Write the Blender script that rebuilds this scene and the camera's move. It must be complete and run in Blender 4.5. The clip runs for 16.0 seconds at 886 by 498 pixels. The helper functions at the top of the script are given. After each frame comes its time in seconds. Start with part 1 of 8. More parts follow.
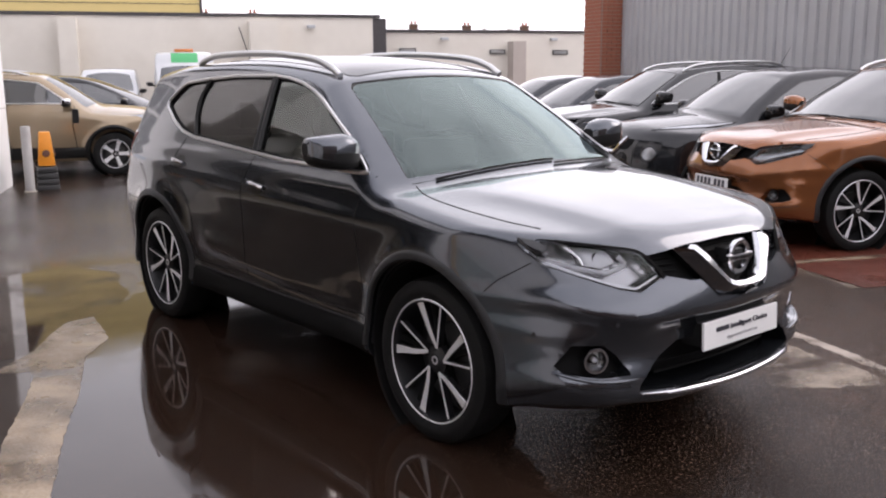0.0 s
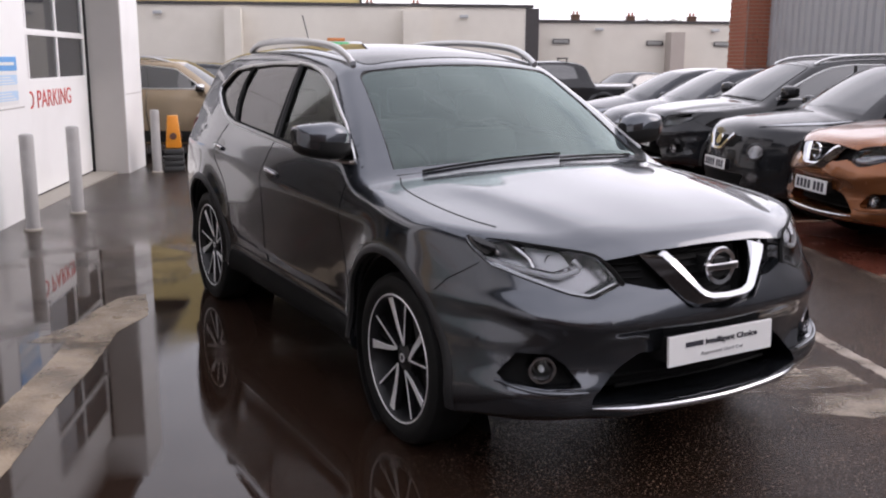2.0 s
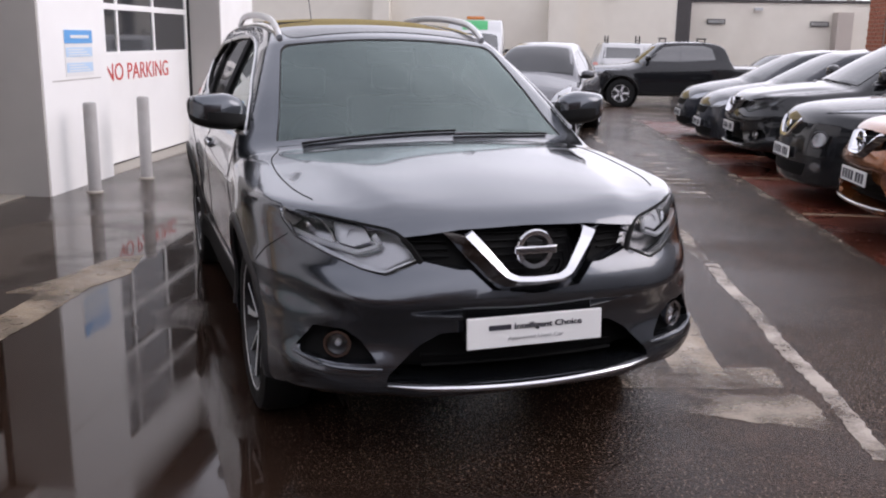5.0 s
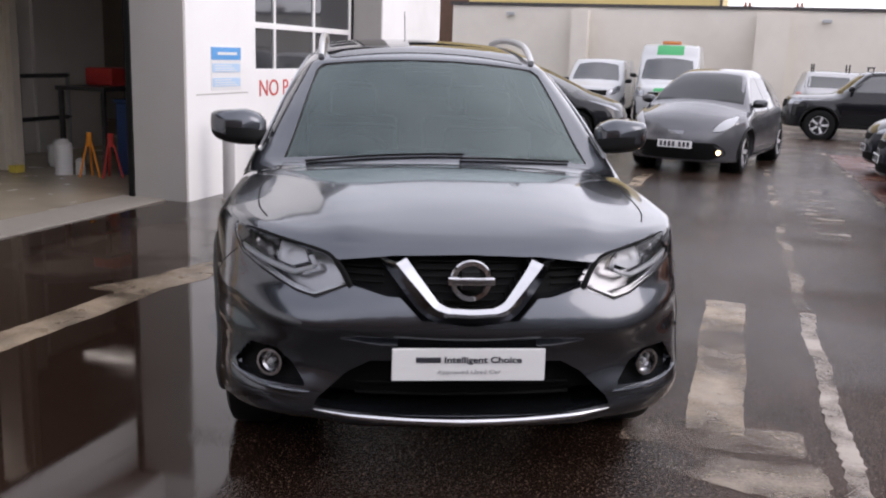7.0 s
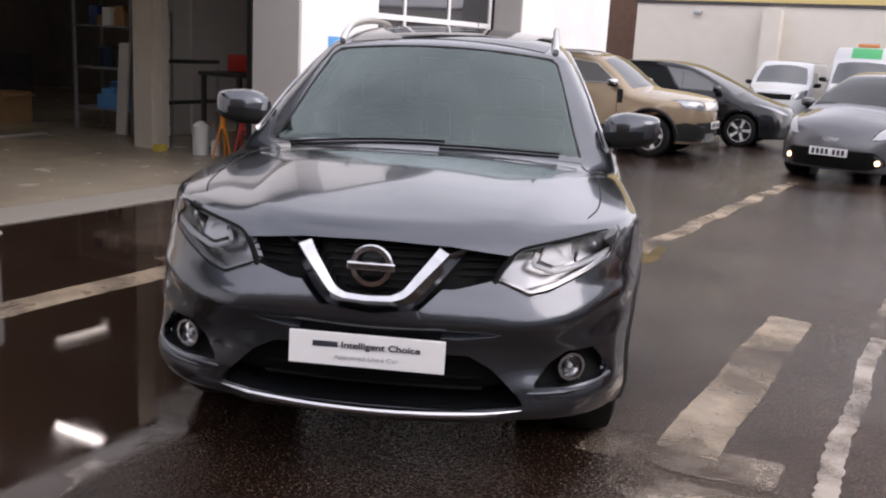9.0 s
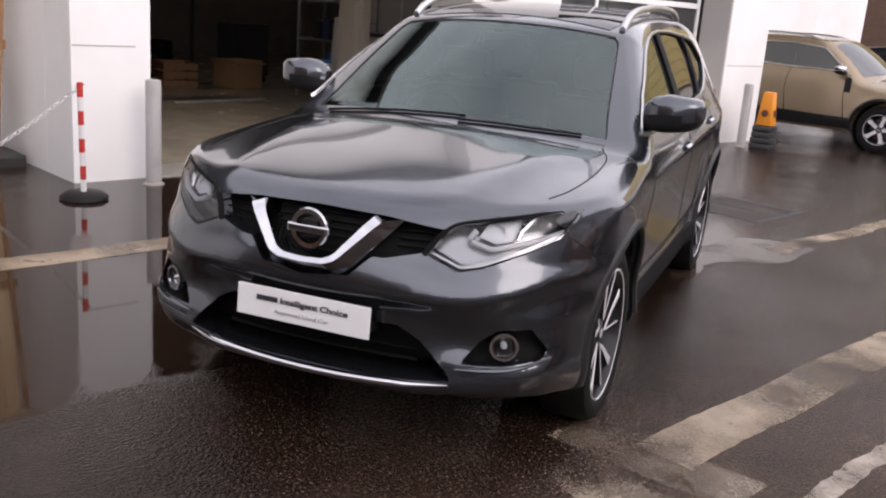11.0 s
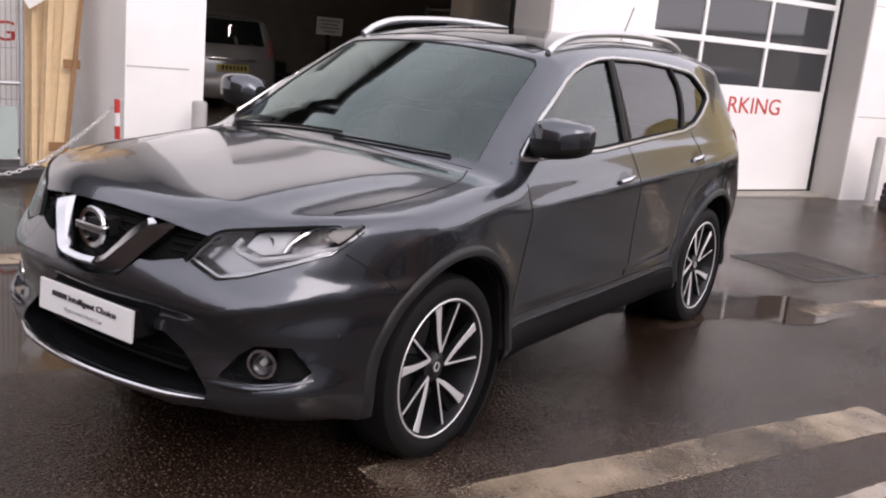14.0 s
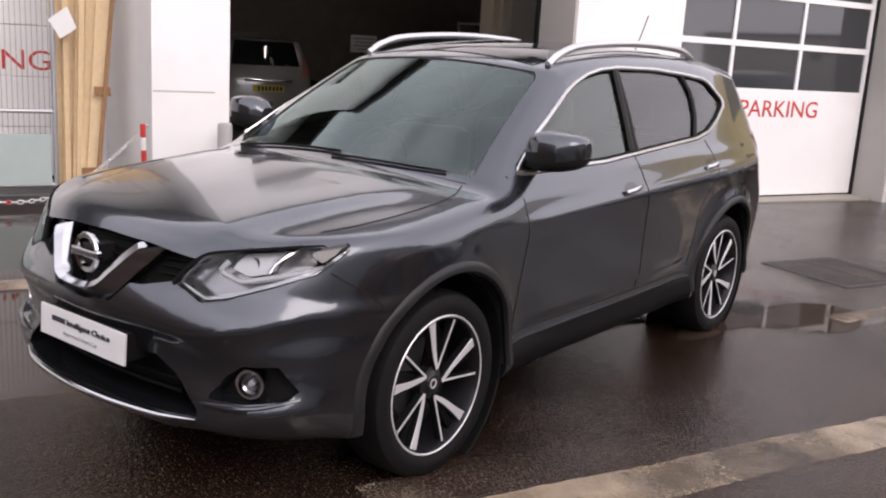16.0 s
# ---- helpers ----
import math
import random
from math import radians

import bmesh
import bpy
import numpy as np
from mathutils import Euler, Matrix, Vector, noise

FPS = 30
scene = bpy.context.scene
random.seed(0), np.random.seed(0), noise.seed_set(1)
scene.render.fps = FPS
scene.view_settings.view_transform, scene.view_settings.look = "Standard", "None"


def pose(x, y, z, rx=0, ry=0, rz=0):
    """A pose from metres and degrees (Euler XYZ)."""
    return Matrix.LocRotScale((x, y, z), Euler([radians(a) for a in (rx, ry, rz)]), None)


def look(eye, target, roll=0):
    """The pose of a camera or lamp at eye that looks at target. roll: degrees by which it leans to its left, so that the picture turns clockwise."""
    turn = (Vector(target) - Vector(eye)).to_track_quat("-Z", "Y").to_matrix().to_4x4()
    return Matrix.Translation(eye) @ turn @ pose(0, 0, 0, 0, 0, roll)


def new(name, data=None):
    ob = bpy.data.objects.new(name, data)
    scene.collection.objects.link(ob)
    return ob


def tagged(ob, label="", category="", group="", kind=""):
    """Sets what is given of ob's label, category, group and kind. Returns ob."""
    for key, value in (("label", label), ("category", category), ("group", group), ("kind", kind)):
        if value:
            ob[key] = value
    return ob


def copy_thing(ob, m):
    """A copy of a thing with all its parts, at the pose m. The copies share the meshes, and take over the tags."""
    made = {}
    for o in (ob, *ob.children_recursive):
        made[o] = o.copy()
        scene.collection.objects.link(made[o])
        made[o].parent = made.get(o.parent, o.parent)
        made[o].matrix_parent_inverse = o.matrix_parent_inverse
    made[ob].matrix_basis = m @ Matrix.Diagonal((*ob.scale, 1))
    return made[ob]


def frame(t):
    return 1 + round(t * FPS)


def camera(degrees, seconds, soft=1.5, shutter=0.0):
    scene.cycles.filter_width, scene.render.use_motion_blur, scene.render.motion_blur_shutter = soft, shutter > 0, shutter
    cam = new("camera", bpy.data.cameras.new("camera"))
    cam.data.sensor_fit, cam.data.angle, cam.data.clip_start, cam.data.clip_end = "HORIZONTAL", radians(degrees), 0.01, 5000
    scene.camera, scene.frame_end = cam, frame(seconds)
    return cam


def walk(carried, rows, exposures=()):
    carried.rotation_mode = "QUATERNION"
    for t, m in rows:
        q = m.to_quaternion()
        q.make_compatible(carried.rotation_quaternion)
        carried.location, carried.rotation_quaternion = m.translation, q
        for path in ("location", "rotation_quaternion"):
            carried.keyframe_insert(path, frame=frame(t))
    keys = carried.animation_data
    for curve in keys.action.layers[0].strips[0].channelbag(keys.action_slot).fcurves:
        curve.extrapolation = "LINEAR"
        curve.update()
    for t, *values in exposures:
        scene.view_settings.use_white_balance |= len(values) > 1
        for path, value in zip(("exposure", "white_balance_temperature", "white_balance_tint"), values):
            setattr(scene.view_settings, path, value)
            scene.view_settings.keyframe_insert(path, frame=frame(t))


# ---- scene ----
cam = camera(51.1, 16.0, soft=2.1)
PATH = [
    (0, (-3.233, -2.908, 1.56), (-1.973, -1.402, 1.179), -0.3),
    (0.5, (-3.067, -3.063, 1.557), (-1.905, -1.484, 1.16), 0.7),
    (1, (-2.877, -3.071, 1.538), (-1.726, -1.487, 1.129), 0.6),
    (1.5, (-2.697, -3.111, 1.548), (-1.61, -1.478, 1.155), -0.2),
    (2, (-2.51, -3.244, 1.551), (-1.538, -1.542, 1.151), 0.3),
    (2.5, (-2.317, -3.208, 1.523), (-1.356, -1.502, 1.115), -0.1),
    (3, (-2.171, -3.263, 1.547), (-1.219, -1.548, 1.158), -0.6),
    (3.2, (-2.067, -3.293, 1.524), (-1.147, -1.561, 1.133), 0.1),
    (5.5, (-1.154, -3.821, 1.544), (-0.602, -1.95, 1.099), 1.2),
    (6, (-0.923, -3.815, 1.545), (-0.475, -1.907, 1.147), 1.9),
    (6.5, (-0.669, -3.811, 1.538), (-0.292, -1.887, 1.144), 0.8),
    (7, (-0.423, -3.863, 1.556), (-0.211, -1.917, 1.147), 2.0),
    (7.5, (-0.208, -3.814, 1.533), (-0.088, -1.863, 1.105), 2.5),
    (8, (0.013, -3.771, 1.546), (0.049, -1.816, 1.123), 1.6),
    (8.5, (0.304, -3.826, 1.555), (0.161, -1.878, 1.127), 3.6),
    (9, (0.519, -3.774, 1.536), (0.325, -1.83, 1.106), 3.2),
    (9.5, (0.732, -3.683, 1.54), (0.432, -1.758, 1.085), 3.5),
    (9.7, (0.835, -3.696, 1.554), (0.475, -1.783, 1.095), 2.4),
    (11.8, (1.911, -3.344, 1.576), (1.056, -1.608, 1.07), 5.2),
    (12, (1.982, -3.294, 1.572), (1.121, -1.553, 1.095), 4.5),
    (12.5, (2.171, -3.144, 1.559), (1.289, -1.404, 1.117), 6.6),
    (13, (2.388, -3.004, 1.558), (1.414, -1.309, 1.138), 4.8),
    (13.5, (2.598, -2.872, 1.566), (1.551, -1.232, 1.101), 5.7),
    (14, (2.679, -2.73, 1.548), (1.583, -1.116, 1.106), 5.5),
    (14.5, (2.775, -2.674, 1.567), (1.616, -1.107, 1.115), 5.2),
    (15, (2.839, -2.639, 1.569), (1.654, -1.089, 1.127), 4.8),
    (15.5, (2.829, -2.611, 1.572), (1.632, -1.068, 1.142), 4.3),
    (16, (2.844, -2.597, 1.575), (1.656, -1.045, 1.152), 3.4),
]
walk(cam, [(t, look(eye, target, roll)) for t, eye, target, roll in PATH],
     exposures=[(0, 1.14, 6740, 22), (1, 0.97, 6700, 22), (2, 0.88, 6640, 22), (5.5, 0.90, 6520, 22), (7, 0.90, 6520, 21), (9, 1.06, 6670, 22), (12.5, 1.0, 6820, 24), (16, 1.03, 6850, 24)])

import itertools

# ---------------------------------------------------------------- yard layout
TH = radians(23.5)                      # the yard's long axis, turned from the car's


def dip(u):
    """Fall of the ground away from the camera."""
    s = max(u - 6.0, 0.0)
    return -0.0165 * s * s / (s + 2.5)


def yard(u, v, h=0.0, turn=0.0):
    """A pose in the yard: u along it, v across it, h above the ground."""
    return pose(u * math.sin(TH) + v * math.cos(TH), u * math.cos(TH) - v * math.sin(TH), h + dip(u), 0, 0, -23.5 + turn)


# ---------------------------------------------------------------- world and light
world = bpy.data.worlds.new("sky")
scene.world = world
world.use_nodes = True
wn, wl = world.node_tree.nodes, world.node_tree.links
wn.clear()
w_out, w_bg = wn.new("ShaderNodeOutputWorld"), wn.new("ShaderNodeBackground")
w_sky = wn.new("ShaderNodeTexSky")
w_sky.sky_type, w_sky.sun_disc = "NISHITA", False
w_sky.sun_elevation, w_sky.sun_rotation = radians(30), radians(113)
w_geo, w_noise, w_ramp, w_mix = (wn.new(n) for n in ("ShaderNodeTexCoord", "ShaderNodeTexNoise", "ShaderNodeValToRGB", "ShaderNodeMix"))
w_map = wn.new("ShaderNodeMapping")
w_map.inputs["Scale"].default_value = (1.0, 1.0, 2.6)
w_noise.inputs["Scale"].default_value, w_noise.inputs["Detail"].default_value = 1.7, 6.0
w_noise.inputs["Roughness"].default_value = 0.55
w_ramp.color_ramp.elements[0].position, w_ramp.color_ramp.elements[1].position = 0.15, 0.40
w_mix.data_type = "RGBA"
w_cloud = wn.new("ShaderNodeMix")
w_cloud.data_type = "RGBA"
w_cloud.inputs[6].default_value = (3.4, 3.95, 4.6, 1)
w_cloud.inputs[7].default_value = (17.4, 17.9, 18.5, 1)
w_n2 = wn.new("ShaderNodeTexNoise")
w_n2.inputs["Scale"].default_value, w_n2.inputs["Detail"].default_value = 3.1, 4.0
wl.new(w_geo.outputs["Generated"], w_map.inputs[0])
wl.new(w_map.outputs[0], w_noise.inputs["Vector"])
wl.new(w_map.outputs[0], w_n2.inputs["Vector"])
wl.new(w_noise.outputs[0], w_ramp.inputs[0])
# the cloud is thicker and darker overhead, brighter towards the horizon
w_sep, w_low, w_sum = wn.new("ShaderNodeSeparateXYZ"), wn.new("ShaderNodeMapRange"), wn.new("ShaderNodeMath")
w_low.inputs["From Min"].default_value, w_low.inputs["From Max"].default_value = 0.05, 0.95
w_low.inputs["To Min"].default_value, w_low.inputs["To Max"].default_value = 0.22, -0.02
w_sum.operation, w_sum.inputs[1].default_value = "MULTIPLY_ADD", 0.5
w_sum.use_clamp = True
wl.new(w_geo.outputs["Generated"], w_sep.inputs[0])
wl.new(w_sep.outputs[2], w_low.inputs["Value"])
wl.new(w_n2.outputs[0], w_sum.inputs[0])
wl.new(w_low.outputs[0], w_sum.inputs[2])
# and brighter round the veiled sun
w_dot, w_glow = wn.new("ShaderNodeVectorMath"), wn.new("ShaderNodeMapRange")
w_dot.operation = "DOT_PRODUCT"
w_dot.inputs[1].default_value = (0.80, -0.33, 0.50)
w_glow.inputs["From Min"].default_value, w_glow.inputs["From Max"].default_value = 0.15, 1.0
w_glow.inputs["To Min"].default_value, w_glow.inputs["To Max"].default_value = 0.0, 0.32
w_all = wn.new("ShaderNodeMath")
w_all.operation, w_all.use_clamp = "ADD", True
wl.new(w_geo.outputs["Generated"], w_dot.inputs[0])
wl.new(w_dot.outputs["Value"], w_glow.inputs["Value"])
wl.new(w_sum.outputs[0], w_all.inputs[0])
wl.new(w_glow.outputs[0], w_all.inputs[1])
wl.new(w_all.outputs[0], w_cloud.inputs[0])
wl.new(w_ramp.outputs[0], w_mix.inputs[0])
wl.new(w_sky.outputs[0], w_mix.inputs[6])
wl.new(w_cloud.outputs[2], w_mix.inputs[7])
wl.new(w_mix.outputs[2], w_bg.inputs["Color"])
w_bg.inputs["Strength"].default_value = 0.085
wl.new(w_bg.outputs[0], w_out.inputs["Surface"])

sun_data = bpy.data.lights.new("sun", "SUN")
sun_data.energy, sun_data.angle, sun_data.color = 0.5, radians(35), (1.0, 0.95, 0.88)
sun = new("sun", sun_data)
sun.matrix_basis = look((12, -5, 7.5), (0, 0, 0))


# ---------------------------------------------------------------- materials
def material(name, color, rough=0.5, metal=0.0, coat=0.0, noise_scale=0.0, vary=0.0, bump=0.0, bump_scale=60.0, rough_vary=0.0,
             transmission=0.0, emit=0.0, spec=0.5, ior=1.45, dirt=None, dirt_scale=1.2, dirt_amount=0.5):
    """A node material: base colour with grain at one scale, stains at another, and fine relief."""
    m = bpy.data.materials.new(name)
    m.use_nodes = True
    nt = m.node_tree
    b = nt.nodes["Principled BSDF"]
    b.inputs["Base Color"].default_value = (*color, 1)
    b.inputs["Roughness"].default_value = rough
    b.inputs["Metallic"].default_value = metal
    b.inputs["Coat Weight"].default_value = coat
    b.inputs["Coat Roughness"].default_value = 0.04
    b.inputs["Transmission Weight"].default_value = transmission
    b.inputs["Specular IOR Level"].default_value = spec
    b.inputs["IOR"].default_value = ior
    if emit:
        b.inputs["Emission Color"].default_value = (*color, 1)
        b.inputs["Emission Strength"].default_value = emit
    if noise_scale:
        tc = nt.nodes.new("ShaderNodeTexCoord")
        n1 = nt.nodes.new("ShaderNodeTexNoise")
        n1.inputs["Scale"].default_value, n1.inputs["Detail"].default_value = noise_scale, 5.0
        nt.links.new(tc.outputs["Object"], n1.inputs["Vector"])
        mix = nt.nodes.new("ShaderNodeMix")
        mix.data_type = "RGBA"
        mix.inputs[6].default_value = (*[c * (1 - vary) for c in color], 1)
        mix.inputs[7].default_value = (*[min(c * (1 + vary), 1) for c in color], 1)
        nt.links.new(n1.outputs[0], mix.inputs[0])
        out = mix.outputs[2]
        if dirt:
            n2 = nt.nodes.new("ShaderNodeTexNoise")
            n2.inputs["Scale"].default_value, n2.inputs["Detail"].default_value = dirt_scale, 7.0
            nt.links.new(tc.outputs["Object"], n2.inputs["Vector"])
            ramp = nt.nodes.new("ShaderNodeValToRGB")
            ramp.color_ramp.elements[0].position, ramp.color_ramp.elements[1].position = 0.48, 0.72
            ramp.color_ramp.elements[1].color = (dirt_amount,) * 3 + (1,)
            nt.links.new(n2.outputs[0], ramp.inputs[0])
            mix2 = nt.nodes.new("ShaderNodeMix")
            mix2.data_type = "RGBA"
            mix2.inputs[7].default_value = (*dirt, 1)
            nt.links.new(ramp.outputs[0], mix2.inputs[0])
            nt.links.new(out, mix2.inputs[6])
            out = mix2.outputs[2]
        nt.links.new(out, b.inputs["Base Color"])
        if rough_vary:
            mr = nt.nodes.new("ShaderNodeMapRange")
            mr.inputs["To Min"].default_value, mr.inputs["To Max"].default_value = max(rough - rough_vary, 0.02), min(rough + rough_vary, 1)
            nt.links.new(n1.outputs[0], mr.inputs["Value"])
            nt.links.new(mr.outputs[0], b.inputs["Roughness"])
        if bump:
            n3 = nt.nodes.new("ShaderNodeTexNoise")
            n3.inputs["Scale"].default_value, n3.inputs["Detail"].default_value = bump_scale, 3.0
            nt.links.new(tc.outputs["Object"], n3.inputs["Vector"])
            bp = nt.nodes.new("ShaderNodeBump")
            bp.inputs["Strength"].default_value, bp.inputs["Distance"].default_value = bump, 0.01
            nt.links.new(n3.outputs[0], bp.inputs["Height"])
            nt.links.new(bp.outputs[0], b.inputs["Normal"])
    return m


def sheet_glass(name, tint, gloss=1.5, rough=0.02, sheen=(0.84, 1.0, 0.97)):
    """A thin pane: tinted see-through with a reflection that grows at a slant."""
    m = bpy.data.materials.new(name)
    m.use_nodes = True
    nt = m.node_tree
    nt.nodes.clear()
    out, mix, tr, gl, fr = (nt.nodes.new(n) for n in ("ShaderNodeOutputMaterial", "ShaderNodeMixShader", "ShaderNodeBsdfTransparent", "ShaderNodeBsdfGlossy", "ShaderNodeFresnel"))
    tr.inputs["Color"].default_value = (*tint, 1)
    gl.inputs["Roughness"].default_value = rough
    gl.inputs["Color"].default_value = (*sheen, 1)
    fr.inputs["IOR"].default_value = gloss
    nt.links.new(fr.outputs[0], mix.inputs[0])
    nt.links.new(tr.outputs[0], mix.inputs[1])
    nt.links.new(gl.outputs[0], mix.inputs[2])
    nt.links.new(mix.outputs[0], out.inputs[0])
    return m


def paint(name, color, flake=0.35, coat=0.75, clear=1.5):
    """Car paint: a metallic base under clear coat, with dust and dried drops."""
    m = material(name, color, rough=0.21, metal=flake, coat=coat, spec=0.12, noise_scale=220, vary=0.10, dirt=[c * 0.85 + 0.01 for c in color], dirt_scale=2.5, dirt_amount=0.3)
    m.node_tree.nodes["Principled BSDF"].inputs["Coat IOR"].default_value = clear
    m.node_tree.nodes["Principled BSDF"].inputs["Coat Roughness"].default_value = 0.045
    return m


M_PAINT_GREY = paint("grey_metallic_paint", (0.074, 0.082, 0.095), 0.90, 1.0, 1.52)
M_PAINT_ORANGE = paint("orange_metallic_paint", (0.235, 0.085, 0.030), 0.6)
M_PAINT_BLACK = paint("black_paint", (0.012, 0.013, 0.015), 0.2)
M_PAINT_DARK = paint("dark_blue_grey_paint", (0.02, 0.023, 0.03), 0.3)
M_PAINT_MID = paint("mid_grey_paint", (0.13, 0.132, 0.142), 0.4)
M_PAINT_BEIGE = paint("beige_metallic_paint", (0.31, 0.24, 0.16), 0.5)
M_PAINT_WHITE = paint("white_van_paint", (0.52, 0.53, 0.54), 0.0)
M_PAINT_SILVER = paint("silver_paint", (0.5, 0.5, 0.5), 0.5)
M_PAINT_RED = paint("red_paint", (0.4, 0.03, 0.03), 0.1)
M_GLASS_DARK = material("tinted_glass", (0.012, 0.014, 0.016), rough=0.03, spec=0.5, ior=1.5)
M_GLASS_FAR = material("car_window_glass", (0.018, 0.021, 0.022), rough=0.04, spec=0.9, ior=1.75)
M_CLEAR = sheet_glass("clear_lens", (0.95, 0.95, 0.95), 1.35, 0.02, (1, 1, 1))
M_CHROME = material("chrome", (0.58, 0.58, 0.60), rough=0.10, metal=1.0)
M_SATIN = material("satin_aluminium", (0.62, 0.62, 0.62), rough=0.28, metal=1.0, noise_scale=40, vary=0.05)
M_BLACKPLASTIC = material("black_plastic", (0.009, 0.009, 0.009), rough=0.5, noise_scale=30, vary=0.25, spec=0.3)
M_GLOSSBLACK = material("gloss_black", (0.008, 0.008, 0.009), rough=0.12, coat=0.6)
M_GRILLE = material("grille_black", (0.004, 0.004, 0.004), rough=0.7, spec=0.15)
M_GAP = material("shut_line", (0.004, 0.004, 0.004), rough=0.8)
M_RUBBER = material("tyre_rubber", (0.009, 0.009, 0.009), rough=0.6, spec=0.2, noise_scale=25, vary=0.3, bump=0.2, bump_scale=150)
M_ALLOY = material("machined_alloy", (0.80, 0.80, 0.81), rough=0.40, metal=0.5, noise_scale=80, vary=0.06)
M_RIMDARK = material("dark_alloy", (0.008, 0.008, 0.009), rough=0.4, coat=0.15)
M_LAMP_IN = material("lamp_reflector", (0.36, 0.37, 0.39), rough=0.22, metal=0.85)
M_LAMP_WHITE = material("lamp_light_guide", (0.52, 0.54, 0.57), rough=0.3)
M_LAMP_ON = material("lit_lamp", (1.0, 0.72, 0.38), emit=3.0)
M_TAIL = material("tail_lamp", (0.55, 0.2, 0.17), rough=0.12, coat=1.0)
M_AMBER = material("amber_lens", (0.6, 0.2, 0.05), rough=0.15, coat=1.0)
M_PLATE_W = material("white_plate", (0.74, 0.74, 0.73), rough=0.35, noise_scale=12, vary=0.03)
M_PLATE_Y = material("yellow_plate", (0.62, 0.48, 0.08), rough=0.35, noise_scale=12, vary=0.05)
M_INK = material("dark_ink", (0.03, 0.03, 0.04), rough=0.5)
M_INK_LIGHT = material("grey_ink", (0.35, 0.35, 0.36), rough=0.5)
M_SEAT = material("dark_seat_fabric", (0.02, 0.02, 0.022), rough=0.8, noise_scale=60, vary=0.2)
M_WHITE = material("white_cladding", (0.83, 0.825, 0.81), rough=0.42, noise_scale=3, vary=0.025, dirt=(0.55, 0.53, 0.49), dirt_scale=0.9, dirt_amount=0.22)
M_CREAM = material("cream_render", (0.66, 0.62, 0.55), rough=0.8, noise_scale=2, vary=0.05, bump=0.25, bump_scale=30, dirt=(0.5, 0.45, 0.38), dirt_scale=0.35, dirt_amount=0.5)
# the cream render again, with shade mixed into its colour
M_CREAM_SHADE = material("cream_render_shaded", (0.42, 0.37, 0.33), rough=0.8, noise_scale=2, vary=0.08, bump=0.25, bump_scale=30)
M_COPING = material("dark_coping", (0.05, 0.045, 0.045), rough=0.6, noise_scale=6, vary=0.2)
M_REVEAL = material("grey_reveal", (0.42, 0.40, 0.375), rough=0.55, noise_scale=4, vary=0.05)
M_RED = material("red_lettering", (0.55, 0.045, 0.03), rough=0.45, noise_scale=20, vary=0.12)
M_BLUE = material("blue_sign", (0.10, 0.34, 0.68), rough=0.35, noise_scale=20, vary=0.08)
M_BLUE_PALE = material("pale_blue_sign", (0.45, 0.62, 0.80), rough=0.35, noise_scale=20, vary=0.08)
M_STEEL = material("galvanised_steel", (0.42, 0.43, 0.44), rough=0.45, metal=0.6, noise_scale=18, vary=0.12)
M_BOLLARD = material("grey_painted_steel", (0.38, 0.37, 0.36), rough=0.5, noise_scale=9, vary=0.1, dirt=(0.2, 0.18, 0.16), dirt_scale=3, dirt_amount=0.5)
M_CORR = material("grey_profiled_steel", (0.36, 0.36, 0.365), rough=0.5, metal=0.2, noise_scale=1.5, vary=0.06, dirt=(0.26, 0.25, 0.24), dirt_scale=0.6, dirt_amount=0.5)
M_YELLOW_CLAD = material("yellow_cladding", (0.60, 0.47, 0.20), rough=0.6, noise_scale=2, vary=0.05)
M_BRICK = material("red_brick", (0.30, 0.105, 0.06), rough=0.85, noise_scale=14, vary=0.3, bump=0.4, bump_scale=80)
M_MORTAR = material("mortar", (0.34, 0.31, 0.28), rough=0.9, noise_scale=30, vary=0.1)
M_WOOD = material("pale_pine", (0.66, 0.49, 0.29), rough=0.6, noise_scale=14, vary=0.18)
M_FLOOR_IN = material("workshop_floor", (0.42, 0.36, 0.27), rough=0.24, noise_scale=3, vary=0.12, rough_vary=0.1, dirt=(0.22, 0.18, 0.14), dirt_scale=0.9, dirt_amount=0.6)
M_INNER = material("workshop_wall", (0.34, 0.31, 0.28), rough=0.8, noise_scale=3, vary=0.2)
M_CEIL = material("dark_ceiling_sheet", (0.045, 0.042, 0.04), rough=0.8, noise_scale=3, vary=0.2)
M_INNER_LIGHT = material("grey_partition", (0.66, 0.63, 0.60), rough=0.6, noise_scale=3, vary=0.08)
M_CONCRETE = material("pale_concrete", (0.31, 0.285, 0.245), rough=0.55, noise_scale=12, vary=0.15, bump=0.2, bump_scale=60)
M_ORANGE = material("orange_plastic", (0.75, 0.27, 0.02), rough=0.4, noise_scale=20, vary=0.08)
M_WHITEPLASTIC = material("white_plastic", (0.75, 0.75, 0.74), rough=0.4)
M_REDPLASTIC = material("red_plastic", (0.55, 0.05, 0.04), rough=0.4, noise_scale=12, vary=0.15)
M_BLUEBIN = material("blue_steel_bin", (0.03, 0.06, 0.16), rough=0.5, noise_scale=6, vary=0.2)
M_GREEN = material("green_livery", (0.03, 0.34, 0.11), rough=0.3, coat=0.6)
M_CARD = material("cardboard", (0.36, 0.21, 0.10), rough=0.8, noise_scale=10, vary=0.15)
M_DOOR_GLASS = material("door_glass", (0.035, 0.037, 0.04), rough=0.04, spec=0.8, ior=1.5)
M_COLUMN = material("column_paint", (0.60, 0.54, 0.46), rough=0.5, noise_scale=5, vary=0.08)
M_ROUNDEL = material("brown_reflector", (0.10, 0.035, 0.02), rough=0.3)
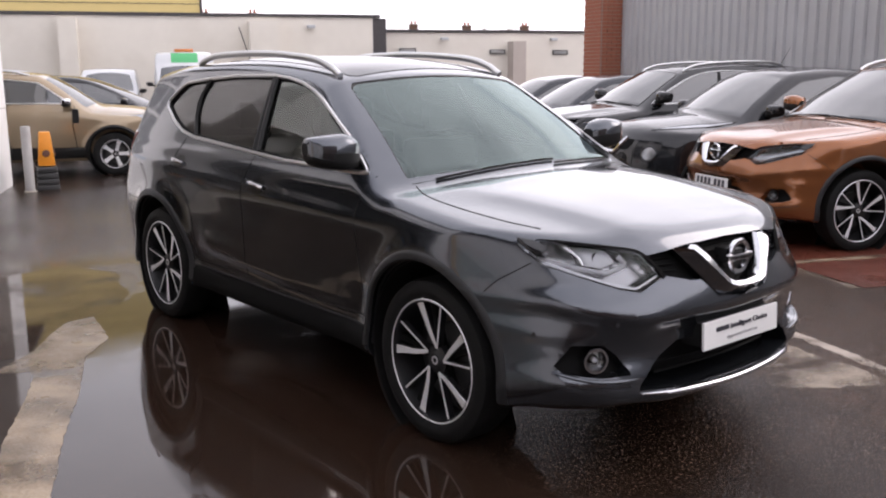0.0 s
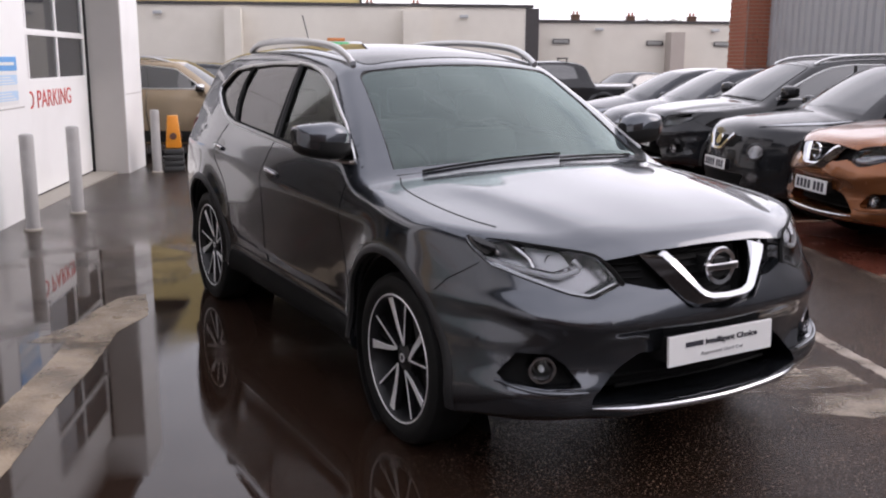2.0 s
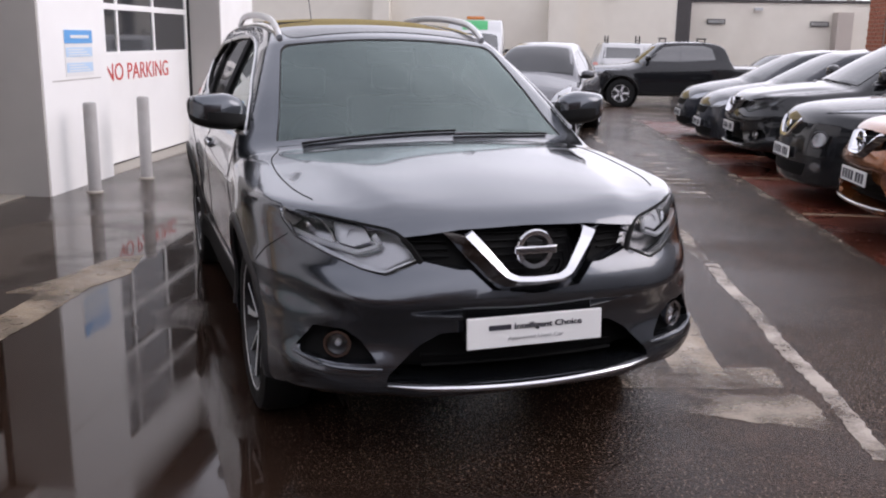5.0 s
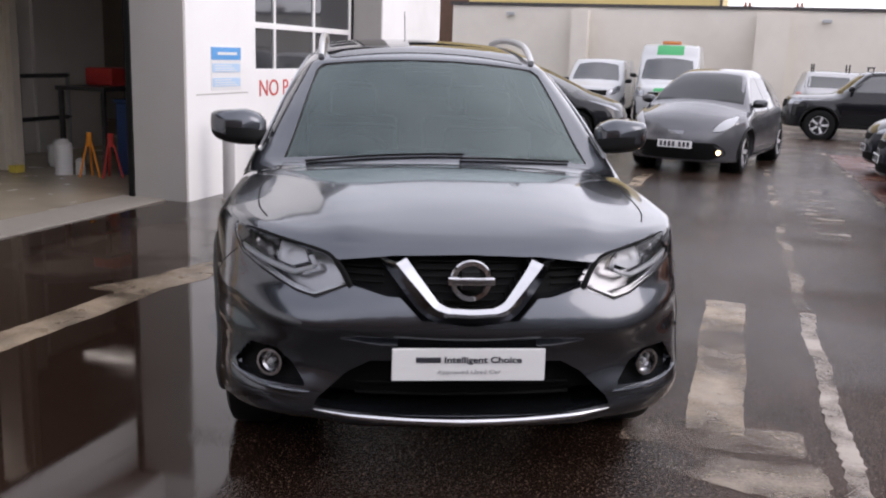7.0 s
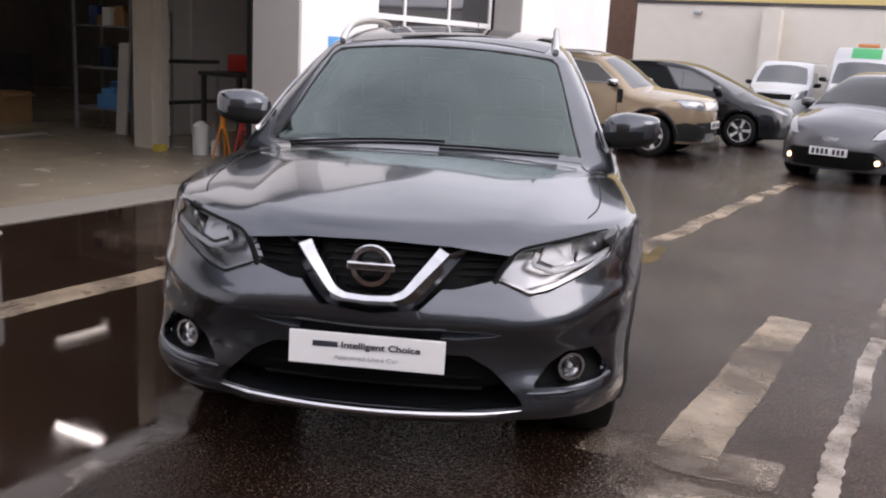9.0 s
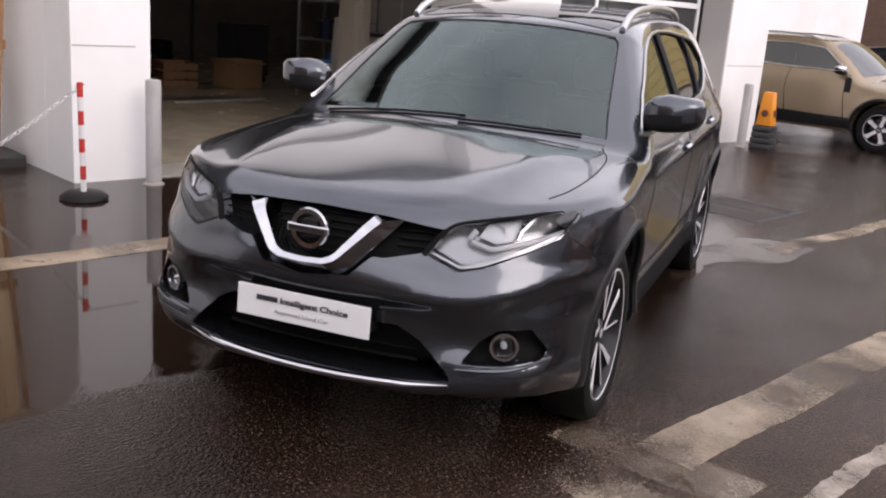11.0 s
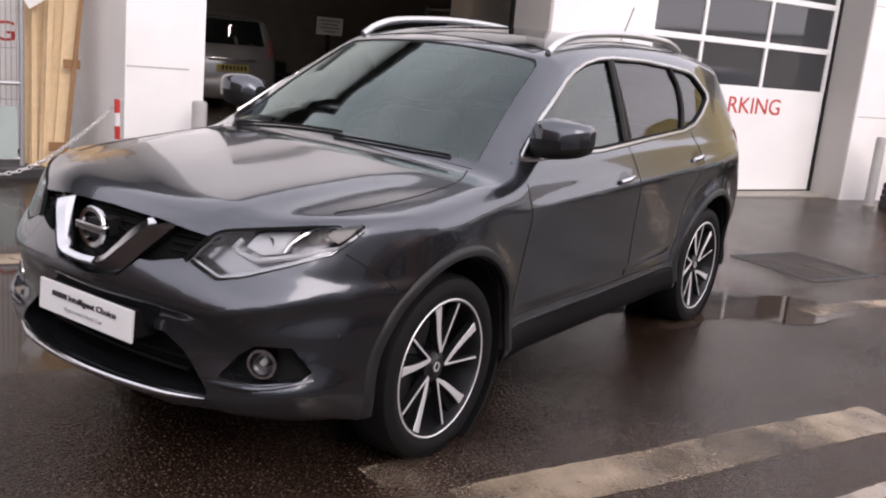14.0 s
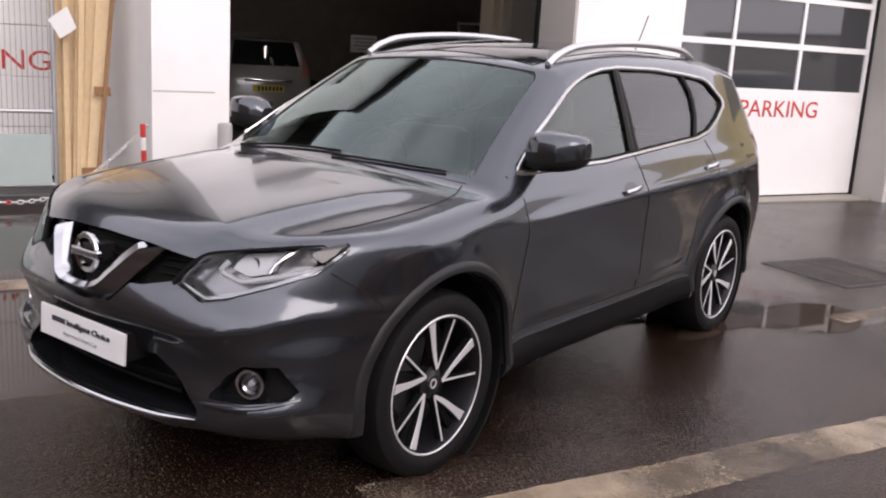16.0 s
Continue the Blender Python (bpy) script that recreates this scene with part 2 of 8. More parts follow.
M_TEAL = material("pale_green_sheet", (0.40, 0.48, 0.46), rough=0.3, noise_scale=5, vary=0.1)
M_WOOD_DARK = material("brown_timber", (0.28, 0.15, 0.07), rough=0.7, noise_scale=14, vary=0.2)
M_BRICKDARK = material("sooty_brick", (0.12, 0.07, 0.05), rough=0.9, noise_scale=4, vary=0.3)
M_BARK = material("bare_twigs", (0.13, 0.10, 0.08), rough=0.9, noise_scale=20, vary=0.2)
M_PIPE = material("dark_steel_tube", (0.06, 0.06, 0.06), rough=0.5, metal=0.5)


def ground_material(name, color, stone, still=None, rough=(0.22, 0.5), seed=0.0, worn=None):
    """Wet asphalt: dark binder with pale chippings and worn patches. still: where, across the yard, rain stands in a smooth film."""
    m = bpy.data.materials.new(name)
    m.use_nodes = True
    nt = m.node_tree
    b = nt.nodes["Principled BSDF"]
    tc = nt.nodes.new("ShaderNodeTexCoord")

    def tex(scale, detail, lo, hi, shift=0.0):
        n = nt.nodes.new("ShaderNodeTexNoise")
        n.noise_dimensions = "4D"
        n.inputs["W"].default_value = shift + seed
        n.inputs["Scale"].default_value, n.inputs["Detail"].default_value = scale, detail
        nt.links.new(tc.outputs["Object"], n.inputs["Vector"])
        return ranged(n.outputs[0], lo, hi, 0, 1)

    def ranged(value, lo, hi, to0, to1):
        r = nt.nodes.new("ShaderNodeMapRange")
        r.interpolation_type = "SMOOTHSTEP"
        for k, x in (("From Min", lo), ("From Max", hi), ("To Min", to0), ("To Max", to1)):
            r.inputs[k].default_value = x
        nt.links.new(value, r.inputs["Value"])
        return r.outputs[0]

    def maths(op, p, q):
        n = nt.nodes.new("ShaderNodeMath")
        n.operation = op
        for k, x in enumerate((p, q)):
            if isinstance(x, (int, float)):
                n.inputs[k].default_value = x
            else:
                nt.links.new(x, n.inputs[k])
        return n.outputs[0]

    def blend(mask, p, q):
        n = nt.nodes.new("ShaderNodeMix")
        n.data_type = "RGBA"
        nt.links.new(mask, n.inputs[0])
        for k, x in ((6, p), (7, q)):
            if isinstance(x, tuple):
                n.inputs[k].default_value = (*x, 1)
            else:
                nt.links.new(x, n.inputs[k])
        return n.outputs[2]

    chips = maths("MULTIPLY", maths("MAXIMUM", tex(105, 2, 0.59, 0.68), tex(46, 2, 0.68, 0.73, 15)), tex(0.9, 5, 0.10, 0.5, 3))
    col = blend(chips, color, stone)
    col = blend(tex(0.5, 7, 0.40, 0.66, 5), col, tuple(c * 0.5 for c in color))
    col = blend(maths("MULTIPLY", tex(2.2, 8, 0.55, 0.72, 9), 0.5), col, tuple(c * 1.9 + 0.01 for c in color))
    film = maths("MULTIPLY", tex(0.55, 6, 0.42, 0.60, 12), 0.35)
    if still:
        sep = nt.nodes.new("ShaderNodeSeparateXYZ")
        nt.links.new(tc.outputs["Object"], sep.inputs[0])
        wander = maths("ADD", sep.outputs[0], maths("MULTIPLY", maths("SUBTRACT", tex(1.1, 6, 0.2, 0.8, 20), 0.5), 0.22))
        side = ranged(wander, still[0], still[1], 1, 0)
        holes = maths("MAXIMUM", tex(0.7, 6, 0.50, 0.60, 31), ranged(sep.outputs[1], 3.6, 6.0, 0, 1))
        side = maths("MULTIPLY", side, ranged(sep.outputs[1], 3.2, 5.2, 1, 0.3))
        film = maths("MAXIMUM", film, maths("MULTIPLY", side, maths("SUBTRACT", 1.0, maths("MULTIPLY", holes, 0.45))))
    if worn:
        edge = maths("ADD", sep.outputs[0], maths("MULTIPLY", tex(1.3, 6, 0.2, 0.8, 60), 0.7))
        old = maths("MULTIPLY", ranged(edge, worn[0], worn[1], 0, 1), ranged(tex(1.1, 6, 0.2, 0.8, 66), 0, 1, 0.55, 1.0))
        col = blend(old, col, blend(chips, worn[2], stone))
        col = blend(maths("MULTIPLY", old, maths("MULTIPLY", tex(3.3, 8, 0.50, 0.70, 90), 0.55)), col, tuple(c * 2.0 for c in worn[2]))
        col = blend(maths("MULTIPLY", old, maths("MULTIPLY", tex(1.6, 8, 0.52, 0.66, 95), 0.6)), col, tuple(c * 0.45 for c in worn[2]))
    col = blend(maths("MULTIPLY", tex(85, 3, 0.46, 0.60, 77), 0.6), col, tuple(c * 0.4 for c in color))
    nt.links.new(blend(film, col, tuple(c * 0.9 for c in color)), b.inputs["Base Color"])
    grit = maths("MULTIPLY", tex(26, 4, 0.3, 0.7, 40), 0.06)
    dry = maths("ADD", ranged(tex(0.9, 5, 0.3, 0.7, 45), 0, 1, rough[0], rough[1]), grit)
    wet = maths("ADD", 0.045, maths("MULTIPLY", tex(1.7, 7, 0.35, 0.65, 47), 0.10))
    if still:
        wet = maths("ADD", 0.015, maths("MULTIPLY", tex(1.7, 7, 0.40, 0.65, 47), 0.075))
    inv = maths("SUBTRACT", 1.0, film)
    nt.links.new(maths("ADD", maths("MULTIPLY", dry, inv), maths("MULTIPLY", film, wet)), b.inputs["Roughness"])
    bp = nt.nodes.new("ShaderNodeBump")
    bp.inputs["Distance"].default_value = 0.013
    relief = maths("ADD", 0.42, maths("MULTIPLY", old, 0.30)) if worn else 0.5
    nt.links.new(maths("MAXIMUM", maths("MULTIPLY", maths("POWER", inv, 1.5), relief), 0.0025), bp.inputs["Strength"])
    nt.links.new(maths("ADD", tex(66, 4, 0.25, 0.75, 50), maths("MULTIPLY", tex(15, 4, 0.2, 0.8, 55), 0.25)), bp.inputs["Height"])
    nt.links.new(bp.outputs[0], b.inputs["Normal"])
    nt.links.new(maths("ADD", 0.25, maths("MULTIPLY", film, 0.08)), b.inputs["Specular IOR Level"])
    return m


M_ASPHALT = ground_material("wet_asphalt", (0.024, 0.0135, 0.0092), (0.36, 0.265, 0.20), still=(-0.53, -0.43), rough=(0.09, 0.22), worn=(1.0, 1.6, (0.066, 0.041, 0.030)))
M_REDWAY = ground_material("wet_red_asphalt", (0.13, 0.036, 0.022), (0.20, 0.09, 0.065), rough=(0.25, 0.5), seed=7.0)
M_LINE = material("worn_cream_marking", (0.35, 0.268, 0.185), rough=0.32, noise_scale=9, vary=0.2, bump=0.3, bump_scale=90, rough_vary=0.2, dirt=(0.08, 0.07, 0.062), dirt_scale=3.0, dirt_amount=0.7)


def worn_through(m, scale, lo, hi):
    """Lets the asphalt show where paint has worn off."""
    nt = m.node_tree
    b, out = nt.nodes["Principled BSDF"], nt.nodes["Material Output"]
    tc, n1, n2, add, r, tr, mix = (nt.nodes.new(k) for k in ("ShaderNodeTexCoord", "ShaderNodeTexNoise", "ShaderNodeTexNoise", "ShaderNodeMath", "ShaderNodeMapRange", "ShaderNodeBsdfTransparent", "ShaderNodeMixShader"))
    for n, k in ((n1, scale), (n2, 70.0)):
        n.inputs["Scale"].default_value, n.inputs["Detail"].default_value = k, 5.0
        nt.links.new(tc.outputs["Object"], n.inputs["Vector"])
    add.inputs[1].default_value = 0.22
    add.operation = "MULTIPLY_ADD"
    nt.links.new(n2.outputs[0], add.inputs[0])
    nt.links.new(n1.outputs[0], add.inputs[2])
    r.inputs["From Min"].default_value, r.inputs["From Max"].default_value = lo, hi
    nt.links.new(add.outputs[0], r.inputs["Value"])
    nt.links.new(r.outputs[0], mix.inputs[0])
    nt.links.new(tr.outputs[0], mix.inputs[1])
    nt.links.new(b.outputs[0], mix.inputs[2])
    nt.links.new(mix.outputs[0], out.inputs[0])


worn_through(M_LINE, 2.0, 0.38, 0.72)
M_FAINT = material("faded_marking", (0.33, 0.265, 0.20), rough=0.4, noise_scale=9, vary=0.2)
worn_through(M_FAINT, 2.2, 0.50, 0.90)
M_PALE = material("pale_marking", (0.35, 0.29, 0.235), rough=0.35, noise_scale=9, vary=0.15)
worn_through(M_PALE, 3.0, 0.42, 0.72)


# ---------------------------------------------------------------- mesh helpers
def mesh_part(name, verts, faces, mat, parent=None, label="", smooth=True, angle=40):
    me = bpy.data.meshes.new(name)
    me.from_pydata([tuple(map(float, v)) for v in verts], [], [tuple(map(int, f)) for f in faces])
    me.materials.append(mat)
    if smooth:
        me.polygons.foreach_set("use_smooth", [True] * len(me.polygons))
        me.set_sharp_from_angle(angle=radians(angle))
    me.update()
    ob = new(name, me)
    ob.parent = parent
    return tagged(ob, label)


def part(name, bm, mat, parent=None, label="", smooth=False):
    """Links a bmesh as one mesh object under a thing or a part."""
    me = bpy.data.meshes.new(name)
    bm.normal_update()
    bm.to_mesh(me)
    bm.free()
    me.materials.append(mat)
    if smooth:
        me.polygons.foreach_set("use_smooth", [True] * len(me.polygons))
        me.set_sharp_from_angle(angle=radians(40))
    ob = new(name, me)
    ob.parent = parent
    return tagged(ob, label)


def box_bm(*boxes, bevel=0.0):
    """Boxes (x0, y0, z0, x1, y1, z1) in one bmesh, with worn edges."""
    bm = bmesh.new()
    for x0, y0, z0, x1, y1, z1 in boxes:
        m = Matrix.LocRotScale(((x0 + x1) / 2, (y0 + y1) / 2, (z0 + z1) / 2), None, (abs(x1 - x0), abs(y1 - y0), abs(z1 - z0)))
        bmesh.ops.create_cube(bm, size=1, matrix=m)
    if bevel:
        bmesh.ops.bevel(bm, geom=bm.edges[:], offset=bevel, segments=2, affect="EDGES", profile=0.5)
    return bm


def prism_bm(points, z0, z1, bevel=0.0):
    """A flat outline of (x, y) carried up from z0 to z1."""
    bm = bmesh.new()
    low = [bm.verts.new((x, y, z0)) for x, y in points]
    high = [bm.verts.new((x, y, z1)) for x, y in points]
    n = len(points)
    bm.faces.new(low[::-1])
    bm.faces.new(high)
    for i in range(n):
        bm.faces.new((low[i], low[(i + 1) % n], high[(i + 1) % n], high[i]))
    bmesh.ops.recalc_face_normals(bm, faces=bm.faces[:])
    if bevel:
        bmesh.ops.bevel(bm, geom=bm.edges[:], offset=bevel, segments=2, affect="EDGES", profile=0.5)
    return bm


def tube_data(points, radius, closed=False, sides=8, flat=1.0):
    """Vertices and faces of a round bar along points."""
    p = np.array(points, float)
    n = len(p)
    if closed:
        d = np.roll(p, -1, 0) - np.roll(p, 1, 0)
    else:
        d = np.gradient(p, axis=0)
    d /= np.linalg.norm(d, axis=1)[:, None] + 1e-12
    up = np.array([0, 0, 1.0]) if abs(d[:, 2]).mean() < 0.8 else np.array([1.0, 0, 0])
    a = np.cross(d, up)
    a /= np.linalg.norm(a, axis=1)[:, None] + 1e-12
    b = np.cross(a, d)
    r = np.broadcast_to(np.asarray(radius, float), (n,))
    ang = np.linspace(0, 2 * math.pi, sides, endpoint=False)
    v = (p[:, None] + r[:, None, None] * (np.cos(ang)[None, :, None] * a[:, None] * flat + np.sin(ang)[None, :, None] * b[:, None])).reshape(-1, 3)
    f = []
    for i in range(n if closed else n - 1):
        j = (i + 1) % n
        for k in range(sides):
            l = (k + 1) % sides
            f.append((i * sides + k, i * sides + l, j * sides + l, j * sides + k))
    if not closed:
        f.append(tuple(range(sides)))
        f.append(tuple(range((n - 1) * sides, n * sides))[::-1])
    return v, f


def tube(name, points, radius, mat, parent=None, label="", closed=False, sides=8, flat=1.0):
    v, f = tube_data(points, radius, closed, sides, flat)
    return mesh_part(name, v, f, mat, parent, label)


def lathe(name, profile, mat, parent=None, label="", axis="x", at=(0, 0, 0), steps=48, closed=True, arc=None):
    """A profile of (radius, along) turned about an axis, all round or through an arc."""
    pr = np.array(profile, float)
    ang = np.linspace(*map(radians, arc), steps) if arc else np.linspace(0, 2 * math.pi, steps, endpoint=False)
    c, s = np.cos(ang)[:, None], np.sin(ang)[:, None]
    r, l = pr[None, :, 0], np.broadcast_to(pr[None, :, 1], (steps, len(pr)))
    if axis == "x":
        v = np.stack([l, r * c, r * s], -1)
    elif axis == "y":
        v = np.stack([r * c, l, r * s], -1)
    else:
        v = np.stack([r * c, r * s, l], -1)
    v = v.reshape(-1, 3) + np.array(at)
    n, f = len(pr), []
    for i in range(steps - 1 if arc else steps):
        j = (i + 1) % steps
        for k in range(n if closed else n - 1):
            l2 = (k + 1) % n
            f.append((i * n + k, i * n + l2, j * n + l2, j * n + k))
    return mesh_part(name, v, f, mat, parent, label)


def smooth_line(points, n=40, closed=False):
    """Points drawn out into a smooth curve."""
    p = np.array(points, float)
    if closed:
        p = np.vstack([p[-1:], p, p[:2]])
    else:
        p = np.vstack([2 * p[0] - p[1], p, 2 * p[-1] - p[-2]])
    seg = len(p) - 3
    t = np.linspace(0, seg, n, endpoint=not closed)
    i = np.minimum(t.astype(int), seg - 1)
    u = (t - i)[:, None]
    a, b, c, d = p[i], p[i + 1], p[i + 2], p[i + 3]
    return 0.5 * (2 * b + (c - a) * u + (2 * a - 5 * b + 4 * c - d) * u ** 2 + (3 * b - a - 3 * c + d) * u ** 3)


def even(points, step, closed=True):
    """An outline with its points evenly spaced."""
    p = np.array(points, float)
    if closed:
        p = np.vstack([p, p[:1]])
    l = np.r_[0, np.cumsum(np.linalg.norm(np.diff(p, axis=0), axis=1))]
    n = max(int(l[-1] / step), 3)
    t = np.linspace(0, l[-1], n, endpoint=not closed)
    return np.stack([np.interp(t, l, p[:, k]) for k in range(p.shape[1])], 1)


def lettering(name, text, height, mat, parent, m, label="", depth=0.002, width=None, bold=0.0):
    """Words cut from the built-in font, as a mesh."""
    cu = bpy.data.curves.new(name, "FONT")
    cu.offset = bold
    cu.body, cu.size, cu.extrude, cu.align_x, cu.align_y = text, height / 0.72, depth, "CENTER", "CENTER"
    tmp = bpy.data.objects.new(name, cu)
    scene.collection.objects.link(tmp)
    me = bpy.data.meshes.new_from_object(tmp.evaluated_get(bpy.context.evaluated_depsgraph_get()))
    scene.collection.objects.unlink(tmp)
    bpy.data.objects.remove(tmp)
    me.materials.clear()
    me.materials.append(mat)
    if width:
        xs = [v.co.x for v in me.vertices]
        k = width / (max(xs) - min(xs))
        for v in me.vertices:
            v.co.x *= k
    ob = new(name, me)
    ob.parent = parent
    ob.matrix_basis = m
    return tagged(ob, label)


# ---------------------------------------------------------------- car bodies
def smax(a, b, k):
    return np.maximum(a, b) + np.maximum(k - np.abs(a - b), 0) ** 2 / (4 * k)


def poly_sdf(px, py, pts):
    """Signed distance to a closed outline, negative inside."""
    p = np.array(pts, float)
    d = np.full(px.shape, 1e9)
    inside = np.zeros(px.shape, bool)
    for (x0, y0), (x1, y1) in zip(p, np.roll(p, -1, 0)):
        ex, ey = x1 - x0, y1 - y0
        wx, wy = px - x0, py - y0
        t = np.clip((wx * ex + wy * ey) / (ex * ex + ey * ey), 0, 1)
        d = np.minimum(d, (wx - ex * t) ** 2 + (wy - ey * t) ** 2)
        cross = ((y0 <= py) != (y1 <= py))
        inside ^= cross & (px < x0 + (py - y0) * ex / (ey if abs(ey) > 1e-9 else 1e-9))
    d = np.sqrt(d)
    return np.where(inside, -d, d)


def spline(points, soften=0.0):
    """A smooth function through a few (at, value) pairs."""
    fine = smooth_line(points, 4000)
    order = np.argsort(fine[:, 0])
    return lambda t: np.interp(t, fine[order, 0], fine[order, 1])


def surface_nets(f, lo, step):
    """The zero surface of a sampled field, as vertices and quads."""
    neg = f < 0
    nx, ny, nz = f.shape
    corner = [(i, j, k) for i in (0, 1) for j in (0, 1) for k in (0, 1)]
    count = sum(neg[i:nx - 1 + i, j:ny - 1 + j, k:nz - 1 + k].astype(np.int8) for i, j, k in corner)
    cells = np.argwhere((count > 0) & (count < 8))
    index = np.full((nx - 1, ny - 1, nz - 1), -1, np.int64)
    index[tuple(cells.T)] = np.arange(len(cells))
    total, hits = np.zeros((len(cells), 3)), np.zeros(len(cells))
    for a in corner:
        for ax in range(3):
            if a[ax]:
                continue
            b = list(a)
            b[ax] = 1
            fa = f[tuple((cells + a).T)]
            fb = f[tuple((cells + b).T)]
            m = (fa < 0) != (fb < 0)
            t = np.where(m, fa / np.where(m, fa - fb, 1), 0)
            pos = cells + np.array(a) + 0.0
            pos[:, ax] += t
            total[m] += pos[m]
            hits[m] += 1
    verts = total / hits[:, None] * step + lo
    low_corner = cells * step + lo
    quads = []
    for ax in range(3):
        u, v = (ax + 1) % 3, (ax + 2) % 3
        sl0, sl1 = [slice(None)] * 3, [slice(None)] * 3
        sl0[ax], sl1[ax] = slice(0, -1), slice(1, None)
        m = neg[tuple(sl0)] != neg[tuple(sl1)]
        e = np.argwhere(m)
        e = e[(e[:, u] > 0) & (e[:, v] > 0) & (e[:, u] < f.shape[u] - 1) & (e[:, v] < f.shape[v] - 1)]
        flip = neg[tuple(sl0)][tuple(e.T)]
        ids = []
        for du, dv in ((-1, -1), (0, -1), (0, 0), (-1, 0)):
            c = e.copy()
            c[:, u] += du
            c[:, v] += dv
            ids.append(index[tuple(c.T)])
        q = np.stack(ids, 1)
        q[~flip] = q[~flip][:, ::-1]
        quads.append(q)
    quads = np.concatenate(quads)
    return verts, quads[(quads >= 0).all(1)], low_corner


class Shape:
    """A car body as a field: a roofline, a nose, a tail and flanks, met with rounded edges."""

    def __init__(self, top, nose, tail, flank, bow=(0.08, 0.30, 7), tail_bow=(0.06, 0.22, 6), crown=(0.10, 0.05), plan=None, wheels=((0.0, 0.36, 0.415),), arch_in=0.56, low=0.22, rake=0.25, hood_end=0.2, round_top=0.07, low_front=0.0, creases=None):
        self.top, self.nose, self.tail, self.flank = spline(top), spline(nose), spline(tail), spline(flank)
        self.bow, self.tail_bow, self.crown, self.wheels, self.arch_in, self.low, self.rake, self.hood_end = bow, tail_bow, crown, wheels, arch_in, low, rake, hood_end
        self.plan = spline(plan) if plan else (lambda y: 0.0 * y)
        self.round_top, self.low_front, self.creases = round_top, low_front, creases
        self.length = (min(p[1] for p in nose), max(p[1] for p in tail))
        self.height = max(p[1] for p in top)
        self.half = max(p[1] for p in flank)

    def outer(self, x, y, z):
        """The closed skin, before anything is cut from it."""
        ax = np.abs(x)
        ys = y - self.rake * np.clip((y - self.hood_end + 0.75) / 0.75, 0, 1) * ax ** 2
        e = 0.02
        slope = (self.top(ys + e) - self.top(ys - e)) / (2 * e)
        c = np.where(ys < self.hood_end, self.crown[0], self.crown[1])
        blend = np.clip((ys - self.hood_end + 0.25) / 0.5, 0, 1)
        c = self.crown[0] * (1 - blend) + self.crown[1] * blend
        f_top = (z - self.top(ys) + c * (ax / 0.72) ** 2) / np.sqrt(1 + slope ** 2)
        side = self.flank(z) + self.plan(y)
        bulge = 0.0
        for wy, wz, wr in self.wheels:
            r = np.sqrt((y - wy) ** 2 + (z - wz) ** 2)
            bulge = bulge + 0.020 * np.exp(-((r - wr - 0.02) / 0.07) ** 2) * (z > wz - 0.25)
        relief, rise = 0.0, 0.0
        if self.creases:
            ridge, shoulder, relief, rise = self.creases(ax, y, z)
            f_top = f_top - ridge
            bulge = bulge + shoulder
        f_side = (ax - side - bulge) * 0.95
        a, b, n = self.bow(z) if callable(self.bow) else self.bow
        f_front = (self.nose(z - rise) + a * (ax / 0.5) ** 2 + b * (ax / 0.88) ** n - relief - y) * 0.8
        a, b, n = self.tail_bow
        f_back = (y - self.tail(z) + a * (ax / 0.5) ** 2 + b * (ax / 0.88) ** n) * 0.9
        f = smax(f_top, f_side, self.round_top)
        f = smax(f, f_front, 0.06)
        f = smax(f, f_back, 0.07)
        low = self.low + self.low_front * np.clip((-0.40 - y) / 0.15, 0, 1)
        return smax(f, low - z, 0.05)

    def arches(self, f, x, y, z):
        for wy, wz, wr in self.wheels:
            r = np.sqrt((y - wy) ** 2 + (z - wz) ** 2)
            f = np.maximum(f, -np.maximum(r - wr, self.arch_in - np.abs(x)))
        return f

    def field(self, x, y, z):
        return self.arches(self.outer(x, y, z), x, y, z)

    def skin(self, step, field=None, cuts=()):
        """The skin as a mesh; where a cut meets the outer skin the edge is drawn sharp."""
        field = field or self.field
        xs = np.arange(0, self.half + 0.10, step)
        ys = np.arange(self.length[0] - 0.08, self.length[1] + 0.08, step)
        zs = np.arange(self.low - 0.08, self.height + 0.08, step)
        g = np.meshgrid(xs, ys, zs, indexing="ij")
        f = field(*g).astype(np.float64)
        f = np.concatenate([f[:0:-1], f], 0)
        lo = np.array([-xs[-1], ys[0], zs[0]])
        v, q, cell = surface_nets(f, lo, step)
        for _ in range(3):
            e = 1e-3
            d = field(*v.T)
            grad = np.stack([field(*(v + np.eye(3)[k] * e).T) - d for k in range(3)], 1) / e
            move = -d[:, None] * grad / (np.sum(grad ** 2, 1)[:, None] + 1e-9)
            v = v + np.clip(move, -step * 0.6, step * 0.6)

        def crossed(fn):
            val = np.stack([fn(*(cell + np.array(c) * step).T) for c in itertools.product((0, 1), repeat=3)], 1)
            return (val.min(1) < 0) & (val.max(1) > 0)

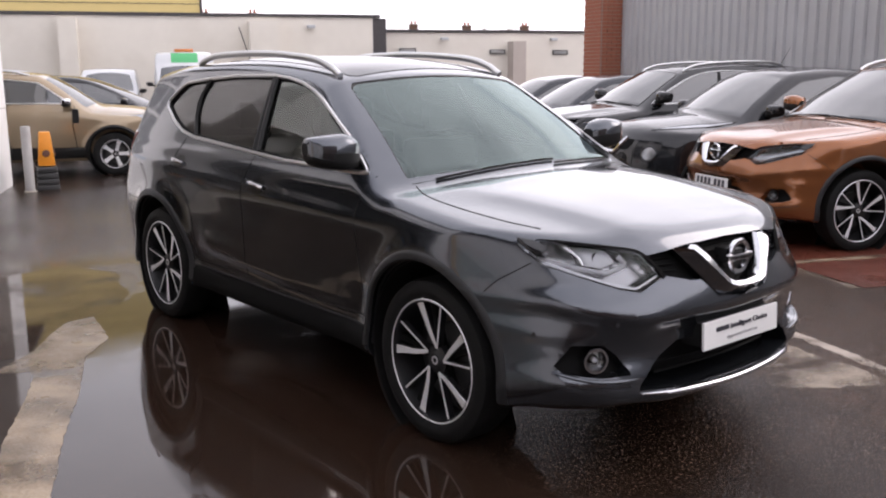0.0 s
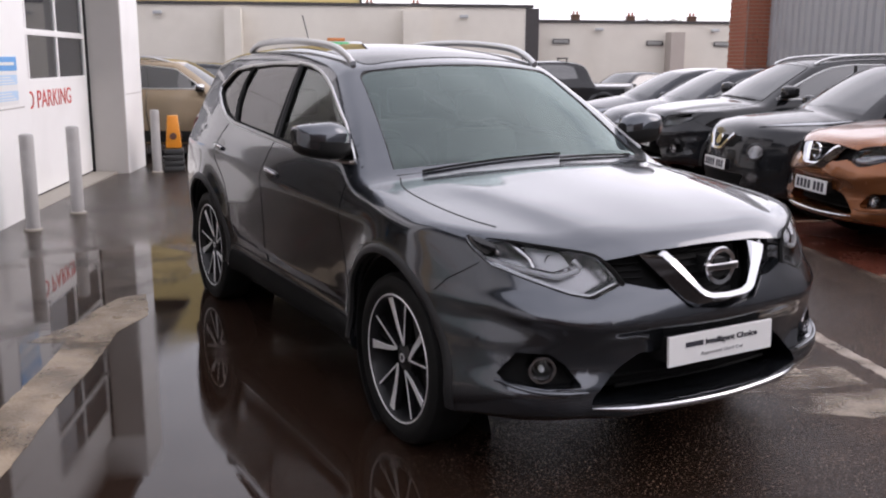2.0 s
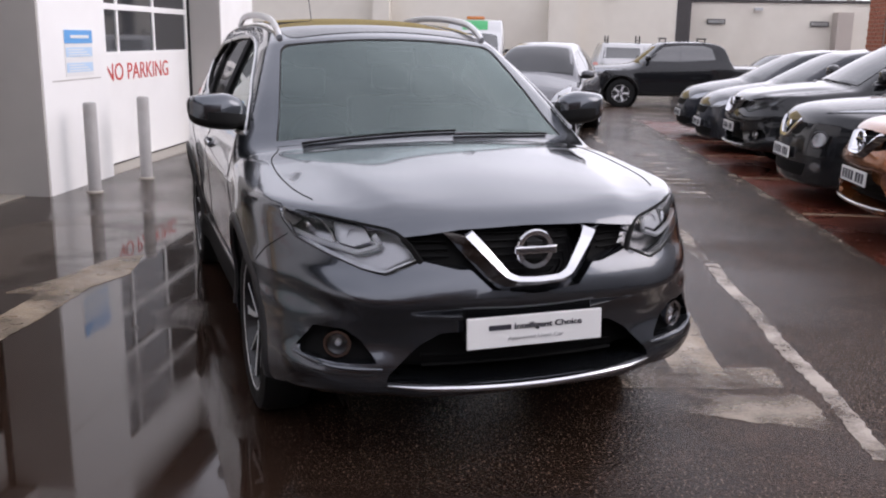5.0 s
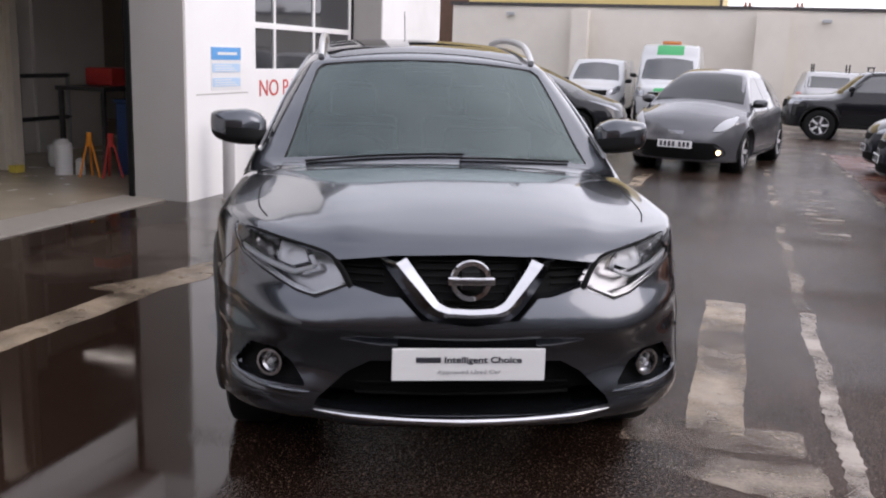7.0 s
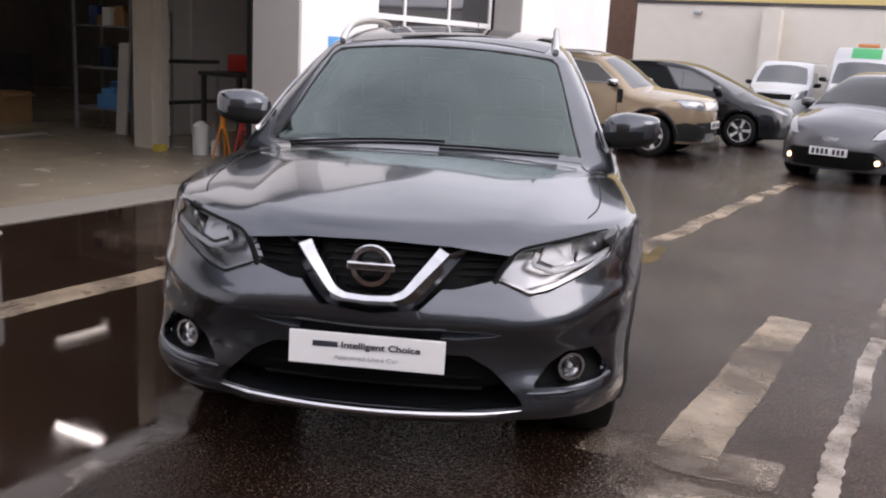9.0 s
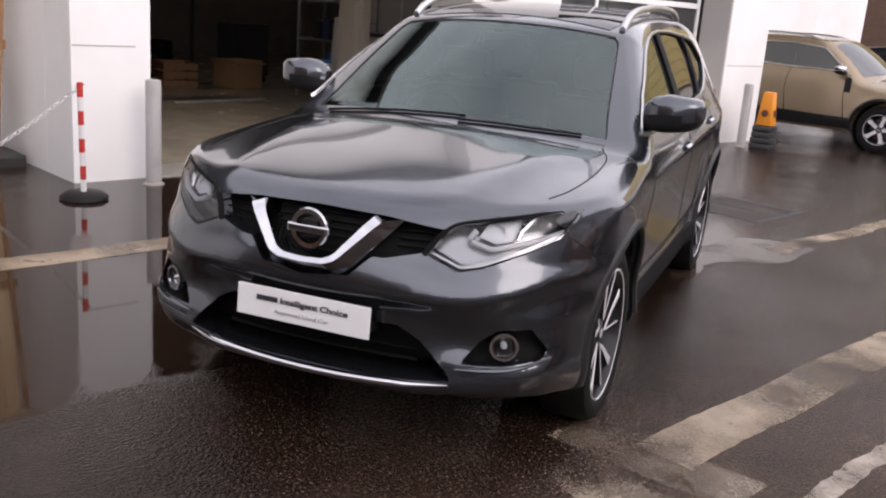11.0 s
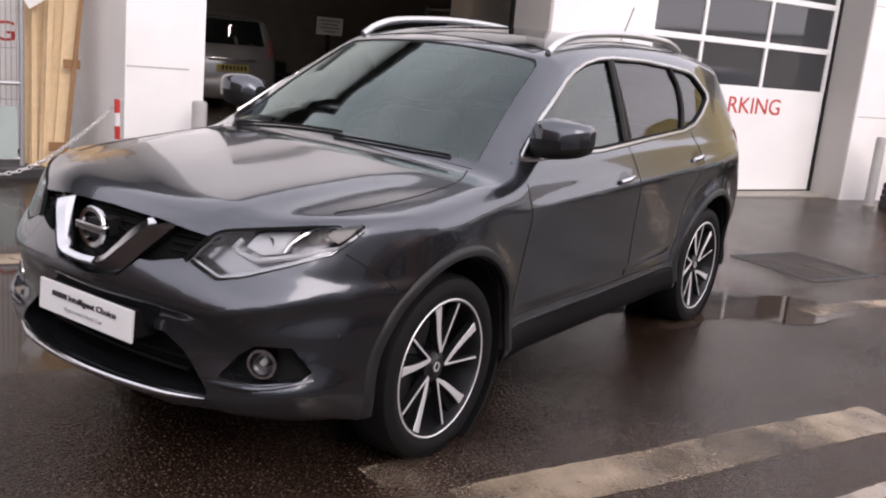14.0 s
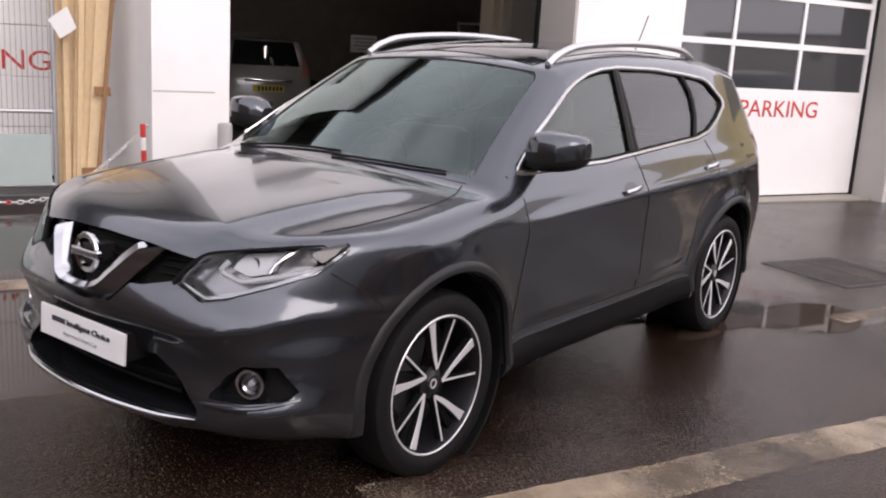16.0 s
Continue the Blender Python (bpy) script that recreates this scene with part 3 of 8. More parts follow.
        if cuts:
            skin_cell = crossed(self.outer)
            for cut, reach in cuts:
                rim = np.where(skin_cell & crossed(cut))[0]
                w = v[rim]
                for _ in range(8):
                    r, g = [], []
                    for fn in (cut, self.outer):
                        r.append(fn(*w.T))
                        g.append(np.stack([fn(*(w + np.eye(3)[k] * 1e-3).T) - r[-1] for k in range(3)], 1) / 1e-3)
                    aa, bb, ab = (np.sum(p * q, 1) for p, q in ((g[0], g[0]), (g[1], g[1]), (g[0], g[1])))
                    det = np.maximum(aa * bb - ab * ab, 0.02)
                    l0, l1 = (bb * r[0] - ab * r[1]) / det, (aa * r[1] - ab * r[0]) / det
                    w = w - np.clip(l0[:, None] * g[0] + l1[:, None] * g[1], -step, step)
                ok = (np.linalg.norm(w - v[rim], axis=1) < step * reach) & (np.abs(cut(*w.T)) < 2e-3) & (np.abs(self.outer(*w.T)) < 2e-3)
                v[rim[ok]] = w[ok]
        return v, q

    def meet(self, pts, axis, sign, depth=0.0, reach=1.6):
        """Where lines along an axis, coming from outside, meet the skin sunk by depth. pts: n x 3, their own value on that axis is ignored."""
        p = np.array(pts, float)
        k = "xyz".index(axis)
        span = {"x": (0.0, self.half + 0.3), "y": (None, None), "z": (self.low, self.height + 0.4)}[axis]
        if axis == "y":
            mid = (self.length[0] + self.length[1]) / 2
            far = (self.length[0] - 0.4) if sign < 0 else (self.length[1] + 0.4)
            a, b = np.full(len(p), far), np.full(len(p), mid)
        elif axis == "x":
            a, b = np.full(len(p), sign * span[1]), np.full(len(p), 0.0)
        else:
            a, b = np.full(len(p), span[1]), np.full(len(p), span[0])
        # walk in from outside to the first crossing, then halve
        ts = np.linspace(0, 1, 120)
        best = np.full(len(p), 1.0)
        found = np.zeros(len(p), bool)
        for t in ts:
            q = p.copy()
            q[:, k] = a + (b - a) * t
            hit = (self.outer(*q.T) + depth < 0) & ~found
            best[hit] = t
            found |= hit
        lo, hi = np.maximum(best - ts[1], 0), best
        for _ in range(18):
            t = (lo + hi) / 2
            q = p.copy()
            q[:, k] = a + (b - a) * t
            ins = self.outer(*q.T) + depth < 0
            hi = np.where(ins, t, hi)
            lo = np.where(ins, lo, t)
        p[:, k] = a + (b - a) * hi
        return p


def lift(pts2, axis):
    """Outline points of (y, z), (x, z) or (x, y) as points in space."""
    p = np.array(pts2, float)
    o = np.zeros((len(p), 3))
    o[:, {"x": [1, 2], "y": [0, 2], "z": [0, 1]}[axis]] = p
    return o


def patch(name, shape, outline, axis, sign, mat, parent, label="", depth=0.0, thick=0.012, step=0.03, rings=7, centre=None):
    """A sheet that follows the skin inside an outline, with a turned-in edge."""
    o = even(outline, step)
    c = np.mean(o, 0) if centre is None else np.array(centre, float)
    n = len(o)
    pts = [c[None]] + [c + (o - c) * (k / rings) for k in range(1, rings + 1)]
    flat = lift(np.vstack(pts), axis)
    p = shape.meet(flat, axis, sign, depth)
    edge = shape.meet(lift(o, axis), axis, sign, depth + thick)
    v = np.vstack([p, edge])
    f = [(0, 1 + (i + 1) % n, 1 + i) for i in range(n)]
    for k in range(rings):
        a, b = 1 + k * n, 1 + (k + 1) * n
        for i in range(n):
            j = (i + 1) % n
            f.append((a + i, a + j, b + j, b + i))
    me = mesh_part(name, v, f, mat, parent, label, angle=60)
    bm = bmesh.new()
    bm.from_mesh(me.data)
    bmesh.ops.recalc_face_normals(bm, faces=bm.faces[:])
    mid = bm.faces[:]
    k = "xyz".index(axis)
    bm.faces.ensure_lookup_table()
    if bm.faces[0].normal[k] * sign < 0:
        bmesh.ops.reverse_faces(bm, faces=bm.faces[:])
    bm.to_mesh(me.data)
    bm.free()
    return me


def seam(name, shape, line, axis, sign, radius, mat, parent, label="", depth=0.0, closed=False, n=None, flat=1.0, sides=6):
    """A bar that runs along the skin under a drawn line."""
    p = even(line, n or 0.03, closed)
    q = shape.meet(lift(p, axis), axis, sign, depth)
    return tube(name, q, radius, mat, parent, label, closed, sides, flat)


# ---------------------------------------------------------------- wheels, plates and mirrors
def wheel(parent, x, y, radius=0.36, rim=0.268, width=0.225, style="split", side=1, steps=48, lean=0.0, turn=-0.07):
    """A road wheel with tyre, rim, spokes and hub; side is +1 or -1 for the outer face."""
    base = new("wheel")
    base.parent = parent
    base.matrix_basis = Matrix.Translation((x, y, radius - 0.004)) @ pose(0, 0, 0, lean, 0, 0)
    s, w = side, width / 2
    tyre = [(rim - 0.012, -w * 0.86), (rim + 0.02, -w), (radius - 0.045, -w * 1.04), (radius - 0.012, -w * 0.9), (radius, -w * 0.62),
            (radius, w * 0.62), (radius - 0.012, w * 0.9), (radius - 0.045, w * 1.04), (rim + 0.02, w), (rim - 0.012, w * 0.86)]
    lathe("tyre", [(r, l * s) for r, l in tyre], M_RUBBER, base, steps=steps)
    barrel = [(rim, w * 0.90), (rim - 0.010, w * 0.93), (rim - 0.016, w * 0.80), (rim - 0.03, -w * 0.7), (rim, -w * 0.8)]
    lathe("rim", [(r, l * s) for r, l in barrel], M_RIMDARK, base, steps=steps)
    lathe("rim_edge", [(rim + 0.002, s * w * 0.91), (rim - 0.003, s * w * 0.950), (rim - 0.009, s * w * 0.91), (rim - 0.005, s * w * 0.86)], M_ALLOY, base, steps=steps)
    lathe("brake_disc", [(0.05, -0.01 * s), (0.155, -0.01 * s), (0.155, -0.03 * s), (0.05, -0.03 * s)], M_PIPE, base, steps=24)
    lathe("back_plate", [(0.0, -0.05 * s), (rim - 0.03, -0.05 * s), (rim - 0.03, -0.06 * s), (0.0, -0.06 * s)], M_RIMDARK, base, steps=24)
    face = w * 0.80

    def spoke(line, widths, mat, proud=0.0, deep=0.034):
        """A spoke along (radius, angle) points, seen counter-clockwise from outside, with a chamfered back."""
        p = np.array([(r * math.cos(a), r * math.sin(a)) for r, a in line])
        p = smooth_line(p, 14)
        w_ = np.interp(np.linspace(0, 1, 14), np.linspace(0, 1, len(widths)), widths) / 2
        d = np.gradient(p, axis=0)
        d /= np.linalg.norm(d, axis=1)[:, None]
        nrm = np.stack([-d[:, 1], d[:, 0]], 1)
        r = np.linalg.norm(p, axis=1)
        dish = face + proud - 0.018 * (1 - np.clip(r / rim, 0, 1))
        v = []
        for off, back in ((1.0, 0.0), (-1.0, 0.0), (-1.12, deep), (1.12, deep)):
            q = p + nrm * (w_ * off)[:, None]
            v.append(np.stack([(dish - back) * s, q[:, 0] * s, q[:, 1]], 1))
        n = len(p)
        f = []
        for i in range(n - 1):
            for k in range(4):
                l = (k + 1) % 4
                f.append((k * n + i, k * n + i + 1, l * n + i + 1, l * n + i))
        f += [(0, n, 2 * n, 3 * n), (n - 1, 4 * n - 1, 3 * n - 1, 2 * n - 1)]
        ob = mesh_part("spoke", np.vstack(v), f, mat, base, angle=35)
        bm = bmesh.new()
        bm.from_mesh(ob.data)
        bmesh.ops.recalc_face_normals(bm, faces=bm.faces[:])
        bm.to_mesh(ob.data)
        bm.free()

    if style == "split":
        for k in range(5):
            a = k * 2 * math.pi / 5 + turn
            end = rim - 0.008
            for mm, wide, proud, deep in ((M_ALLOY, 1.0, 0.0, 0.003), (M_RIMDARK, 0.97, -0.003, 0.030)):
                spoke(((0.056, a), (0.15, a), (end, a)), (0.009 * wide, 0.0075 * wide, 0.009 * wide), mm, proud, deep)
                spoke(((0.056, a), (0.085, a + 0.30), (0.135, a + 0.46), (0.20, a + 0.52), (end, a + 0.55)), [w_ * wide for w_ in (0.012, 0.017, 0.021, 0.027, 0.038)], mm, proud, deep)
            spoke(((0.03, a + 0.2), (0.14, a + 0.30), (end, a + 0.32)), (0.05, 0.022, 0.030), M_GRILLE, -0.022)
    else:
        for k in range(5 if style == "five" else 7):
            a = k * 2 * math.pi / (5 if style == "five" else 7)
            spoke(((0.045, a), (0.14, a), (rim - 0.008, a)), (0.05, 0.045, 0.075 if style == "five" else 0.045), M_ALLOY)
    lathe("hub", [(0.0, (face - 0.014) * s), (0.03, (face - 0.015) * s), (0.034, (face - 0.02) * s), (0.062, (face - 0.026) * s), (0.066, (face - 0.06) * s), (0.0, (face - 0.06) * s)], M_RIMDARK, base, steps=24)
    lathe("hub_ring", [(0.013, (face - 0.012) * s), (0.019, (face - 0.012) * s), (0.019, (face - 0.017) * s), (0.013, (face - 0.017) * s)], M_ALLOY, base, steps=20)
    return base


def number_plate(parent, y, z, mat=None, tilt=6, bars=True):
    """A pressed plate whose characters are plain bars."""
    pl = part("number_plate", box_bm((-0.26, -0.006, -0.0555, 0.26, 0.006, 0.0555), bevel=0.003), mat or M_PLATE_W, parent)
    pl.matrix_basis = pose(0, y, z, tilt, 0, 0)
    if bars:
        for k in range(7):
            cx = -0.205 + k * 0.062 + (0.035 if k > 3 else 0)
            part("plate_bar", box_bm((cx - 0.02, -0.0085, -0.037, cx + 0.02, -0.005, 0.037)), M_INK, pl)
    return pl


def door_mirror(parent, side, at, size=1.0, mat=None, under=None):
    """A door mirror: painted cap, dark lower half, stalk and glass."""
    x, y, z = at
    ang, rows = np.linspace(0, 2 * math.pi, 28, endpoint=False), []
    # slices from the stalk outwards: along x, centre height, half depth, half height
    stations = ((0.0, 0.02, 0.035, 0.045, -0.015), (0.03, 0.01, 0.06, 0.070, -0.008), (0.09, 0.0, 0.075, 0.083, 0.0), (0.16, 0.005, 0.078, 0.078, 0.002), (0.215, 0.02, 0.070, 0.068, 0.006), (0.246, 0.035, 0.050, 0.052, 0.012), (0.256, 0.045, 0.024, 0.028, 0.018))
    for l, dy, hd, hh, cz in smooth_line(stations, 25):
        rows.append([(side * l * size, (dy + hd * np.sign(math.cos(a)) * abs(math.cos(a)) ** (0.55 if math.cos(a) > 0 else 0.9)) * size, (cz + hh * np.sign(math.sin(a)) * abs(math.sin(a)) ** 0.52) * size) for a in ang])
    n = len(ang)
    v = np.array(rows).reshape(-1, 3)
    upper, lower = [], []
    for i in range(len(rows) - 1):
        for k in range(n):
            l = (k + 1) % n
            q = (i * n + k, i * n + l, (i + 1) * n + l, (i + 1) * n + k)
            if side > 0:
                q = q[::-1]
            (upper if v[list(q), 2].mean() > -0.014 * size else lower).append(q)
    for cap in (tuple(range(n)), tuple(range((len(rows) - 1) * n, len(rows) * n))):
        lower.append(cap)
    ob = new("door_mirror")
    ob.parent = parent
    ob.matrix_basis = Matrix.Translation((x, y, z))
    mesh_part("mirror_cap", v, upper, mat or M_PAINT_GREY, ob, angle=50)
    mesh_part("mirror_base", v, lower, under or M_BLACKPLASTIC, ob, angle=50)
    part("mirror_glass", box_bm((side * 0.03 * size, 0.079 * size, -0.055 * size, side * 0.22 * size, 0.084 * size, 0.06 * size)), M_CHROME, ob)
    part("mirror_stalk", box_bm((side * -0.09 * size, -0.02 * size, -0.075 * size, side * 0.05 * size, 0.045 * size, -0.035 * size), bevel=0.008), M_BLACKPLASTIC, ob)
    return ob


# ---------------------------------------------------------------- the sport utility car
def suv_creases(ax, y, z):
    """Bonnet ridges, a waist crease, the front wing's swelling, and the bumper's brow and hollow round the fog lamps."""
    hood = np.clip((0.2 - y) / 0.3, 0, 1) * np.clip((y + 0.85) / 0.2, 0, 1)
    line = 0.40 + 0.20 * (y + 0.8)
    d = ax - line
    ridge = 0.009 * hood * np.where(d > 0, np.exp(-(d / 0.07) ** 2), np.exp(-(d / 0.18) ** 2)) - 0.004 * hood * np.exp(-((d - 0.15) / 0.09) ** 2)
    along = np.clip((y - 0.25) / 0.4, 0, 1) * np.clip((3.4 - y) / 0.3, 0, 1)
    up = z - (0.905 + 0.045 * (y - 0.5))
    shoulder = 0.013 * along * np.where(up > 0, np.exp(-(up / 0.035) ** 2), np.exp(-(up / 0.10) ** 2))
    sill = z - (0.50 + 0.05 * np.clip(y - 1.2, 0, 2))
    doors = np.clip((y - 0.5) / 0.2, 0, 1) * np.clip((2.25 - y) / 0.2, 0, 1)
    shoulder = shoulder + 0.014 * doors * np.where(sill < 0, np.exp(-(sill / 0.03) ** 2), np.exp(-(sill / 0.09) ** 2))
    wing = np.exp(-((y + 0.05) / 0.42) ** 2) * np.exp(-((z - 0.90) / 0.10) ** 2)
    rise = 0.07 * np.clip((ax - 0.45) / 0.35, 0, 1) ** 2
    cheek = np.clip((ax - 0.40) / 0.12, 0, 1)
    brow = z - 0.585
    relief = cheek * (0.009 * np.where(brow > 0, np.exp(-(brow / 0.045) ** 2), np.exp(-(brow / 0.025) ** 2)) - 0.014 * np.exp(-((z - 0.50) / 0.05) ** 2) - 0.030 * np.clip((0.41 - z) / 0.09, 0, 1.2))
    return ridge, shoulder + 0.012 * wing, relief, rise


def suv_bow(z):
    """How far the front curves back towards the corners: square at the bumper, swept at the lamps."""
    return np.interp(z, (0.30, 0.52, 0.62, 0.76, 0.90), (0.048, 0.050, 0.064, 0.092, 0.094)), np.interp(z, (0.50, 0.78), (0.21, 0.225)), np.interp(z, (0.50, 0.78), (9.0, 7.0))


SUV = Shape(
    top=((-1.2, 0.80), (-0.86, 0.872), (-0.80, 0.915), (-0.70, 0.958), (-0.40, 1.020), (0.0, 1.076), (0.18, 1.098), (0.34, 1.180), (0.60, 1.338), (0.90, 1.500), (1.02, 1.552), (1.25, 1.598), (1.7, 1.635), (2.2, 1.640), (2.8, 1.612), (3.3, 1.545), (3.9, 1.43)),
    nose=((0.0, -0.80), (0.22, -0.865), (0.30, -0.900), (0.345, -0.900), (0.40, -0.876), (0.48, -0.862), (0.56, -0.870), (0.60, -0.890), (0.632, -0.917), (0.652, -0.923), (0.69, -0.918), (0.74, -0.902), (0.82, -0.868), (0.90, -0.835), (1.0, -0.76), (1.3, -0.5), (1.8, -0.1)),
    tail=((0.0, 3.50), (0.3, 3.62), (0.5, 3.70), (0.75, 3.70), (0.95, 3.60), (1.15, 3.53), (1.4, 3.42), (1.6, 3.36), (1.8, 3.3)),
    flank=((0.0, 0.80), (0.22, 0.845), (0.32, 0.872), (0.42, 0.860), (0.52, 0.864), (0.62, 0.881), (0.76, 0.893), (0.90, 0.897), (1.00, 0.886), (1.08, 0.858), (1.14, 0.825), (1.25, 0.772), (1.40, 0.695), (1.54, 0.618), (1.65, 0.55), (1.8, 0.45)),
    plan=((-1.0, -0.01), (-0.4, 0.008), (0.0, 0.012), (0.6, -0.004), (1.4, 0.0), (2.2, 0.0), (2.7, 0.008), (3.1, -0.02), (3.7, -0.09)),
    wheels=((0.0, 0.36, 0.428), (2.705, 0.36, 0.428)), low=0.26, crown=(0.047, 0.05), round_top=0.065, low_front=0.03, creases=suv_creases, bow=suv_bow)

SUV_WINDOW = ((0.50, 1.104), (0.73, 1.252), (1.05, 1.410), (1.17, 1.456), (1.30, 1.492), (1.46, 1.518), (1.65, 1.530), (2.05, 1.528), (2.40, 1.508), (2.62, 1.488), (2.69, 1.465), (2.81, 1.368), (2.805, 1.338), (2.62, 1.258), (2.46, 1.202), (2.28, 1.172), (1.70, 1.140), (1.2, 1.112))
SUV_PANE_FRONT = SUV_WINDOW[:6] + ((1.575, 1.526), (1.50, 1.128)) + SUV_WINDOW[-1:]
SUV_PANE_REAR = ((1.58, 1.527),) + SUV_WINDOW[6:-1] + ((1.505, 1.129),)
SUV_SCREEN = ((0.0, 0.235), (0.35, 0.235), (0.70, 0.245), (0.66, 0.42), (0.572, 0.90), (0.54, 0.945), (0.3, 0.955), (0.0, 0.958))      # half width, place along
SUV_LAMP = ((0.402, 0.786), (0.452, 0.870), (0.488, 0.893), (0.60, 0.914), (0.76, 0.938), (0.826, 0.946), (0.822, 0.902), (0.785, 0.842), (0.70, 0.800), (0.585, 0.752), (0.515, 0.738))
SUV_LAMP_CUT = [(min(x, 0.800), z - (0.012 if k in (1, 2, 3, 4) else 0.024 if k == 5 else 0.0)) for k, (x, z) in enumerate(SUV_LAMP)]
SUV_GRILLE = ((-0.448, 0.866), (-0.25, 0.888), (0.0, 0.895), (0.25, 0.888), (0.448, 0.866), (0.400, 0.790), (0.275, 0.760), (0.235, 0.760), (0.165, 0.690), (0.0, 0.672), (-0.165, 0.690), (-0.235, 0.760), (-0.275, 0.760), (-0.400, 0.790))
SUV_INTAKE = ((-0.33, 0.530), (0.33, 0.530), (0.405, 0.488), (0.50, 0.400), (0.53, 0.362), (0.30, 0.350), (-0.30, 0.350), (-0.53, 0.362), (-0.50, 0.400), (-0.405, 0.488))
SUV_FOG = ((0.545, 0.425), (0.60, 0.505), (0.655, 0.548), (0.750, 0.552), (0.805, 0.475), (0.790, 0.448), (0.68, 0.428))


def suv(name, mat, label, detailed=False, step=0.03, plate=True):
    """The tall estate with its V-shaped bright grille: the near one has a hollow cabin, sunk lamps and all its fittings."""
    S = SUV
    car = tagged(new(name), label, "car")

    def field(x, y, z):
        out = S.outer(x, y, z)
        f = S.arches(out, x, y, z)
        ax = np.abs(x)
        sunk = lambda outline, deep: np.maximum(np.maximum(poly_sdf(ax, z, outline), -out - deep), y)
        for outline, deep in ((SUV_LAMP_CUT, 0.075), (SUV_GRILLE, 0.06), (SUV_INTAKE, 0.09), (SUV_FOG, 0.05)):
            f = np.maximum(f, -sunk(outline, deep))
        if detailed:
            cabin = np.maximum(np.maximum(out + 0.045, 0.62 - z), np.maximum(0.42 - y, y - 3.35))
            f = np.maximum(f, -cabin)
            f = np.maximum(f, -np.maximum(poly_sdf(y, z, SUV_WINDOW), 0.4 - ax))
            ys = y - S.rake * ax ** 2
            screen = np.maximum(poly_sdf(ax, ys, list(SUV_SCREEN) + [(-0.2, 0.958), (-0.2, 0.235)]), 1.0 - z)
            f = np.maximum(f, -np.maximum(screen, -out - 0.07))
        return f

    cuts = [(lambda x, y, z, o=o: np.maximum(poly_sdf(np.abs(x), z, o), y), reach) for o, reach in ((SUV_LAMP_CUT, 1.25), (SUV_GRILLE, 1.6), (SUV_INTAKE, 2.0), (SUV_FOG, 2.6))]
    cuts += [(lambda x, y, z, w=w: np.maximum(np.hypot(y - w[0], z - w[1]) - w[2], S.arch_in - np.abs(x)), 2.0) for w in S.wheels]
    if detailed:
        whole = list(SUV_SCREEN) + [(-0.2, 0.958), (-0.2, 0.235)]
        cuts.append((lambda x, y, z: np.maximum(poly_sdf(y, z, SUV_WINDOW), 0.4 - np.abs(x)), 2.6))
        cuts.append((lambda x, y, z: np.maximum(poly_sdf(np.abs(x), y - S.rake * x * x, whole), 1.0 - z), 2.2))
    v, q = S.skin(step, field, cuts)
    mesh_part("body", v, q, mat, car, angle=38)
    # glass
    glass = M_CABIN_GLASS if detailed else M_GLASS_FAR
    for s in (1, -1):
        if detailed:
            patch("side_glass", S, SUV_PANE_FRONT, "x", s, M_FRONT_GLASS, car, "clear front door glass", depth=0.012, thick=0.004, step=0.04, centre=(1.22, 1.28))
            patch("side_glass", S, SUV_PANE_REAR, "x", s, M_SIDE_GLASS, car, "dark privacy glass", depth=0.012, thick=0.004, step=0.04, centre=(2.1, 1.34))
        else:
            patch("side_glass", S, SUV_WINDOW, "x", s, glass, car, depth=-0.003, centre=(1.7, 1.33))
    half = np.array(SUV_SCREEN)
    ring = np.vstack([half, (half * (-1, 1))[::-1][1:-1]])
    ring[:, 1] += S.rake * ring[:, 0] ** 2
    patch("windscreen", S, ring, "z", 1, glass, car, depth=0.006 if detailed else -0.003, thick=0.006, step=0.04, rings=10)
    seam("screen_border", S, ring, "z", 1, 0.011 if detailed else 0.010, M_BLACKPLASTIC, car, "black windscreen border", depth=0.012 if detailed else 0.004, closed=True, n=0.03)
    roof = [(0.50, 1.06), (0.53, 1.20), (0.52, 2.35), (0.48, 2.42)]
    patch("roof_glass", S, [(x, y + 0.06 * (0.5 - abs(x))) for x, y in roof] + [(-x, y + 0.06 * (0.5 - abs(x))) for x, y in roof[::-1]], "z", 1, M_GLASS_DARK, car, "dark glass roof panel", depth=-0.003, thick=0.008, step=0.06, rings=8)
    for s in (1, -1):
        seam("window_trim", S, SUV_WINDOW, "x", s, 0.011, M_SATIN, car, "bright window surround", depth=-0.003, closed=True, n=0.02, flat=0.7)
        if detailed:
            seam("window_gasket", S, [(1.7 + (y - 1.7) * 0.985, 1.33 + (z - 1.33) * 0.97) for y, z in SUV_WINDOW], "x", s, 0.012, M_GRILLE, car, "black window gasket", depth=0.008, closed=True, n=0.02)
        for line, r in ((((1.60, 1.518), (1.49, 1.14)), 0.016), (((1.62, 1.518), (1.54, 1.14)), 0.016), (((2.37, 1.505), (2.41, 1.40), (2.36, 1.28), (2.27, 1.178)), 0.013)):
            seam("pillar", S, line, "x", s, r, M_BLACKPLASTIC, car, "black window pillar", depth=0.004, n=0.04)
        for line in (((0.455, 1.09), (0.50, 0.86), (0.478, 0.60), (0.47, 0.45)), ((1.50, 1.12), (1.56, 0.9), (1.60, 0.45)), ((2.38, 1.16), (2.43, 1.0), (2.25, 0.80), (2.20, 0.48)), ((0.47, 0.452), (1.4, 0.447), (2.2, 0.45))):
            seam("shut_line", S, smooth_line(line, 24), "x", s, 0.0035, M_GAP, car, depth=0.001, n=0.04)
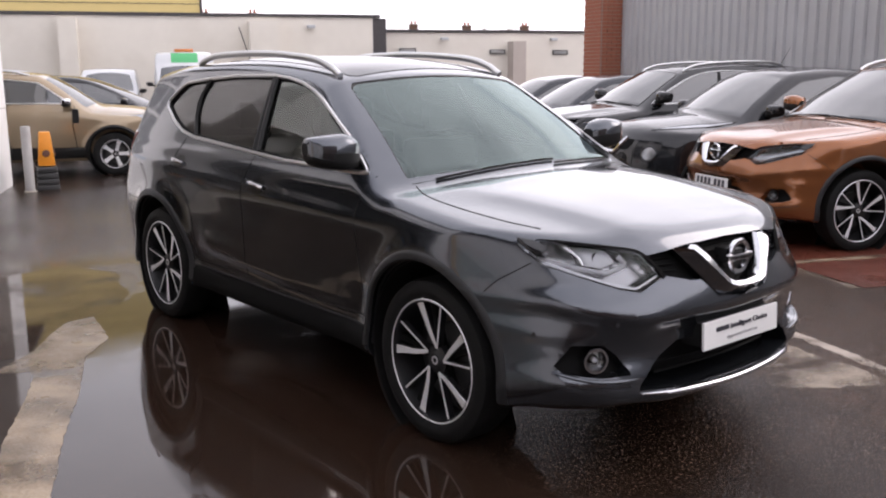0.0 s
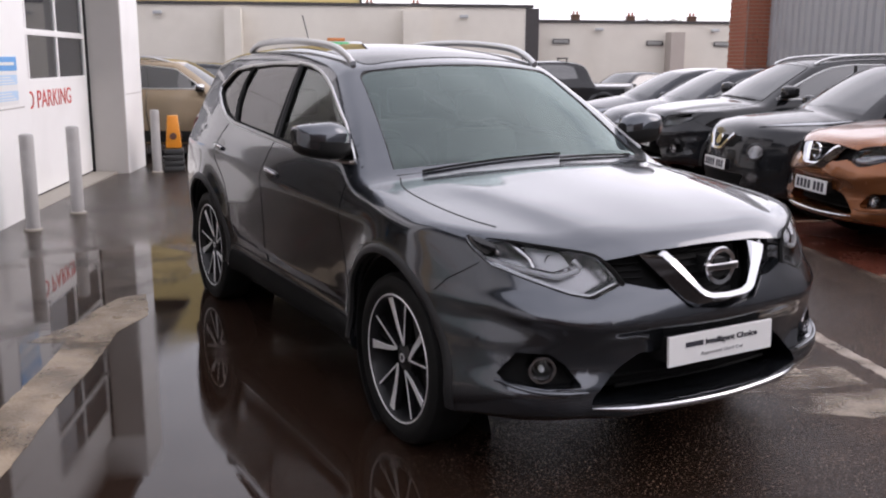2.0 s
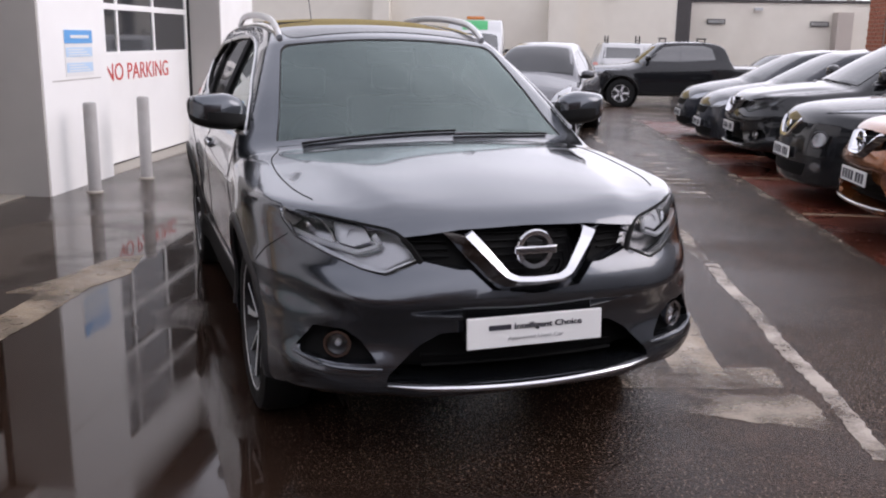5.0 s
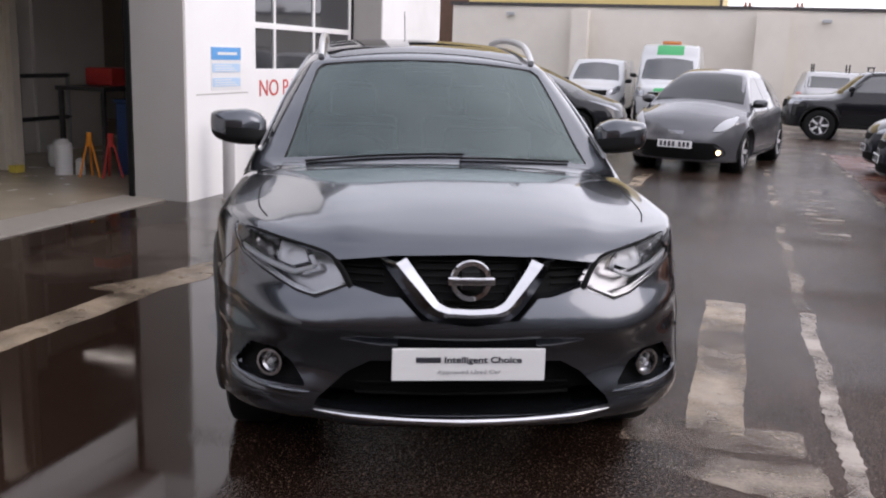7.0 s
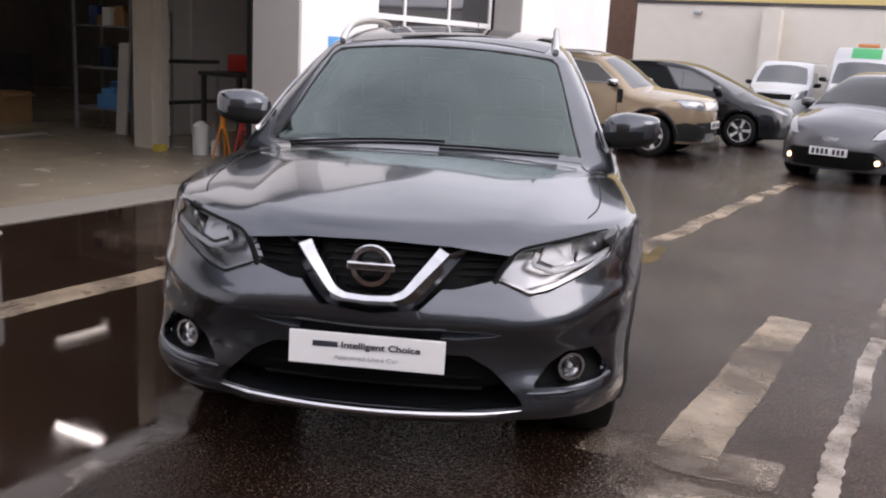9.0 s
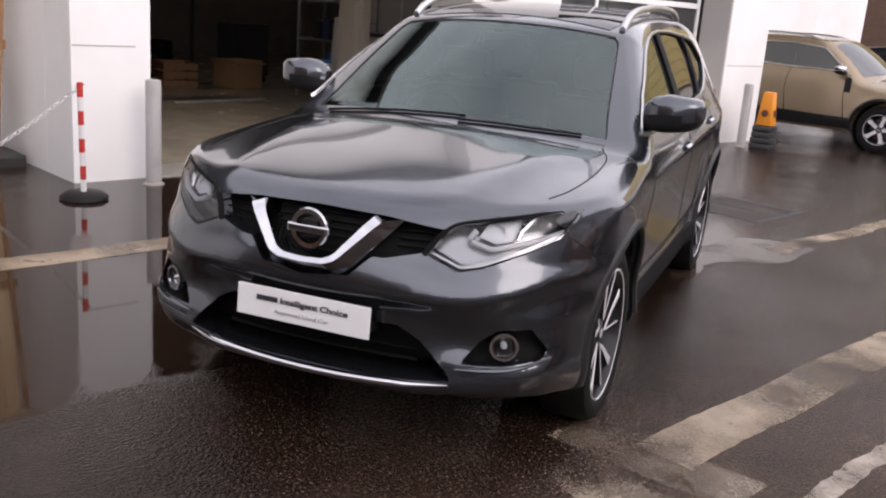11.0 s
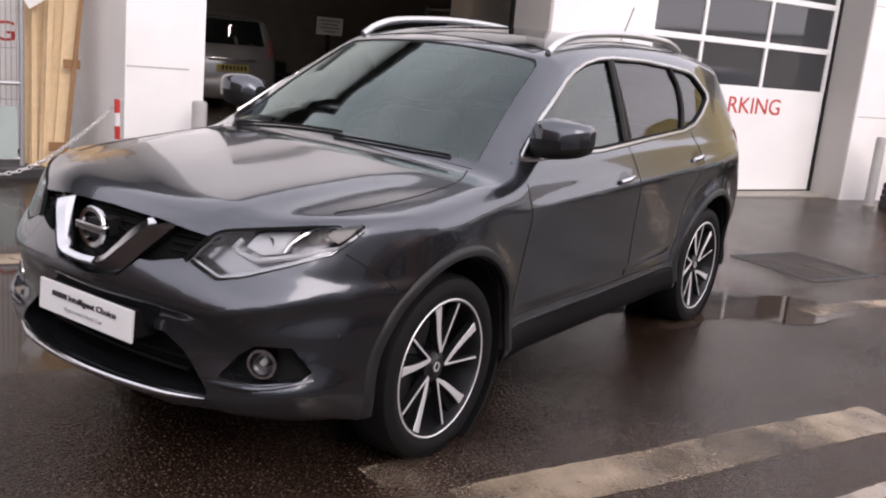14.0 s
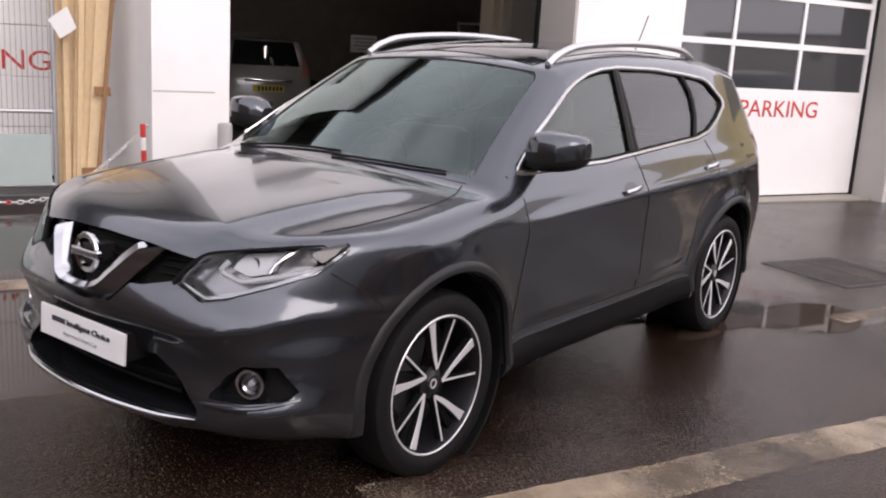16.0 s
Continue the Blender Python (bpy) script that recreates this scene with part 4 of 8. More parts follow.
        # plastic along the sill and round the arches
        patch("sill_cladding", S, ((0.44, 0.285), (0.45, 0.405), (1.3, 0.408), (2.24, 0.415), (2.26, 0.285)), "x", s, M_GRILLE, car, "black sill cladding", depth=-0.004, thick=0.01, step=0.06, rings=4, centre=(1.35, 0.35))
        seam("sill_strip", S, ((0.47, 0.408), (1.3, 0.412), (2.23, 0.420)), "x", s, 0.004, M_ARCH, car, "thin sill line", depth=0.001, n=0.08)
        for wy in (0.0, 2.705):
            a = np.linspace(radians(-4 if wy else -9), radians(189 if wy else 184), 44)
            rings = []
            for r, deep in ((0.427, 0.030), (0.430, -0.006), (0.436, -0.013), (0.456, -0.012), (0.470, -0.004), (0.475, 0.006)):
                arc = np.stack([wy - np.cos(a) * r, 0.36 + np.sin(a) * r], 1)
                rings.append(S.meet(lift(arc, "x"), "x", s, deep))
            k, nr = len(a), len(rings)
            ff = [(i * k + j, i * k + j + 1, (i + 1) * k + j + 1, (i + 1) * k + j) for i in range(nr - 1) for j in range(k - 1)]
            mesh_part("arch_lip", np.vstack(rings), ff if s < 0 else [f[::-1] for f in ff], M_ARCH, car, "dark wheel-arch lip", angle=50)
            lathe("arch_liner", [(0.437, s * 0.50), (0.437, s * 0.86), (0.422, s * 0.86), (0.422, s * 0.52), (0.05, s * 0.52), (0.05, s * 0.50)], M_BLACKPLASTIC, car, at=(0, wy, 0.36), steps=40, arc=(-112, 112))
        # door handles
        for hy, hz in ((1.39, 0.975), (2.36, 1.030)):
            c = S.meet(np.array([(0, hy - 0.075, hz - 0.01), (0, hy - 0.03, hz), (0, hy + 0.03, hz + 0.006), (0, hy + 0.08, hz + 0.006)]), "x", s, -0.022)
            c[0, 0] -= s * 0.016
            c[-1, 0] -= s * 0.016
            h = tube("door_handle", smooth_line(c, 14), 0.0135, M_CHROME, car, "chrome door handle", sides=10, flat=0.8)
            patch("handle_cup", S, [(hy - 0.01 + 0.065 * math.cos(a), hz - 0.006 + 0.042 * math.sin(a)) for a in np.linspace(0, 2 * math.pi, 20, endpoint=False)], "x", s, M_GLOSSBLACK if detailed else M_GAP, car, depth=-0.001, thick=0.006, rings=3, step=0.02)
        # tail lamp
        patch("tail_lamp", S, ((3.20, 1.16), (3.36, 1.18), (3.44, 1.10), (3.50, 0.98), (3.40, 0.94), (3.30, 1.02)), "x", s, M_TAIL, car, "pale red tail lamp", depth=-0.008, step=0.03)
        door_mirror(car, s, (s * 0.80, 0.60, 1.195), 1.0, mat)
        # roof rail
        r0 = S.meet(np.array([(s * 0.555, y, 0) for y in (1.10, 1.20, 1.40, 1.9, 2.4, 2.58, 2.68)]), "z", 1)
        r0[:, 2] += np.array((0.0, 0.026, 0.044, 0.048, 0.044, 0.026, 0.0)) + 0.005
        tube("roof_rail", smooth_line(r0, 36), 0.019, M_SATIN, car, "satin aluminium roof rail", sides=10, flat=0.85)
    # wipers, bonnet seams
    for pts in (((-0.60, 0.205), (-0.2, 0.222), (0.10, 0.232)), ((0.08, 0.200), (0.40, 0.222), (0.60, 0.245))):
        q2 = S.meet(lift(np.array([(x, y + 0.22 * x * x) for x, y in even(smooth_line(pts, 20), 0.04, False)]), "z"), "z", 1, -0.008)
        tube("wiper", q2, 0.0055, M_GRILLE, car, "black wiper arm")
    cowl = even([(x, 0.215 + S.rake * x * x) for x in np.linspace(-0.70, 0.70, 24)], 0.05, False)
    tube("cowl", S.meet(lift(cowl, "z"), "z", 1, 0.016), 0.015, M_GRILLE, car, "black scuttle panel", flat=1.6)
    for s in (1, -1):
        line = smooth_line(((s * 0.705, -0.470), (s * 0.745, -0.33), (s * 0.765, -0.1), (s * 0.755, 0.15), (s * 0.70, 0.30)), 20)
        tube("bonnet_gap", S.meet(lift(line, "z"), "z", 1, 0.001), 0.0035, M_GAP, car)
    # grille
    patch("grille_back", S, SUV_GRILLE, "y", -1, M_GRILLE, car, depth=0.054, thick=0.002, step=0.03, centre=(0, 0.80))
    for k in range(9):
        z = 0.70 + k * 0.0235
        for a, b in ((-0.42, -0.29), (-0.17, 0.17), (0.29, 0.42)):
            if a > -0.2 and z < 0.72:
                continue
            if abs(a) > 0.2 and z < 0.79:
                continue
            line = np.array([(x, z) for x in np.linspace(a, b, 8)])
            tube("grille_slat", S.meet(lift(line, "y"), "y", -1, 0.042), 0.004, M_GRILLE, car, sides=5)
    # bright V: a folded bar with a wide upper arm
    outer_v = [(-0.312, 0.884), (-0.172, 0.715), (-0.125, 0.684), (0.0, 0.678), (0.125, 0.684), (0.172, 0.715), (0.312, 0.884)]
    inner_v = [(-0.214, 0.886), (-0.108, 0.752), (-0.075, 0.738), (0.0, 0.734), (0.075, 0.738), (0.108, 0.752), (0.214, 0.886)]
    for arm, (o, i, mm) in {"bright": (inner_v, [(x * 1.17, z - 0.013) for x, z in inner_v], M_CHROME), "dark": ([(x * 1.15, z - 0.011) for x, z in inner_v], outer_v, M_VDARK)}.items():
        o2, i2 = even(o, 0.02, False), None
        i2 = even(i, 0.02, False)
        m = min(len(o2), len(i2))
        o2 = np.stack([np.interp(np.linspace(0, 1, 50), np.linspace(0, 1, len(o2)), o2[:, k]) for k in (0, 1)], 1)
        i2 = np.stack([np.interp(np.linspace(0, 1, 50), np.linspace(0, 1, len(i2)), i2[:, k]) for k in (0, 1)], 1)
        d0, d1 = (-0.019, -0.030) if arm == "bright" else (-0.028, 0.012)
        a = S.meet(lift(o2, "y"), "y", -1, d0)
        b = S.meet(lift(i2, "y"), "y", -1, d1)
        c = S.meet(lift(i2, "y"), "y", -1, 0.05)
        d = S.meet(lift(o2, "y"), "y", -1, 0.05)
        vv = np.vstack([a, b, c, d])
        n = 50
        ff = []
        for k in range(n - 1):
            for p0, p1 in ((0, 1), (1, 2), (3, 0)):
                ff.append((p0 * n + k, p0 * n + k + 1, p1 * n + k + 1, p1 * n + k))
        ff += [(0, n, 2 * n, 3 * n), (n - 1, 4 * n - 1, 3 * n - 1, 2 * n - 1)]
        ob = mesh_part("grille_v", vv, ff, mm, car, "chrome V across the grille" if arm == "bright" else "smoked outer edge of the grille V", angle=30)
        bm = bmesh.new()
        bm.from_mesh(ob.data)
        bmesh.ops.recalc_face_normals(bm, faces=bm.faces[:])
        bm.to_mesh(ob.data)
        bm.free()
    by = float(S.meet(np.array([(0, 0, 0.822)]), "y", -1, -0.012)[0, 1])
    lathe("badge_ring", [(0.052, 0.004), (0.068, 0.002), (0.072, 0.010), (0.068, 0.022), (0.052, 0.022)], M_CHROME, car, "round chrome badge", axis="y", at=(0, by - 0.012, 0.822), steps=40)
    part("badge_bar", box_bm((-0.080, by - 0.016, 0.807, 0.080, by + 0.008, 0.836), bevel=0.005), M_CHROME, car)
    part("badge_mark", box_bm((-0.066, by - 0.019, 0.815, 0.066, by - 0.014, 0.828)), M_VDARK, car)
    part("badge_stem", box_bm((-0.03, by, 0.79, 0.03, by + 0.09, 0.85)), M_BLACKPLASTIC, car)
    # lower intake, lip and bumper trims
    patch("intake_back", S, SUV_INTAKE, "y", -1, M_GRILLE, car, depth=0.082, thick=0.002, step=0.04, centre=(0, 0.42))
    for z in (0.395, 0.43):
        tube("intake_slat", S.meet(lift([(x, z) for x in np.linspace(-0.38, 0.38, 14)], "y"), "y", -1, 0.06), 0.007, M_GRILLE, car)
    lip = [(x, 0.337 + 0.012 * (x / 0.5) ** 2) for x in np.linspace(-0.52, 0.52, 40)]
    rad = 0.014 * np.clip(1.15 - (np.abs(np.linspace(-1, 1, 40))) ** 4, 0.15, 1)
    tube("bumper_lip", S.meet(lift(lip, "y"), "y", -1, -0.004) - np.array([(0, 0.015 * (1 - (x / 0.52) ** 2), 0) for x, _ in lip]), rad, M_CHROME, car, "chrome strip along the bumper's lower lip", sides=10)
    low = [(x, 0.282 + 0.012 * (x / 0.5) ** 2) for x in np.linspace(-0.58, 0.58, 40)]
    tube("bumper_skirt", S.meet(lift([(x, 0.33) for x, _ in low], "y"), "y", -1, 0.05) * (1, 1, 0) + np.array([(0, 0, z) for _, z in low]), 0.036 * np.clip(1.25 - np.abs(np.linspace(-1, 1, 40)) ** 6, 0.25, 1), M_BLACKPLASTIC, car, "black lower bumper skirt")
    number_plate(car, -0.912, 0.539, M_PLATE_W, -3, bars=plate)
    part("plate_mount", box_bm((-0.24, -0.9, 0.49, 0.24, -0.80, 0.585)), M_BLACKPLASTIC, car)
    for s in (1, -1):
        lamp_outline = [(s * x, z) for x, z in SUV_LAMP]
        lp = new("headlamp")
        lp.parent = car
        patch("housing", S, lamp_outline, "y", -1, M_LAMP_DARK, lp, depth=0.066, thick=0.0, step=0.03, centre=(s * 0.61, 0.85))
        if detailed:
            for cx, cz, rr in ((0.592, 0.852, 0.027), (0.728, 0.876, 0.030)):
                p = S.meet(np.array([(s * cx, 0, cz)]), "y", -1, 0.055)[0]
                lathe("reflector", [(rr, -0.02), (rr * 0.92, 0.0), (rr * 0.55, 0.022), (0.0, 0.026), (0.0, 0.03), (rr * 0.6, 0.03), (rr, 0.004)], M_LAMP_IN, lp, axis="y", at=tuple(p), steps=28)
                lathe("projector", [(0.0, -0.012), (rr * 0.4, -0.006), (rr * 0.52, 0.008), (rr * 0.52, 0.02), (0.0, 0.02)], M_CHROME, lp, axis="y", at=tuple(p), steps=20)
            guide = [(s * x, z) for x, z in ((0.785, 0.862), (0.70, 0.832), (0.595, 0.806), (0.518, 0.832), (0.536, 0.864))]
            seam("light_guide", S, guide, "y", -1, 0.0095, M_LAMP_WHITE, lp, "pale boomerang light guide", depth=0.022, n=0.015)
            patch("light_block", S, [(s * x, z) for x, z in ((0.545, 0.842), (0.60, 0.822), (0.655, 0.835), (0.645, 0.893), (0.56, 0.882))], "y", -1, M_LAMP_WHITE, lp, "frosted light block", depth=0.034, thick=0.02, step=0.015, rings=3)
            seam("lamp_divider", S, [(s * x, z) for x, z in ((0.66, 0.838), (0.668, 0.87), (0.70, 0.912))], "y", -1, 0.007, M_CHROME, lp, depth=0.025, n=0.02)
            seam("lamp_bezel", S, [(s * (0.62 + (x - 0.62) * 0.95), 0.845 + (z - 0.845) * 0.90) for x, z in SUV_LAMP], "y", -1, 0.006, M_LAMP_IN, lp, "bright lamp bezel", depth=0.008, closed=True, n=0.02)
            seam("indicator", S, [(s * x, z) for x, z in ((0.52, 0.748), (0.60, 0.770), (0.70, 0.812), (0.78, 0.855))], "y", -1, 0.008, M_LAMP_IN, lp, depth=0.02, n=0.02)
        else:
            seam("light_guide", S, [(s * x, z) for x, z in ((0.440, 0.792), (0.508, 0.772), (0.62, 0.815), (0.78, 0.872))], "y", -1, 0.018, M_LAMP_IN, lp, depth=0.03, n=0.04)
        brow = [(s * x, z - 0.013) for x, z in (SUV_LAMP[1], SUV_LAMP[2], SUV_LAMP[3], SUV_LAMP[4], (0.780, 0.932))]
        q3 = S.meet(lift(even(smooth_line(brow, 30), 0.015, False), "y"), "y", -1, 0.002)
        tube("lamp_brow", q3 + np.array((0, 0.004, 0.006)), np.interp(np.linspace(0, 1, len(q3)), (0, 0.75, 1), (0.007, 0.006, 0.002)), M_GRILLE, lp, "black gap over the lamp")
        patch("lens", S, [(s * x, z) for x, z in SUV_LAMP_CUT], "y", -1, M_CLEAR, lp, "clear lamp lens", depth=0.001, thick=0.004, step=0.03, centre=(s * 0.61, 0.85))
        seam("lamp_edge", S, [(s * (0.62 + (x - 0.62) * 0.98), 0.845 + (z - 0.845) * 0.95) for x, z in SUV_LAMP], "y", -1, 0.004, M_GAP, lp, depth=0.004, closed=True, n=0.02)
        seam("lamp_frame", S, [(s * x, z) for x, z in ((0.398, 0.780), (0.425, 0.828), (0.452, 0.862))], "y", -1, 0.011, M_GRILLE, lp, "black frame beside the grille", depth=0.004, n=0.015)
        patch("lamp_tip", S, [(s * x, z) for x, z in ((0.758, 0.905), (0.770, 0.922), (0.792, 0.934), (0.812, 0.937), (0.812, 0.906), (0.792, 0.876))], "y", -1, M_GLOSSBLACK, lp, "dark outer tip of the lamp", depth=-0.003, thick=0.006, step=0.012, rings=4)
        # fog lamp
        fl = new("fog_lamp")
        fl.parent = car
        fo = [(s * x, z) for x, z in SUV_FOG]
        patch("fog_bezel", S, fo, "y", -1, M_GRILLE, fl, depth=0.044, thick=0.0, step=0.03, centre=(s * 0.67, 0.49))
        p = S.meet(np.array([(s * 0.676, 0, 0.490)]), "y", -1, 0.004)[0]
        m = pose(*p, 0, 0, s * 24)
        for nm, prof, mm in (("fog_ring", [(0.040, -0.006), (0.049, -0.006), (0.051, 0.004), (0.049, 0.05), (0.040, 0.05)], M_CHROME), ("fog_reflector", [(0.040, 0.006), (0.030, 0.022), (0.0, 0.032), (0.0, 0.04), (0.04, 0.04)], M_GLOSSBLACK), ("fog_lens", [(0.0, -0.008), (0.025, -0.004), (0.040, 0.004), (0.040, 0.008), (0.0, -0.003)], M_CLEAR), ("fog_bulb", [(0.0, 0.004), (0.010, 0.007), (0.010, 0.03), (0.0, 0.03)], M_LAMP_WHITE)):
            ob = lathe(nm, prof, mm, fl, axis="y", steps=28)
            ob.matrix_basis = m
        slash = [(s * x, z) for x, z in ((0.815, 0.452), (0.72, 0.424), (0.62, 0.413), (0.535, 0.409))]
        tube("fog_trim", S.meet(lift(even(smooth_line(slash, 20), 0.02, False), "y"), "y", -1, -0.004), np.interp(np.linspace(0, 1, len(even(smooth_line(slash, 20), 0.02, False))), (0, 0.6, 1), (0.006, 0.011, 0.004)), mat, fl, "painted fin under the fog lamp")
        seam("bumper_crease", S, [(s * x, z) for x, z in ((0.845, 0.415), (0.76, 0.400), (0.66, 0.394), (0.56, 0.386))], "y", -1, 0.003, M_GAP, car, depth=0.001, n=0.03)
        seam("bumper_seam", S, ((-0.52, 0.848), (-0.46, 0.805), (-0.41, 0.775), (-0.36, 0.725)), "x", s, 0.0025, M_GAP, car, depth=0.001, n=0.02)
        for cx, cz in ((0.835, 0.585), (0.62, 0.63)):
            p = S.meet(np.array([(s * cx, 0, cz)]), "y", -1, -0.001)[0]
            ob = lathe("parking_sensor", [(0.0, -0.002), (0.009, -0.001), (0.010, 0.006), (0.0, 0.006)], mat, car, axis="y", steps=14)
            ob.matrix_basis = pose(*p, 0, 0, s * (30 if cx > 0.7 else 14))
        for wy in (0.0, 2.705):
            wheel(car, s * 0.780, wy, radius=0.355, width=0.205, side=s, steps=56 if detailed else 32, turn=(-0.07 if s > 0 else 0.10) + 0.31 * (wy > 1))
    tube("aerial", [(0.0, 3.02, 1.585), (0.0, 3.10, 1.70), (0.0, 3.20, 1.86)], 0.0035, M_BLACKPLASTIC, car, "thin roof aerial", sides=6)
    part("underbody", box_bm((-0.56, -0.40, 0.22, 0.56, 3.3, 0.34)), M_BLACKPLASTIC, car)
    return car


M_VDARK = material("smoked_chrome", (0.27, 0.27, 0.28), rough=0.14, metal=1.0)
M_ARCH = material("arch_lip_paint", (0.017, 0.017, 0.018), rough=0.42, spec=0.4, noise_scale=40, vary=0.15)
M_LAMP_DARK = material("lamp_housing", (0.25, 0.255, 0.27), rough=0.25, metal=0.9)
M_CABIN_GLASS = sheet_glass("windscreen_glass", (0.42, 0.52, 0.49), 1.85)
M_FRONT_GLASS = sheet_glass("front_door_glass", (0.62, 0.68, 0.65), 1.75, 0.02, (0.95, 1.0, 0.97))
M_SIDE_GLASS = sheet_glass("privacy_glass", (0.30, 0.31, 0.31), 1.55, 0.03, (1, 0.99, 0.98))


def interior(car):
    """Seats, dash, wheel and trim that show through the near car's windows."""
    part("dashboard", box_bm((-0.70, 0.46, 0.62, 0.70, 0.98, 0.985), bevel=0.06), M_SEAT, car, "dark dashboard", smooth=True)
    part("cabin_floor", box_bm((-0.70, 0.45, 0.56, 0.70, 3.3, 0.64)), M_SEAT, car)
    for s in (1, -1):
        for y0, wide in ((1.35, 0.25), (2.25, 0.29)):
            part("seat_back", box_bm((s * 0.38 - wide, y0, 0.66, s * 0.38 + wide, y0 + 0.16, 1.16), bevel=0.05), M_SEAT, car, "dark seat", smooth=True)
            part("headrest", box_bm((s * 0.38 - 0.13, y0 + 0.03, 1.20, s * 0.38 + 0.13, y0 + 0.13, 1.37), bevel=0.045), M_SEAT, car, smooth=True)
            part("seat_cushion", box_bm((s * 0.38 - wide, y0 - 0.48, 0.64, s * 0.38 + wide, y0, 0.78), bevel=0.04), M_SEAT, car, smooth=True)
    a = np.linspace(0, 2 * math.pi, 28, endpoint=False)
    ring = np.stack([-0.36 + 0.185 * np.cos(a), 0.97 + 0.06 * np.sin(a), 0.97 + 0.175 * np.sin(a)], 1)
    tube("steering_wheel", ring, 0.016, M_SEAT, car, closed=True)
    part("mirror_inside", box_bm((-0.12, 0.97, 1.40, 0.12, 1.0, 1.47), bevel=0.012), M_SEAT, car, "interior mirror", smooth=True)


near_car = suv("estate_car", M_PAINT_GREY, "dark grey metallic estate car parked on the wet yard", detailed=True, step=0.016, plate=False)
interior(near_car)
near_plate = [o for o in near_car.children if o.name.startswith("number_plate")][0]
part("plate_mark", box_bm((-0.180, -0.0085, 0.008, -0.096, -0.005, 0.026)), M_INK, near_plate, "plain dark bar for the maker's name")
lettering("plate_text", "Intelligent Choice", 0.021, M_INK, near_plate, pose(0.047, -0.008, 0.017, 90, 0, 0), "bold dark words", width=0.262, depth=0.001, bold=0.0007)
lettering("plate_text", "Approved Used Car", 0.014, M_INK_LIGHT, near_plate, pose(0.0, -0.008, -0.024, 90, 0, 0), "pale grey words", width=0.215, depth=0.001)


# ---------------------------------------------------------------- other vehicles
def vehicle(name, mat, label, shape, window, screen, wb, radius=0.33, rim=0.22, half=0.74, lamps=(), lamp_z=0.72, plate_z=0.45, style="five", grille=None, mirror=(0.78, 0.6, 1.0), rails=False, step=0.03, category="car", fog_on=False, low_plastic=True, roof_lamp=False, plate_mat=None, belt_trim=False, seams=(), lamp_mat=None, extra_windows=(), mirror_mat=None, screen_mat=None):
    """A parked vehicle built from its outline: skin, glass, lamps, wheels and trims."""
    S = shape
    car = tagged(new(name), label, category)
    v, q = S.skin(step)
    mesh_part("body", v, q, mat, car, angle=38)
    for s in (1, -1):
        patch("side_glass", S, window, "x", s, M_GLASS_FAR, car, depth=-0.003, step=0.05)
        for w in extra_windows:
            patch("side_glass", S, w, "x", s, M_GLASS_FAR, car, depth=-0.003, step=0.05)
        for ln in seams:
            seam("shut_line", S, ln, "x", s, 0.006, M_GLOSSBLACK, car, depth=0.0, n=0.06)
        if belt_trim:
            seam("window_trim", S, window, "x", s, 0.012, M_SATIN, car, depth=0.0, closed=True, n=0.05)
        for outline in lamps:
            o = [(s * x, z) for x, z in outline]
            lp = patch("headlamp", S, o, "y", -1, lamp_mat or M_LAMP_IN, car, "clear headlamp", depth=-0.004, step=0.03)
            seam("lamp_edge", S, o, "y", -1, 0.008, M_GLOSSBLACK, lp, depth=0.0, closed=True, n=0.04)
        door_mirror(car, s, (s * mirror[0], mirror[1], mirror[2]), 0.85, mirror_mat or mat)
        for wy, wz, wr in S.wheels:
            wheel(car, s * half, wy, radius, rim, 0.2, style, s, 28)
            lathe("arch_liner", [(wr + 0.01, s * (S.arch_in - 0.06)), (wr + 0.01, s * (half + 0.06)), (wr - 0.005, s * (half + 0.06)), (wr - 0.005, s * (S.arch_in - 0.04)), (0.05, s * (S.arch_in - 0.04)), (0.05, s * (S.arch_in - 0.06))], M_BLACKPLASTIC, car, at=(0, wy, wz), steps=28, arc=(-105, 105))
            if low_plastic:
                a = np.linspace(radians(-12), radians(192), 24)
                seam("arch_lip", S, np.stack([wy - np.cos(a) * (wr + 0.02), wz + np.sin(a) * (wr + 0.02)], 1), "x", s, 0.020, M_BLACKPLASTIC, car, depth=0.008, n=0.06)
        if rails:
            y0, y1 = rails
            r0 = S.meet(np.array([(s * 0.56, y, 0) for y in np.linspace(y0, y1, 8)]), "z", 1)
            r0[:, 2] += 0.055 * np.sin(np.linspace(0, math.pi, 8)) ** 0.4
            tube("roof_rail", smooth_line(r0, 24), 0.018, M_SATIN, car, "satin roof rail")
        seam("sill_cladding", S, ((0.45, S.low + 0.09), (wb / 2, S.low + 0.08), (wb - 0.45, S.low + 0.09)), "x", s, 0.045, M_BLACKPLASTIC, car, depth=0.02, n=0.1, flat=0.6)
    half_s = np.array(screen)
    ring = np.vstack([half_s, (half_s * (-1, 1))[::-1][1:-1]])
    ring[:, 1] += S.rake * ring[:, 0] ** 2
    patch("windscreen", S, ring, "z", 1, screen_mat or M_GLASS_FAR, car, depth=-0.003, step=0.06, rings=8)
    if grille:
        for outline, mm in grille:
            patch("grille", S, outline, "y", -1, mm, car, depth=-0.003, step=0.04)
    number_plate(car, float(S.meet(np.array([(0, 0, plate_z)]), "y", -1)[0, 1]) - 0.012, plate_z, plate_mat or M_PLATE_W, -4)
    part("underbody", box_bm((-0.6, S.length[0] + 0.35, S.low - 0.01, 0.6, S.length[1] - 0.3, S.low + 0.1)), M_BLACKPLASTIC, car)
